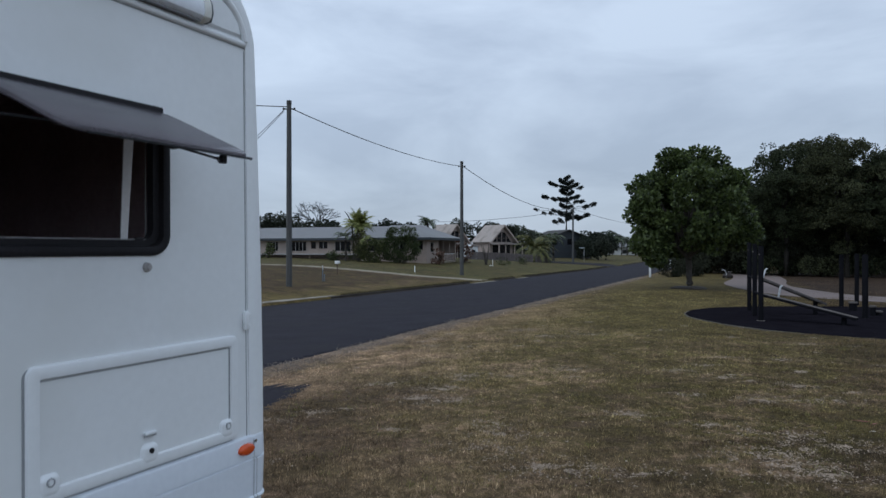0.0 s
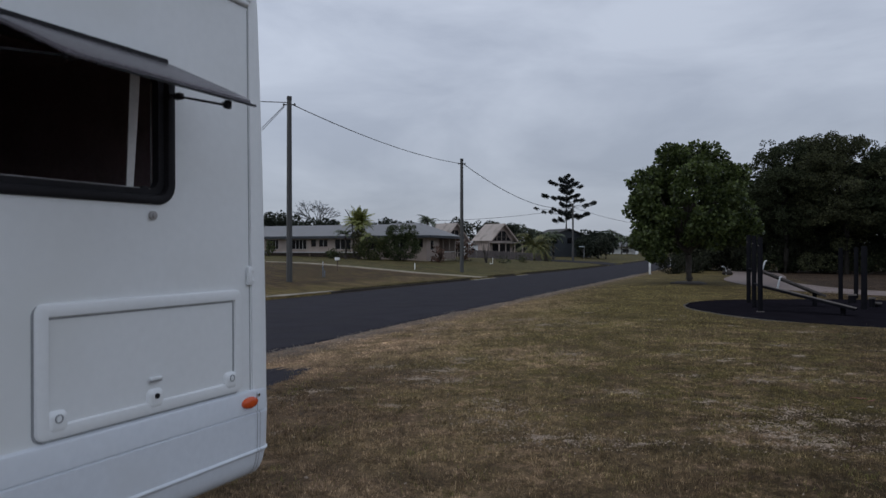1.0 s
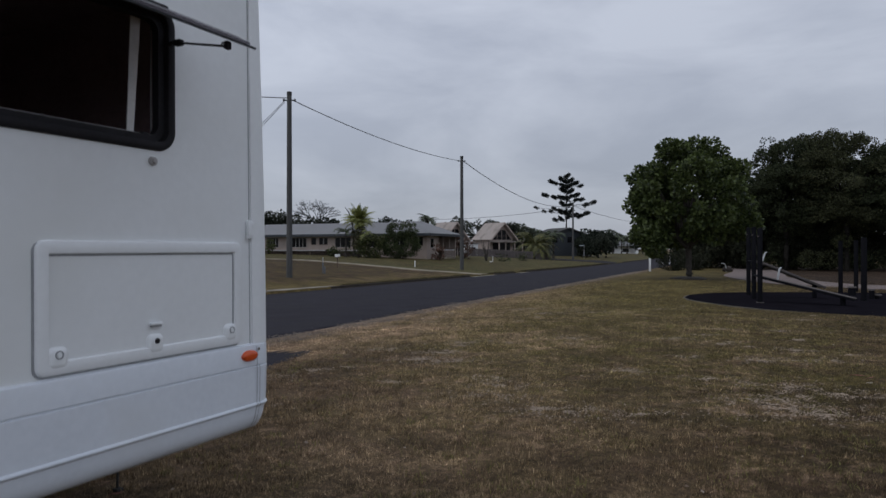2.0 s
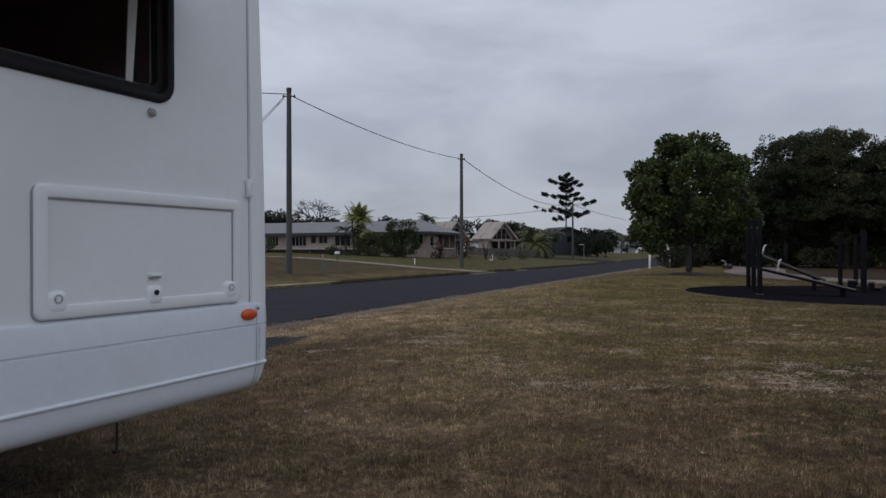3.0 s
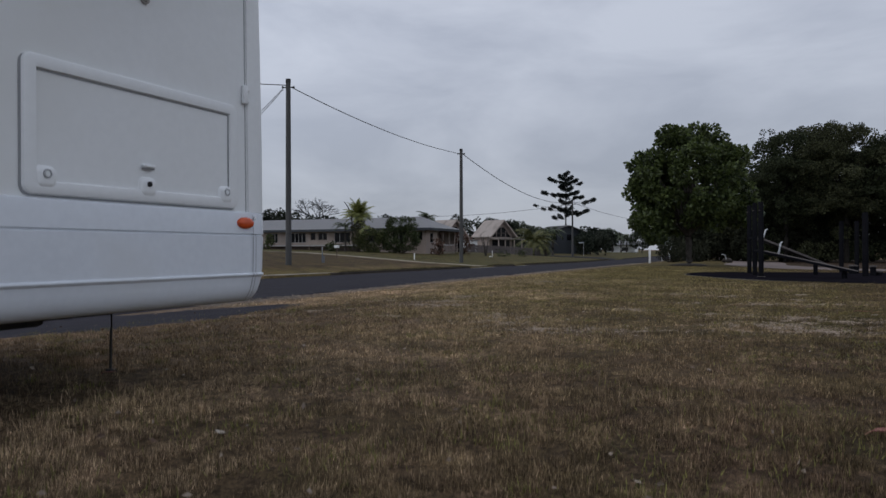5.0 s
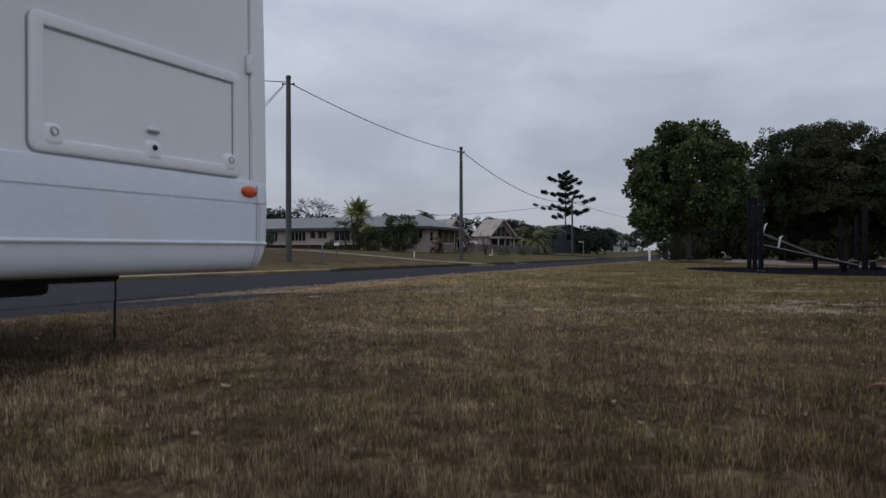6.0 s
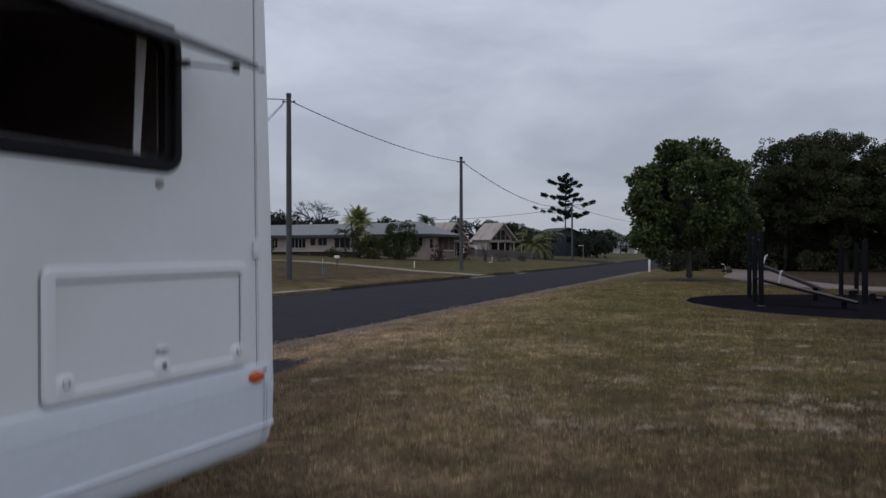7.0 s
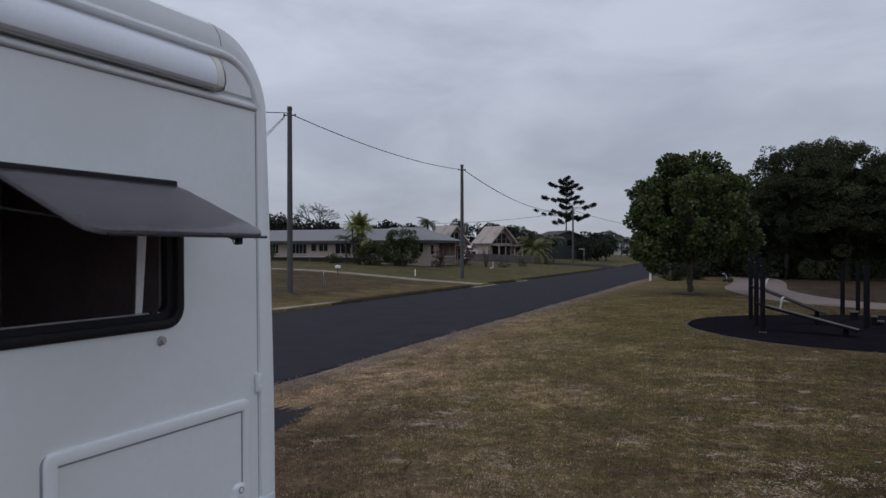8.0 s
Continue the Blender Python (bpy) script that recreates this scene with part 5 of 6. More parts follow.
frame_b = thing("exercise_station", pose(13.5, 23.0, ground_at(13.5, 23.0)), "pair of tall dark exercise posts at the pad's edge", "exercise station")
inv_b = frame_b.matrix_basis.inverted()
for x, y, h in ((13.42, 23.2, 1.75), (14.30, 23.8, 1.78)):
    p = inv_b @ Vector((x, y, ground_at(x, y)))
    part("post", tubed([(p.x, p.y, p.z - 0.1), (p.x, p.y, p.z + h)], 0.07, 16), M_BLACKPOST, frame_b)
frame_c = thing("exercise_post", pose(11.43, 18.65, ground_at(11.43, 18.65)), "single stout black exercise post on the pad", "exercise post")
part("post", tubed([(0, 0, -0.1), (0, 0, 1.72), (0, 0, 1.76)], [0.075, 0.075, 0.06], 18), M_BLACKPOST, frame_c)
part("base_ring", tubed([(0, 0, 0.02), (0, 0, 0.04)], [0.11, 0.10], 20), M_BLACKPOST, frame_c)


def step_stool(x, y, h, r):
    t = thing("step_stool", pose(x, y, ground_at(x, y)), "low dark stepping post with a flat top", "stepping post", "stepping posts on the pad")
    part("stem", tubed([(0, 0, -0.05), (0, 0, h)], r * 0.85, 14), M_BLACKPOST, t)
    part("top", tubed([(0, 0, h), (0, 0, h + 0.02), (0, 0, h + 0.045)], [r, r, r * 0.92], 18), M_DARKBOARD, t)


step_stool(12.62, 21.2, 0.26, 0.13)
step_stool(12.17, 19.5, 0.27, 0.09)
step_stool(12.40, 19.6, 0.12, 0.11)

# ======== houses across the street ========
def wall_holes(x0, x1, z0, z1, holes, thick=0.15):
    """A wall in its own plane (x, z), facing -y, with openings through it."""
    xs = sorted({x0, x1, *[h[0] for h in holes], *[h[1] for h in holes]})
    zs = sorted({z0, z1, *[h[2] for h in holes], *[h[3] for h in holes]})
    bm = bmesh.new()
    cell = {}

    def solid(i, j):
        if not (0 <= i < len(xs) - 1 and 0 <= j < len(zs) - 1):
            return False
        cx, cz = (xs[i] + xs[i + 1]) / 2, (zs[j] + zs[j + 1]) / 2
        return not any(h[0] < cx < h[1] and h[2] < cz < h[3] for h in holes)

    def vert(i, j, k):
        if (i, j, k) not in cell:
            cell[i, j, k] = bm.verts.new((xs[i], k * thick, zs[j]))
        return cell[i, j, k]

    for i in range(len(xs) - 1):
        for j in range(len(zs) - 1):
            if not solid(i, j):
                continue
            bm.faces.new((vert(i, j, 0), vert(i + 1, j, 0), vert(i + 1, j + 1, 0), vert(i, j + 1, 0)))
            bm.faces.new((vert(i, j, 1), vert(i, j + 1, 1), vert(i + 1, j + 1, 1), vert(i + 1, j, 1)))
            for di, dj, p, q in ((-1, 0, (i, j + 1), (i, j)), (1, 0, (i + 1, j), (i + 1, j + 1)), (0, -1, (i, j), (i + 1, j)), (0, 1, (i + 1, j + 1), (i, j + 1))):
                if not solid(i + di, j + dj):
                    bm.faces.new((vert(*p, 0), vert(*p, 1), vert(*q, 1), vert(*q, 0)))
    return bm


def house_window(parent, m, x0, x1, z0, z1, lights, dark=False):
    """A sliding window set in an opening: frame, panes, mullions and sill."""
    bm = bmesh.new()
    ring(bm, [(x0, z0), (x1, z0), (x1, z1), (x0, z1)], [(x0 + 0.035, z0 + 0.04), (x1 - 0.035, z0 + 0.04), (x1 - 0.035, z1 - 0.035), (x0 + 0.035, z1 - 0.035)], 0.03, 0.11)
    bmesh.ops.transform(bm, matrix=m, verts=bm.verts)
    w = part("window", bm, M_BROWN if dark else M_WINFRAME, parent)
    for k in range(lights):
        a, b = x0 + 0.04 + (x1 - x0 - 0.08) * k / lights, x0 + 0.04 + (x1 - x0 - 0.08) * (k + 1) / lights
        part("pane", boxed(a + 0.004, b - 0.004, 0.075, 0.085, z0 + 0.045, z1 - 0.04, m=m), M_GLASS, w)
        if k:
            part("mullion", boxed(a - 0.035, a + 0.035, 0.04, 0.07, z0 + 0.045, z1 - 0.04, m=m), M_WINFRAME, w)
    part("sill", boxed(x0 - 0.06, x1 + 0.06, -0.07, 0.02, z0 - 0.07, z0 - 0.005, m=m), M_CREAM, w)


def hip_roof(x0, x1, y0, y1, z, rise, run):
    """A hipped roof with a thin edge; the ridge lies along x."""
    bm = bmesh.new()
    ym = (y0 + y1) / 2
    for dz, flip in ((0, 1), (-0.1, -1)):
        c = [bm.verts.new(p) for p in ((x0, y0, z + dz), (x1, y0, z + dz), (x1, y1, z + dz), (x0, y1, z + dz), (x0 + run, ym, z + rise + dz), (x1 - run, ym, z + rise + dz))]
        for f in ((0, 1, 5, 4), (1, 2, 5), (2, 3, 4, 5), (3, 0, 4)):
            bm.faces.new([c[i] for i in f][::flip])
    return bm


ROT = -23.2
H1 = thing("house", pose(-1.71, 71.6, 0.19, 0, 0, ROT) @ Matrix.Scale(0.86, 4), "long low cream house with a grey hipped roof and underfloor battens", "house")
holes = [(-19.6, -17.3, 1.58, 2.86), (-16.55, -15.8, 1.92, 2.84), (-15.35, -14.05, 1.92, 2.84), (-12.95, -10.6, 1.58, 2.88), (-8.0, -6.0, 1.6, 2.8), (-4.6, -2.8, 1.5, 2.8), (-1.8, -0.5, 1.80, 2.86)]
part("wall", wall_holes(-31.0, -9.0, 1.22, 3.2, [(-23.6, -21.75, 1.58, 2.86)] + holes[:4]), M_CREAM, H1)
house_window(H1, Matrix(), -23.6, -21.75, 1.58, 2.86, 4)
part("wall", wall_holes(-8.995, 0.0, 0.0, 3.2, holes[4:]), M_CREAM, H1)
for h, lights, dark in zip(holes, (4, 1, 2, 3, 2, 2, 2), (0, 1, 1, 0, 0, 0, 1)):
    house_window(H1, Matrix(), *h, lights, dark)
SIDE = Matrix.Rotation(radians(90), 4, "Z")
side_holes = [(1.2, 2.2, 1.5, 2.7)]
bm = wall_holes(0.152, 3.6, 0.0, 3.2, side_holes)
bmesh.ops.transform(bm, matrix=SIDE, verts=bm.verts)
part("wall", bm, M_CREAM, H1)
house_window(H1, SIDE, *side_holes[0], 1)
BACK = Matrix.Translation((-2.2, 0, 0)) @ SIDE
back_holes = [(4.3, 5.3, 0.35, 2.6), (6.2, 7.8, 1.3, 2.7)]
bm = wall_holes(3.6, 9.2, 0.0, 3.2, back_holes)
bmesh.ops.transform(bm, matrix=BACK, verts=bm.verts)
part("wall", bm, M_CREAM, H1)
part("wall", boxed(-2.195, -0.155, 3.45, 3.6, 0.0, 3.2), M_CREAM, H1)
house_window(H1, BACK, *back_holes[1], 2)
part("door", boxed(4.34, 5.26, 0.05, 0.10, 0.36, 2.58, m=BACK), M_BROWN, H1, "dark brown front door")
part("wall", boxed(-31.0, -30.85, 0.155, 9.2, 0.3, 3.2), M_CREAM, H1)
part("wall", boxed(-31.0, 0.0, 9.205, 9.35, 0.0, 3.2), M_CREAM, H1)
part("floor_slab", boxed(-30.84, -0.16, 0.16, 9.19, 1.05, 1.2), M_BROWN, H1)
part("roof", hip_roof(-32.3, 0.85, -0.85, 10.1, 3.24, 1.62, 4.6), M_ROOF, H1, "weathered grey sheet-metal hipped roof")
for a in ((-32.35, 0.90, -0.93, -0.85), (-32.35, 0.90, 10.1, 10.18)):
    part("fascia", boxed(a[0], a[1], a[2], a[3], 2.96, 3.27), M_FASCIA, H1)
part("fascia", boxed(0.85, 0.93, -0.84, 10.09, 2.96, 3.27), M_FASCIA, H1)
part("fascia", boxed(-32.38, -32.3, -0.84, 10.09, 2.96, 3.27), M_FASCIA, H1)
part("rear_roof", hip_roof(-12.6, -1.2, 3.8, 13.0, 3.5, 1.62, 3.4), M_ROOF, H1, "paler grey roof of the rear wing")
part("rear_wall", boxed(-11.8, -2.0, 9.4, 12.2, 0.0, 3.5), M_CREAM, H1)
part("soffit", boxed(-32.28, 0.83, -0.83, 10.08, 3.205, 3.225), M_CREAM, H1)
part("floor_beam", boxed(-31.0, -9.0, -0.05, -0.003, 1.12, 1.26, 0.01), M_WINFRAME, H1, "pale board along the floor edge")
bat = boxed(0, 0.05, 0.0, 0.03, 0.36, 1.2)
first = None
for k in range(104):
    if first is None:
        first = part("batten", bat, M_BROWN, H1)
        first.location = (-29.9, 0.05, 0)
    else:
        o = new("batten", first.data)
        o.parent = H1
        o.location = (-29.9 + 0.2 * k, 0.05, 0)
for x in (-30.9, -27.4, -23.9, -20.5, -17.0, -13.5, -9.3):
    part("stump", boxed(x - 0.1, x + 0.1, 0.25, 0.45, -0.2, 1.2), M_CONCRETE, H1)
# black sheet behind the battens stands in for the unlit space
part("underfloor_shade_sheet", boxed(-30.8, -9.1, 1.2, 1.25, 0.0, 1.2), M_UNDER, H1, "black sheet for the shade under the floor")
for x in (-10.15, -9.62):
    part("roof_frame", boxed(x - 0.035, x + 0.035, 0.9, 0.97, 3.5, 4.52), M_FASCIA, H1, "dark upright of a small frame on the roof")
part("roof_frame", boxed(-10.22, -9.55, 0.9, 0.97, 4.525, 4.60), M_FASCIA, H1, "dark top rail of the frame on the roof")
part("verandah_floor", boxed(-2.19, 0.05, 3.61, 9.19, 0.1, 0.34), M_CONCRETE, H1)
for y in (5.2, 7.2, 9.1):
    part("verandah_post", boxed(-0.10, 0.03, y - 0.05, y + 0.05, 0.34, 3.2), M_CREAM, H1)
part("handrail", boxed(-0.07, -0.01, 5.26, 9.04, 1.22, 1.28), M_TRIMW, H1)
for k in range(18):
    part("baluster", boxed(-0.065, -0.015, 5.36 + 0.2 * k, 5.42 + 0.2 * k, 0.34, 1.22), M_CREAM, H1)

def gable_house(x, y, z, turn, width, depth, eave, peak, label):
    """A steep-roofed house: gable to -y with a glazed upper part and a porch."""
    t = thing("gabled_house", pose(x, y, z, 0, 0, turn), label, "house", "steep-roofed houses")
    w = width / 2
    sl = (peak - eave) / w
    bm = bmesh.new()
    prism(bm, [(-w, 0), (w, 0), (w, eave), (0, peak - 0.05), (-w, eave)], 1, 0.12, depth)
    part("wall", bm, M_CREAM, t)
    for sx in (-1, 1):
        bm = bmesh.new()
        prism(bm, [(sx * 0.0, peak), (sx * (w + 0.55), eave - 0.55 * sl), (sx * (w + 0.55), eave - 0.55 * sl + 0.14), (0, peak + 0.14)], 1, -0.75, depth + 0.4)
        part("roof", bm, M_AROOF, t, "pale weathered roof slope")
        bm = bmesh.new()
        prism(bm, [(sx * 0.02, peak - 0.16), (sx * (w + 0.55), eave - 0.55 * sl - 0.16), (sx * (w + 0.55), eave - 0.55 * sl + 0.16), (sx * 0.02, peak + 0.16)], 1, -0.83, -0.752)
        part("barge_board", bm, M_CREAM, t)
    zb = 3.35
    wz = (peak - zb) / sl
    bm = bmesh.new()
    prism(bm, [(-wz * 0.72, zb + 0.1), (wz * 0.72, zb + 0.1), (wz * 0.24, peak - 1.25), (-wz * 0.24, peak - 1.25)], 1, 0.06, 0.10)
    g = part("gable_window", bm, M_GLASS, t, "dark glazed gable")
    for q in (-0.34, 0.0, 0.34):
        part("mullion", boxed(q * wz - 0.05, q * wz + 0.05, 0.02, 0.055, zb + 0.1, peak - (1.3 if q == 0 else 1.75)), M_CREAM, g)
    part("transom", boxed(-wz * 0.5, wz * 0.5, 0.01, 0.05, zb + 0.75, zb + 0.83), M_BROWN, g)
    part("porch_roof", boxed(-w - 0.1, w + 0.6, -2.3, 0.0, 3.0, 3.17), M_AROOF, t)
    # dark plate on the wall in place of the porch's shaded depth
    part("porch_shade_panel", boxed(-w * 0.75, w * 0.75, 0.05, 0.11, 0.3, 2.9), M_GLASS, t, "dark panel for the shade in the open porch")
    for q in (-0.98, -0.42, 0.36, 1.04):
        part("porch_post", boxed(q * w - 0.08, q * w + 0.08, -2.2, -2.05, -0.1, 3.0), M_CREAM, t)
    part("porch_rail", boxed(-0.96 * w, 1.02 * w, -2.16, -2.10, 1.15, 1.25), M_CREAM, t)
    return t


gable_house(10.70, 125.4, -0.38, 43.0, 6.2, 3.8, 3.81, 6.45, "steep-gabled pale house behind a grey fence")
gable_house(2.25, 133.3, -0.32, 43.0, 6.15, 5.0, 3.78, 6.8, "steep-gabled pale house half hidden by the cream house")
dark = thing("corner_house", pose(26.0, 143.0, ground_at(26.0, 143.0) - 0.1, 0, 0, 20), "low dark house under trees at the street corner", "house")
bm = bmesh.new()
prism(bm, [(-5.2, 0), (5.2, 0), (5.2, 4.1), (0, 5.8), (-5.2, 4.1)], 1, 0, 8)
part("wall", bm, M_FASCIA, dark, "dark boarded wall")
for sx in (-1, 1):
    bm = bmesh.new()
    prism(bm, [(0, 5.88), (sx * 6.0, 3.90), (sx * 6.0, 4.05), (0, 6.03)], 1, -0.7, 8.5)
    part("roof", bm, M_UNDER, dark, "dark roof slope")
for q in (-3.2, 0.4, 3.0):
    part("window", boxed(q - 0.6, q + 0.6, -0.03, -0.004, 2.9, 4.1, 0.01), M_GLASS, dark)
shed = thing("garden_shed", pose(4.6, 108.0, ground_at(4.6, 108), 0, 0, 15), "small white shed beside the fence", "shed")
part("shed_wall", boxed(-0.9, 0.9, 0, 1.6, 0, 2.1), M_TRIMW, shed)
part("shed_roof", boxed(-1.1, 1.1, -0.2, 1.8, 2.1, 2.2), M_ROOF, shed)
# dark plate painted for the shade inside the shed's opening
part("shed_shade_panel", boxed(-0.2, 0.5, -0.02, -0.004, 0.2, 1.6), M_GLASS, shed)

# board fence
fence = thing("board_fence", pose(0, 0, 0), "low weathered grey board fence in front of the gabled house", "fence")
board = None
for leg in (((3.2, 95.5), (13.0, 99.5)), ((13.4, 99.8), (15.6, 102.0))):
    a, b = Vector(leg[0]), Vector(leg[1])
    n = int((b - a).length / 0.17)
    ang = math.atan2(b.y - a.y, b.x - a.x)
    for k in range(n):
        p = a.lerp(b, (k + 0.5) / n)
        if board is None:
            board = part("board", boxed(-0.075, 0.075, -0.012, 0.012, -0.1, 1.08), M_FENCE, fence)
            o = board
        else:
            o = new("board", board.data)
            o.parent = fence
        o.matrix_basis = pose(p.x, p.y, ground_at(p.x, p.y) + 0.03 * math.sin(k * 1.7), 0, 0, math.degrees(ang))
    for h in (0.25, 0.85):
        part("fence_rail", tubed([(*a, ground_at(*a) + h), (*b, ground_at(*b) + h)], 0.04, 6), M_FENCE, fence)

FH = thing("house", pose(56.5, 221.0, -0.6, 0, 0, ROT), "small distant white house beyond the road's end", "house")
part("wall", wall_holes(-4, 5, 0, 2.9, [(-3, -1.5, 0.9, 2.1), (1, 3, 0.9, 2.1)]), M_TRIMW, FH)
part("wall", boxed(-3.9, 4.9, 0.16, 7.0, 0.0, 2.88), M_UNDER, FH)
part("roof", hip_roof(-5, 6, -1, 8, 2.95, 1.6, 4), M_ROOF, FH)

# ======== palms, pine, bare tree and the far trees ========
def palm(x, y, trunk, frond, n, leaf, label, seed, r=0.13, z0=None, rise=0.9, lean=0.0, wide=0.22, limp=(4, 9), low=-5):
    rng = np.random.default_rng(seed)
    t = thing("palm_tree", pose(x, y, ground_at(x, y) if z0 is None else z0), label, "palm tree", "palm trees")
    pts = [(lean * k / 6, 0.05 * math.sin(k), -0.1 + (trunk + 0.1) * k / 6) for k in range(7)]
    part("trunk", tubed(pts, [r * (1.25 - 0.4 * k / 6) for k in range(7)], 10), M_BARK, t)
    V, F = [], []
    top = Vector(pts[-1])
    for k in range(n):
        az, el = rng.uniform(0, 2 * math.pi), radians(rng.uniform(low, 80) * rise)
        d = Vector((math.cos(az), math.sin(az), 0))
        ln = frond * rng.uniform(0.8, 1.15)
        p, e = top.copy(), el
        side = Vector((-d.y, d.x, 0))
        for i in range(16):
            f = (i + 1) / 16
            stp = (d * math.cos(e) + Vector((0, 0, math.sin(e)))) * (ln / 16)
            q = p + stp
            lw = ln * wide * math.sin(math.pi * min(0.12 + f * 0.88, 0.999)) + 0.05
            for sg in (-1, 1):
                tip = q + side * sg * lw + d * lw * 0.35 - Vector((0, 0, lw * rng.uniform(0.25, 0.7)))
                b0 = len(V)
                V += [tuple(p), tuple(p.lerp(q, 0.98)), tuple(tip)]
                F.append((b0, b0 + 1, b0 + 2))
            p = q
            e -= radians(rng.uniform(*limp))
    from_arrays("crown", np.array(V), F, leaf, t)
    return t


tall_palm = palm(-8.61, 70.52, 3.75, 1.95, 84, M_PALM, "yellow-green palm in front of the cream house", 61, 0.12, rise=1.15, wide=0.20, limp=(1, 7), low=2)
part("spear", tubed([(-0.5, 0, 0.2), (-0.7, 0, 3.9), (-1.15, 0, 4.75), (-1.45, 0, 5.15)], [0.07, 0.06, 0.05, 0.03], 8), M_BARK, tall_palm, "bare dead frond stem")
palm(-9.9, 70.09, 2.6, 1.55, 9, M_PALMD, "thin dark palm beside the taller one", 62, 0.08)
palm(-7.58, 69.66, 2.45, 1.6, 9, M_PALM, "smaller palm among the garden shrubs", 63, 0.08)
palm(-2.9, 130.0, 6.8, 2.6, 26, M_PALMD, "dark shaggy palm behind the houses", 64, 0.2)
palm(13.6, 102.3, 2.1, 4.0, 46, M_PALMY, "wide yellowing date palm on the verge", 65, 0.3, rise=1.0, wide=0.15, limp=(3, 9))
palm(16.6, 112.0, 3.6, 3.0, 22, M_PALMD, "dark date palm behind the fence", 66, 0.22, rise=0.8)
palm(18.6, 116.0, 3.9, 2.8, 18, M_PALMD, "dark palm near the corner house", 67, 0.2, rise=0.8)
for k, (x, y, h) in enumerate(((53.0, 215, 4.0), (55.2, 213, 4.6), (58.0, 217, 4.4))):
    palm(x, y, h, 3.2, 16, M_PALMD, "distant dark palm at the road's end", 70 + k, 0.2)

# hedge of garden shrubs in front of the cream house
shrub(-4.22, 68.97, ball_clumps(95, (-0.1, 0, 1.4), (2.0, 0.9, 1.4), 0.36, 8) + ball_clumps(50, (0.1, 0, 2.85), (1.55, 0.6, 0.75), 0.30, 88), M_SHRUB, 0.15, 560, "dense mixed garden shrubs against the cream house", 54)
shrub(-6.95, 68.71, ball_clumps(60, (0, 0, 1.15), (1.5, 0.7, 1.2), 0.38, 9), M_SHRUB, 0.17, 420, "leafy garden shrub under the palm", 55)
shrub(-10.5, 72.67, ball_clumps(14, (0, 0, 0.5), (1.8, 0.4, 0.45), 0.4, 10), M_SHRUB, 0.25, 130, "low foundation planting along the battens", 56)
shrub(-8.55, 70.2, ball_clumps(46, (0, 0, 2.0), (0.75, 0.4, 1.8), 0.34, 19), M_DRYSHRUB, 0.18, 300, "tall leafy clump round the palm's stem", 60)
M_RUST = leaf_material("rusty_leaf", (0.06, 0.03, 0.02), (0.17, 0.10, 0.07), 0.8)
shrub(-0.52, 70.86, ball_clumps(12, (0, 0, 0.75), (0.55, 0.5, 0.7), 0.4, 12), M_RUST, 0.25, 150, "rusty dry shrub beside the verandah", 57)
shrub(-19.36, 76.11, ball_clumps(10, (0, 0, 0.9), (0.5, 0.5, 0.85), 0.4, 13), M_SHRUB, 0.25, 150, "small dark upright shrub against the house wall", 58)
shrub(2.23, 79.98, ball_clumps(16, (0, 0, 1.1), (0.8, 0.7, 1.2), 0.5, 14), M_RUST, 0.3, 90, "brown leggy shrub by the verandah corner", 59)

# bunya-like pine: tufts at the ends of bare level limbs
TUFTS = [(0.0, 17.2), (-1.0, 16.4), (1.0, 16.3), (2.0, 15.7), (3.3, 15.2), (-3.5, 15.8), (-2.4, 15.6), (-0.8, 15.0), (0.6, 15.0), (-0.8, 14.1), (0.6, 13.8), (-4.9, 12.9), (-2.5, 12.6), (-1.3, 12.5), (-0.2, 12.3), (1.0, 12.8), (2.0, 13.0), (1.8, 11.9), (3.0, 12.0), (5.3, 11.3), (4.0, 10.9), (-0.8, 11.1), (0.6, 10.9), (-2.7, 10.1), (-1.2, 9.5), (-5.0, 9.5), (-6.4, 10.4), (-3.4, 9.5), (-0.2, 9.0), (0.8, 9.6), (2.0, 8.8), (3.1, 8.5), (4.4, 9.1), (-2.3, 7.7), (-1.2, 7.9), (0.4, 8.4)]
PX, PY = 26.9, 150.0
pine = thing("bunya_pine", pose(PX, PY, -0.5), "tall sparse pine with dark tufts on level limbs", "pine tree")
rng = np.random.default_rng(77)
bm = bmesh.new()
limb(bm, (0, 0, 0), (0, 0, 17.6), 0.26, 0.05, rng, 10, 0.02, 8)
V, F, base = [], [], 0
for dx, z in TUFTS:
    dy = rng.uniform(-2.2, 2.2) * min(1, abs(dx) / 3 + 0.3)
    z = z + 0.5
    root = Vector((0, 0, z - 0.25 * abs(dx) * 0.5))
    tip = Vector((dx, dy, z))
    limb(bm, root, tip, 0.06, 0.03, rng, 5, 0.05, 4)
    sx = 1.0 if dx >= 0 else -1.0
    big = rng.uniform(0.85, 1.15) * (0.62 if dx < -2.5 and z < 12 and (dx < -4.5 or z < 10.3) else 1.0)
    up = 0.45 if abs(dx) > 1.5 else 0.75
    c = [(dx + sx * 0.30 * q * big, dy, z + up * 0.30 * q * big, (0.47 - 0.06 * abs(q)) * big) for q in (-1.3, -0.45, 0.45, 1.3)]
    P, O = crown_points(c, 460, rng, 0.05)
    v, f = leaf_quads(P, O + np.array((sx * 0.5, 0, 0.7)), 0.30, 0.09, rng, -0.2)
    V.append(v)
    F.append(f + base)
    base += len(v)
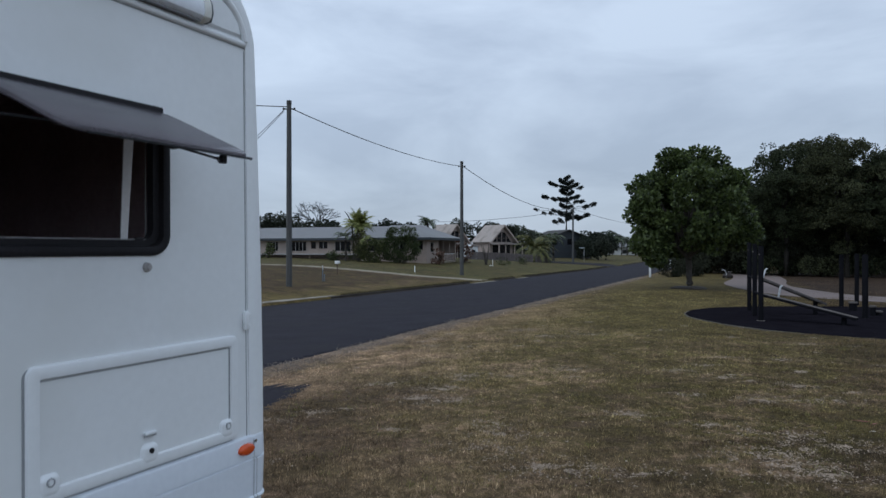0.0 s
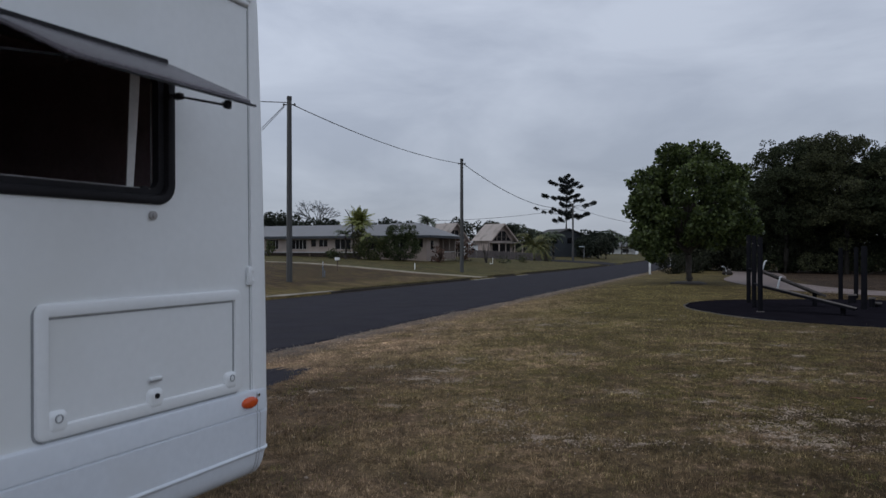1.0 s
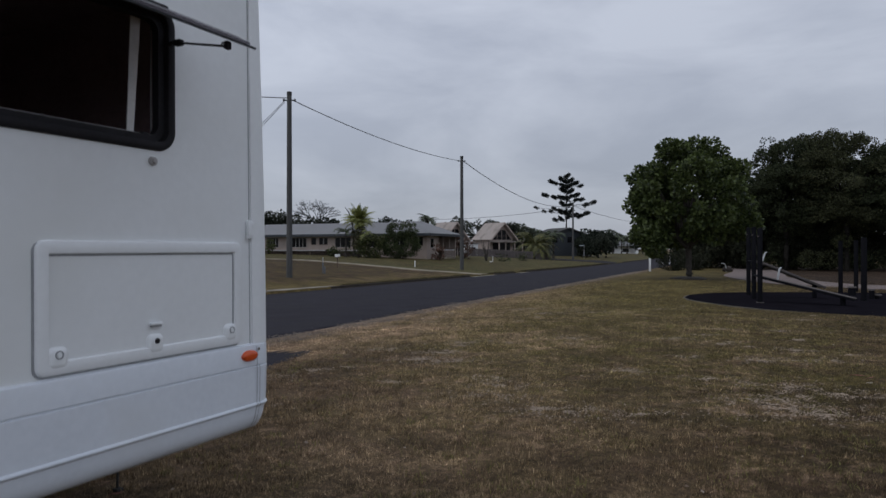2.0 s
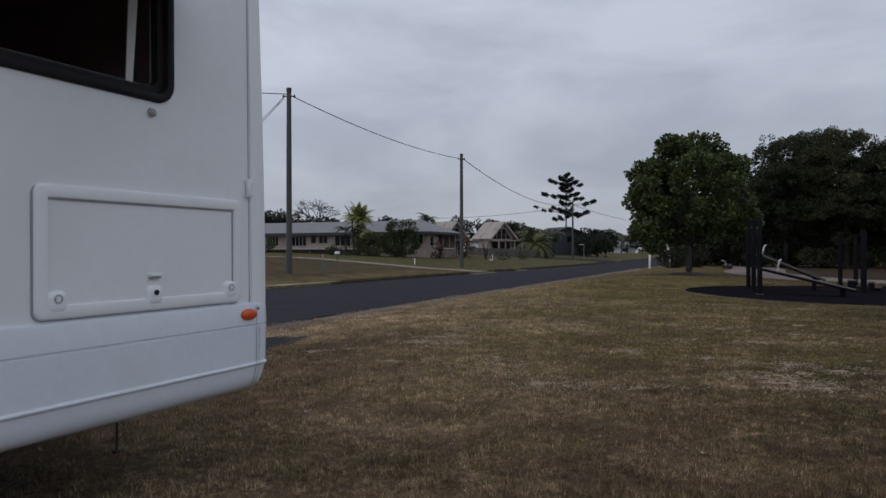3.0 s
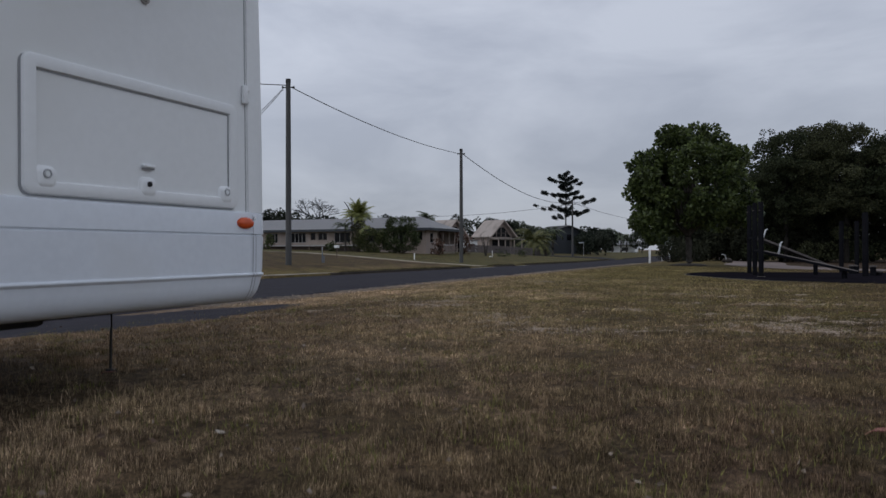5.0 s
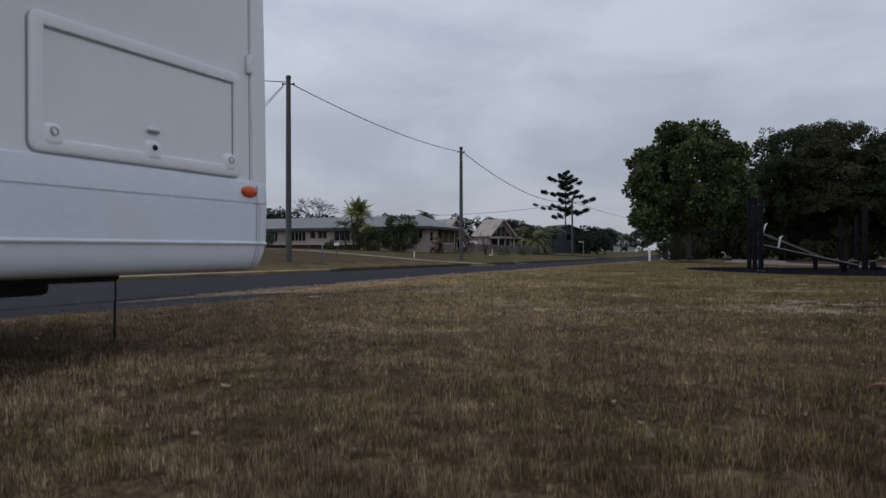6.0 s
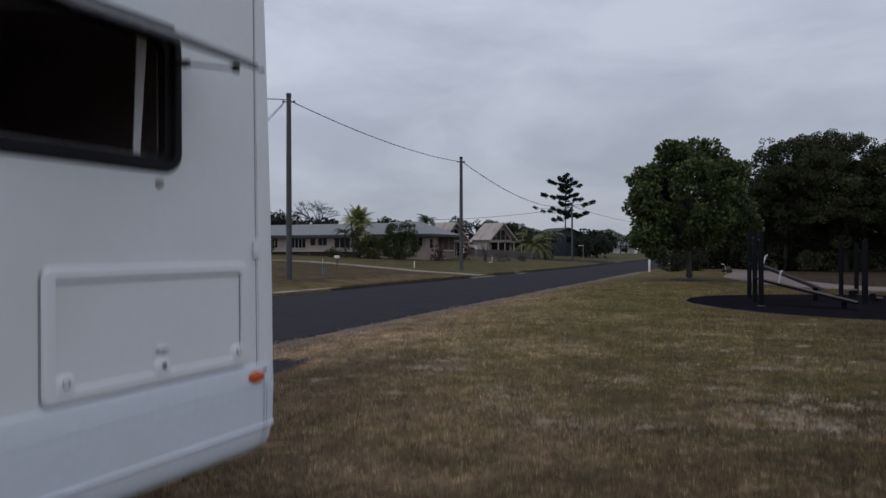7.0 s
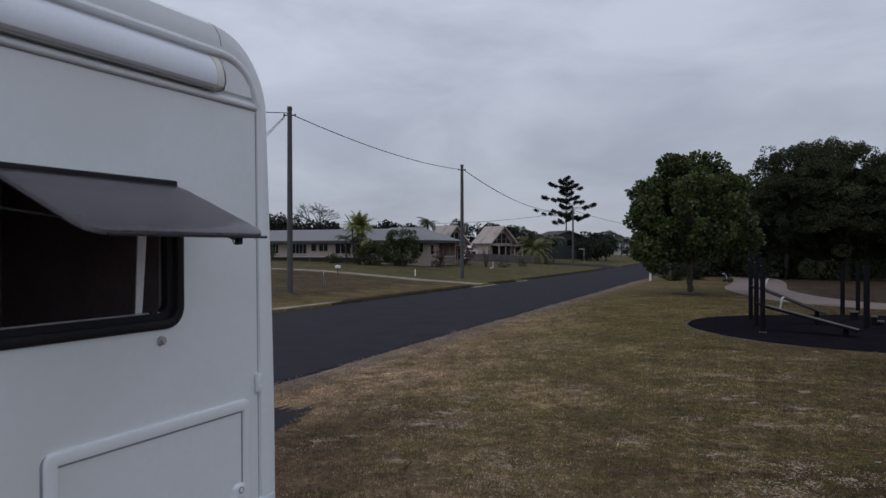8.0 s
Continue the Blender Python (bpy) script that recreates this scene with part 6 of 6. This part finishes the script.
core = [(0.1 * math.sin(3 * z), 0.1 * math.cos(2 * z), z + 0.5, r) for z, r in ((17.0, 0.35), (16.4, 0.5), (15.7, 0.6), (15.0, 0.6), (14.3, 0.55), (13.6, 0.35), (12.6, 0.55), (11.0, 0.45), (9.6, 0.5), (8.9, 0.6))]
P, O = crown_points(core, 300, rng, 0.1)
v, f = leaf_quads(P, O + np.array((0, 0, 0.5)), 0.32, 0.09, rng, -0.2)
V.append(v)
F.append(f + base)
part("trunk", bm, M_UNDER, pine)
M_PINE = leaf_material("dark_pine_leaf", (0.008, 0.012, 0.011), (0.02, 0.026, 0.021), 0.7, 0.1)
from_arrays("foliage", np.concatenate(V), np.concatenate(F), M_PINE, pine)


def bare_tree(x, y, h, label, seed, z0):
    rng = np.random.default_rng(seed)
    t = thing("bare_tree", pose(x, y, z0), label, "tree")
    bm = bmesh.new()

    def grow(p, d, ln, r, depth):
        q = p + d * ln
        limb(bm, p, q, r, r * 0.62, rng, 4, 0.06, 2)
        if depth:
            for _ in range(3 if depth > 1 else 4):
                e = d + Vector((rng.normal(0, 0.62), rng.normal(0, 0.62), rng.normal(0.02, 0.22)))
                e.z = max(e.z, 0.12)
                grow(q, e.normalized(), ln * rng.uniform(0.62, 0.82), r * 0.62, depth - 1)
    for k in range(5):
        az = 2 * math.pi * k / 5 + 0.4
        grow(Vector((0, 0, h * 0.45)), Vector((0.75 * math.cos(az), 0.75 * math.sin(az), 0.75)).normalized(), h * 0.17, 0.16, 4)
    limb(bm, (0, 0, 0), (0, 0, h * 0.46), 0.30, 0.22, rng, 7, 0.05, 4)
    part("trunk", bm, M_FASCIA, t)


bare_tree(-28.0, 152.0, 13.2, "leafless spreading tree behind the cream house", 81, 0.6)


def far_tree(x, y, h, w, label, seed, leaf=None):
    cl = ball_clumps(24, (0, 0, h * 0.58), (w, w * 0.7, h * 0.38), w * 0.36, seed)
    tree("garden_tree", x, y, cl, h * 0.35, 0.2, leaf or M_FARLEAF, 0.42, 110, label, seed + 1, limbs=8, group="garden trees beyond the houses", z0=ground_at(x, y))


FAR = [(-31, 147, 8.8, 3.2), (-35, 148, 9.0, 3.0), (-25.5, 150, 8.0, 3.2), (-39, 150, 10.6, 2.6), (-36.5, 152, 9.8, 2.4), (-42.5, 150, 10.2, 3.0), (-33, 150, 7.6, 3.4), (-27.5, 146, 7.4, 3.6), (-23, 148, 6.8, 3.2), (-11.5, 135, 7.0, 3.0), (-6.6, 128, 6.8, 3.0), (-14.8, 138, 6.6, 2.6), (2.9, 156, 8.0, 3.2), (6.6, 138, 7.4, 1.2), (13.9, 138, 6.9, 2.4), (17.0, 144, 6.6, 2.8), (11.0, 150, 7.4, 3.0), (30.5, 142, 5.6, 2.4), (28.0, 134, 4.2, 1.8), (26.6, 131, 3.6, 1.6), (30.0, 133, 4.4, 1.9), (32.2, 136, 4.8, 1.9), (52, 222, 7.0, 3.4), (62, 214, 7.0, 3.6), (66, 200, 8.0, 4.0), (66, 180, 8.5, 4.2), (58, 238, 7.5, 4.5), (46, 232, 6.0, 3.0)]
M_DEEPLEAF = leaf_material("deep_green_leaf", (0.012, 0.017, 0.013), (0.042, 0.052, 0.036), 0.8, tint=0.2, gloss=0.2)
for k, (x, y, h, w) in enumerate(FAR):
    far_tree(x, y, h, w, "dark leafy garden tree beyond the houses", 500 + 3 * k, M_DEEPLEAF if x < 14.5 or 26 < x < 34 else None)

# ======== small things on the far verge ========
mb = thing("letterbox", pose(-7.03, 45.8, ground_at(-7.03, 45.8), 0, 0, -10), "small white letterbox on a post at the lawn", "letterbox")
part("post", boxed(-0.03, 0.03, -0.03, 0.03, -0.1, 0.75), M_BROWN, mb)
bm = boxed(-0.14, 0.14, -0.17, 0.17, 0.71, 0.90, 0.03)
part("box", bm, M_TRIMW, mb)
peg = thing("marker_peg", pose(-2.28, 55.6, ground_at(-2.28, 55.6)), "thin white marker peg beside the concrete path", "marker peg")
part("post", boxed(-0.04, 0.04, -0.03, 0.03, -0.1, 0.52, 0.01), M_TRIMW, peg)
M_BLUE = material("faded_blue_paint", (0.07, 0.10, 0.14), (0.11, 0.15, 0.20), 4, 40, 0.7, 0.1)
blue = thing("marker_post", pose(-6.82, 39.05, ground_at(-6.82, 39.05)), "faded blue hydrant marker post on the verge", "marker post")
part("post", boxed(-0.024, 0.024, -0.024, 0.024, -0.1, 0.62, 0.008), M_BLUE, blue)
part("post_cap", boxed(-0.022, 0.022, -0.022, 0.022, 0.62, 0.90, 0.008), M_STEEL, blue)
part("stub", boxed(0.08, 0.12, -0.03, 0.03, -0.1, 0.40, 0.01), M_BLUE, blue)
sg = thing("street_sign", pose(25.4, 124.0, ground_at(25.4, 124.0)), "street name sign on a slim post at the corner", "street sign")
part("post", tubed([(0, 0, -0.1), (0, 0, 2.5)], 0.035, 8), M_STEEL, sg)
part("blade", boxed(-0.9, 0.05, -0.02, 0.02, 2.24, 2.42), M_BLUE, sg, "plain sign blade")
part("lettering_bar", boxed(-0.9, -0.1, -0.026, -0.021, 2.28, 2.34), M_TRIMW, sg)
ws = thing("road_sign", pose(56.0, 199.0, ground_at(56.0, 199.0)), "small white square road sign far along the road", "road sign")
part("post", boxed(-0.05, 0.05, -0.05, 0.05, -0.1, 1.0), M_STEEL, ws)
part("face", boxed(-0.4, 0.4, -0.07, -0.05, 0.3, 1.2), M_TRIMW, ws)
mt = thing("water_meter", pose(5.5, 76.15, ground_at(5.5, 76.15)), "white meter cover and pipe beside a dead stump", "water meter")
part("pipe", boxed(-0.03, 0.03, -0.03, 0.03, -0.1, 0.72, 0.01), M_TRIMW, mt)
part("cover", boxed(-0.34, -0.10, -0.12, 0.12, -0.05, 0.10, 0.02), M_TRIMW, mt)
rng = np.random.default_rng(90)
st = thing("dead_stump", pose(4.9, 78.0, ground_at(4.9, 78.0)), "dead leggy stump with bare stems on the verge", "stump")
bm = bmesh.new()
for k in range(9):
    limb(bm, (rng.uniform(-0.15, 0.15), 0, -0.05), (rng.uniform(-0.7, 0.7), rng.uniform(-0.3, 0.3), rng.uniform(1.6, 2.9)), 0.05, 0.015, rng, 5, 0.15, 4)
part("stem", bm, M_BARK, st)
shrub(7.0, 80.0, ball_clumps(8, (0, 0, 0.35), (0.9, 0.4, 0.3), 0.35, 17), M_SHRUB, 0.2, 140, "low sprawling plant beside the stump", 92)
shrub(10.0, 86.0, ball_clumps(8, (0, 0, 0.4), (1.0, 0.4, 0.35), 0.38, 18), M_SHRUB, 0.2, 140, "low bush in front of the fence", 93)

# asphalt remnant at the lawn's edge
av, af = [], []
for k in range(240):
    a = 2 * math.pi * k / 240
    w = 1 + 0.16 * noise.noise(Vector((math.cos(a) * 1.8, math.sin(a) * 1.8, 13))) + 0.16 * noise.noise(Vector((math.cos(a) * 6, math.sin(a) * 6, 3))) + 0.14 * noise.noise(Vector((math.cos(a) * 19, math.sin(a) * 19, 3))) - 0.04
    for q, dz in ((0, 0.012), (0.7, 0.010), (1.0, -0.002), (1.03, -0.04)):
        la = 2.5 * q * w * math.cos(a)
        ls = 1.2 * q * w * math.sin(a) * (1 - 0.62 * math.cos(a))
        x, y = place(5.9 + la * 0.975 + ls * 0.22, -6.0 + la * 0.12 + ls * 0.975)
        av.append((x, y, lawn_at(x, y) + dz))
for k in range(240):
    for j in range(3):
        a, b = 4 * k + j, 4 * ((k + 1) % 240) + j
        af.append((a, a + 1, b + 1, b))
tagged(from_arrays("asphalt_patch", av, af, M_ASPHALT), "dark asphalt remnant at the edge of the lawn", "asphalt patch", kind="structure")

# ======== grass blades and litter on the near lawn ========
rng = np.random.default_rng(31)
N_BL = 1000000
d = 1.1 + (34.0 - 1.1) * rng.random(N_BL) ** 2.0
lat = rng.uniform(-0.70, 0.70, N_BL) * (d + 0.6)
N_BACK = 24000
bx, by = np.concatenate([lat, rng.uniform(-9, 9, N_BACK)]), np.concatenate([d, rng.uniform(-7, 9, N_BACK)])
d = np.concatenate([d, np.full(N_BACK, 4.0)])
N_BL += N_BACK
tuft = np.array([noise.noise(Vector((x * 1.1, y * 1.1, 0.5))) + 0.6 * noise.noise(Vector((x * 4.0, y * 4.0, 2.5))) for x, y in zip(bx, by)])
clump = np.array([noise.noise(Vector((x * 9.0, y * 9.0, 7.5))) + 0.4 * noise.noise(Vector((x * 23.0, y * 23.0, 1.5))) if q < 9 else 0.2 for x, y, q in zip(bx, by, d)])
ss = bx * R.x + by * R.y
# bare sandy spots: x, y, reach
BARE = [(3.3, 6.7, 0.3), (3.2, 6.2, 0.32), (2.9, 5.7, 0.34), (4.6, 8.2, 0.21), (3.7, 6.3, 0.25), (4.7, 9.1, 0.21), (3.8, 8.2, 0.21), (3.5, 10.2, 0.22), (0.8, 5.7, 0.22), (1.0, 5.6, 0.2), (0.4, 6.2, 0.2), (0.6, 6.7, 0.2), (2.0, 7.5, 0.21), (1.9, 10.3, 0.22), (2.1, 14.2, 0.25), (3.2, 14.5, 0.25), (1.8, 15.4, 0.25), (0.3, 9.8, 0.22), (0.0, 8.2, 0.21), (-0.7, 9.4, 0.22), (3.1, 5.5, 0.3), (1.6, 5.5, 0.19), (2.7, 6.0, 0.2)]
spot_rng = np.random.default_rng(36)
for k in range(90):
    a_, s_ = 4.0 + 15.0 * spot_rng.random(), -6.0 + 12.0 * spot_rng.random() ** 1.3
    BARE.append((*place(a_, s_), 0.05 + 0.12 * spot_rng.random() ** 2))
bald = np.zeros(N_BL, bool)
for px_, py_, pr in BARE:
    bald |= (bx - px_) ** 2 + (by - py_) ** 2 < (pr * rng.uniform(0.2, 1.5, N_BL)) ** 2
bald &= (clump < 0.24) & (rng.random(N_BL) < 0.9)
# blades thinned under the motorhome, so the ground there looks more deeply shaded
inv_rv = RV.matrix_basis.inverted()
ux = inv_rv[0][0] * bx + inv_rv[0][1] * by + inv_rv[0][3]
uy = inv_rv[1][0] * bx + inv_rv[1][1] * by + inv_rv[1][3]
under = (np.abs(uy) < 0.95) & (ux < 2.6) & (rng.random(N_BL) < 0.7)
da = bx * U.x + by * U.y - 5.9
spur = (da / 2.4) ** 2 + ((ss + 6.0 - 0.12 * da) / (1.15 * (1 - 0.24 * np.clip(da, -2.5, 2.5)))) ** 2 < 0.7 + 0.45 * rng.random(N_BL)
keep = ((tuft > -1.1 + 0.40 * rng.random(N_BL)) & (clump > -0.30 + 0.22 * rng.random(N_BL))) & (ss > EDGE_NEAR + 0.42 + 0.55 * tuft) & ~spur & ~under & ~bald & (rng.random(N_BL) < (34.0 - d) / 10.0) & ((bx - 12.5) ** 2 / 34.5 + (by - 18.2) ** 2 / 23.8 > 1)
bx, by, tuft, d, clump = bx[keep], by[keep], tuft[keep], d[keep], clump[keep]
bz = np.array([lawn_at(x, y) for x, y in zip(bx, by)])
n = len(bx)
az = rng.uniform(0, 2 * math.pi, n)
tilt = rng.uniform(0.05, 1.25, n)
ln = rng.uniform(0.012, 0.034, n) * (0.75 + 0.5 * np.clip(tuft + 0.2, 0, 1.2)) * (0.8 + 1.1 * np.clip(clump + 0.2, 0, 0.9))
wd = (0.0006 + 0.00030 * d) * rng.uniform(0.7, 1.3, n)
fx, fy = np.cos(az), np.sin(az)
root = np.stack([bx, by, bz - 0.004], 1)
tipv = root + np.stack([fx * np.sin(tilt) * ln, fy * np.sin(tilt) * ln, np.cos(tilt) * ln + 0.006], 1)
sidev = np.stack([-fy * wd, fx * wd, np.zeros(n)], 1)
gvv = np.stack([root - sidev, root + sidev, tipv], 1).reshape(-1, 3)
tagged(from_arrays("grass", gvv, np.arange(3 * n).reshape(-1, 3), M_BLADE), "short dry straw-coloured grass on the lawn", "grass", kind="stuff")

# specks of bare sand in the worn spots
M_BARESAND = material("bare_sand", (0.14, 0.108, 0.080), (0.37, 0.292, 0.222), 12, 90, 0.95, 0.5, spread=0.25, island=0.3)
rng = np.random.default_rng(37)
sv, sf = [], []
for px_, py_, pr in BARE:
    for k in range(int(400 * pr / 0.2)):
        a, q = rng.uniform(0, 2 * math.pi), pr * abs(rng.normal(0, 0.9))
        x, y, r = px_ + 1.6 * q * math.cos(a), py_ + q * math.sin(a), rng.uniform(0.003, 0.013)
        if noise.noise(Vector((x * 9.0, y * 9.0, 7.5))) > 0.10:
            continue
        i0, z = len(sv), lawn_at(x, y)
        turn = rng.uniform(0, 6.28)
        for j in range(5):
            t = turn + 2 * math.pi * j / 5
            e = r * rng.uniform(0.5, 1.4)
            sv.append((x + e * math.cos(t), y + e * math.sin(t), z + 0.001))
        sv.append((x, y, z + 0.006))
        sf += [(i0 + j, i0 + (j + 1) % 5, i0 + 5) for j in range(5)]
tagged(from_arrays("bare_sand", sv, sf, M_BARESAND), "pale bare sand showing through the worn lawn", "bare sand", kind="stuff")

# greener tufts that stand a little taller
M_TUFT = leaf_material("green_grass", (0.055, 0.055, 0.016), (0.29, 0.275, 0.085), 0.8, 0.3)
rng = np.random.default_rng(35)
TN, TB = 430, 40
td = 1.6 + 13 * rng.random(TN) ** 1.3
tx, ty = rng.uniform(-0.62, 0.66, TN) * td, td
lawn = tx * R.x + ty * R.y > EDGE_NEAR + 1.2
tx, ty = tx[lawn], ty[lawn]
TN = len(tx)
tr_ = np.repeat(rng.uniform(0.03, 0.11, TN), TB)
gx = np.repeat(tx, TB) + rng.normal(0, 1, TN * TB) * tr_
gy = np.repeat(ty, TB) + rng.normal(0, 1, TN * TB) * tr_
gz = np.array([lawn_at(x, y) for x, y in zip(gx, gy)])
az, tilt = rng.uniform(0, 2 * math.pi, TN * TB), rng.uniform(0.1, 1.1, TN * TB)
ln, wd = rng.uniform(0.018, 0.048, TN * TB), 0.0020 * rng.uniform(0.7, 1.5, TN * TB)
root = np.stack([gx, gy, gz - 0.004], 1)
tipv = root + np.stack([np.cos(az) * np.sin(tilt) * ln, np.sin(az) * np.sin(tilt) * ln, np.cos(tilt) * ln], 1)
sidev = np.stack([-np.sin(az) * wd, np.cos(az) * wd, np.zeros(TN * TB)], 1)
tagged(from_arrays("grass_tufts", np.stack([root - sidev, root + sidev, tipv], 1).reshape(-1, 3), np.arange(3 * TN * TB).reshape(-1, 3), M_TUFT), "small green tufts among the dry grass", "grass", kind="stuff")

M_LITTER = leaf_material("dead_leaf", (0.10, 0.06, 0.04), (0.36, 0.30, 0.24), 0.85, 0.1)
rng = np.random.default_rng(33)
k = 420
ld = rng.uniform(1.5, 18, k)
lx, ly = rng.uniform(-0.6, 0.7, k) * ld, ld
lp = np.stack([lx, ly, [lawn_at(x, y) + 0.014 for x, y in zip(lx, ly)]], 1)
lo = np.stack([rng.normal(0, 1, k), rng.normal(0, 1, k), rng.normal(0, 0.1, k)], 1)
v, f = leaf_quads(lp, lo * 4, 0.030, 0.010, rng)
v[:, 2] = np.maximum(v[:, 2], np.repeat(lp[:, 2], 4) - 0.004)
tagged(from_arrays("leaf_litter", v, f, M_LITTER), "scattered dead leaves on the lawn", "leaf litter", kind="stuff")

# single fallen leaves that stand out on the lawn
M_REDLEAF = material("dry_red_leaf", (0.16, 0.055, 0.045), (0.30, 0.12, 0.10), 20, 120, 0.8, 0.3)
M_PALELEAF = material("bleached_leaf", (0.30, 0.26, 0.21), (0.48, 0.43, 0.36), 20, 120, 0.85, 0.3)


def fallen_leaf(x, y, length, width, turn, mat, label, curl=0.25):
    """A dry leaf: pointed blade with a raised rim and a short stalk."""
    t = thing("fallen_leaf", pose(x, y, lawn_at(x, y) + 0.012, 0, 0, turn), label, "leaf", "fallen leaves on the lawn")
    bm = bmesh.new()
    rows = []
    n = 9
    for k in range(n):
        q = k / (n - 1)
        w = width * 0.5 * max(0.04, math.sin(math.pi * q ** 0.8))
        lift = curl * length * (q - 0.5) ** 2
        for dz in (0.0, -0.0015):
            rows.append([bm.verts.new(((q - 0.5) * length, f * w, lift + dz + 0.35 * w * f * f)) for f in (-1.0, -0.45, 0.0, 0.45, 1.0)])
    top, low = rows[0::2], rows[1::2]
    for side, flip in ((top, False), (low, True)):
        for p, q in zip(side, side[1:]):
            for i in range(4):
                f = (p[i], q[i], q[i + 1], p[i + 1])
                bm.faces.new(f[::-1] if flip else f)
    for i in (0, 4):
        for k in range(n - 1):
            bm.faces.new((top[k][i], top[k + 1][i], low[k + 1][i], low[k][i]))
    part("blade", bm, mat, t)
    part("stalk", tubed([(-0.5 * length, 0, curl * length * 0.25), (-0.62 * length, 0.01 * length, 0.002), (-0.72 * length, 0.03 * length, -0.006)], [0.0022, 0.0018, 0.0012], 6), mat, t)
    return t


fallen_leaf(1.56, 2.42, 0.17, 0.055, 12, M_REDLEAF, "large reddish dry leaf curled on the grass")
fallen_leaf(4.36, 7.15, 0.14, 0.03, -25, M_REDLEAF, "narrow reddish dry leaf on bare sand")
fallen_leaf(4.42, 7.05, 0.12, 0.02, 30, M_REDLEAF, "thin reddish dry leaf crossing another")
fallen_leaf(-1.77, 3.68, 0.06, 0.022, 40, M_REDLEAF, "small rusty leaf in the motorhome's shade")
fallen_leaf(-0.78, 2.43, 0.05, 0.026, -35, M_PALELEAF, "pale bleached leaf standing up from the grass", 0.6)
fallen_leaf(-2.66, 4.55, 0.06, 0.02, 15, M_PALELEAF, "pale bleached leaf near the motorhome's end", 0.4)
fallen_leaf(4.22, 6.75, 0.06, 0.03, 5, M_PALELEAF, "pale bleached leaf beside bare sand", 0.5)
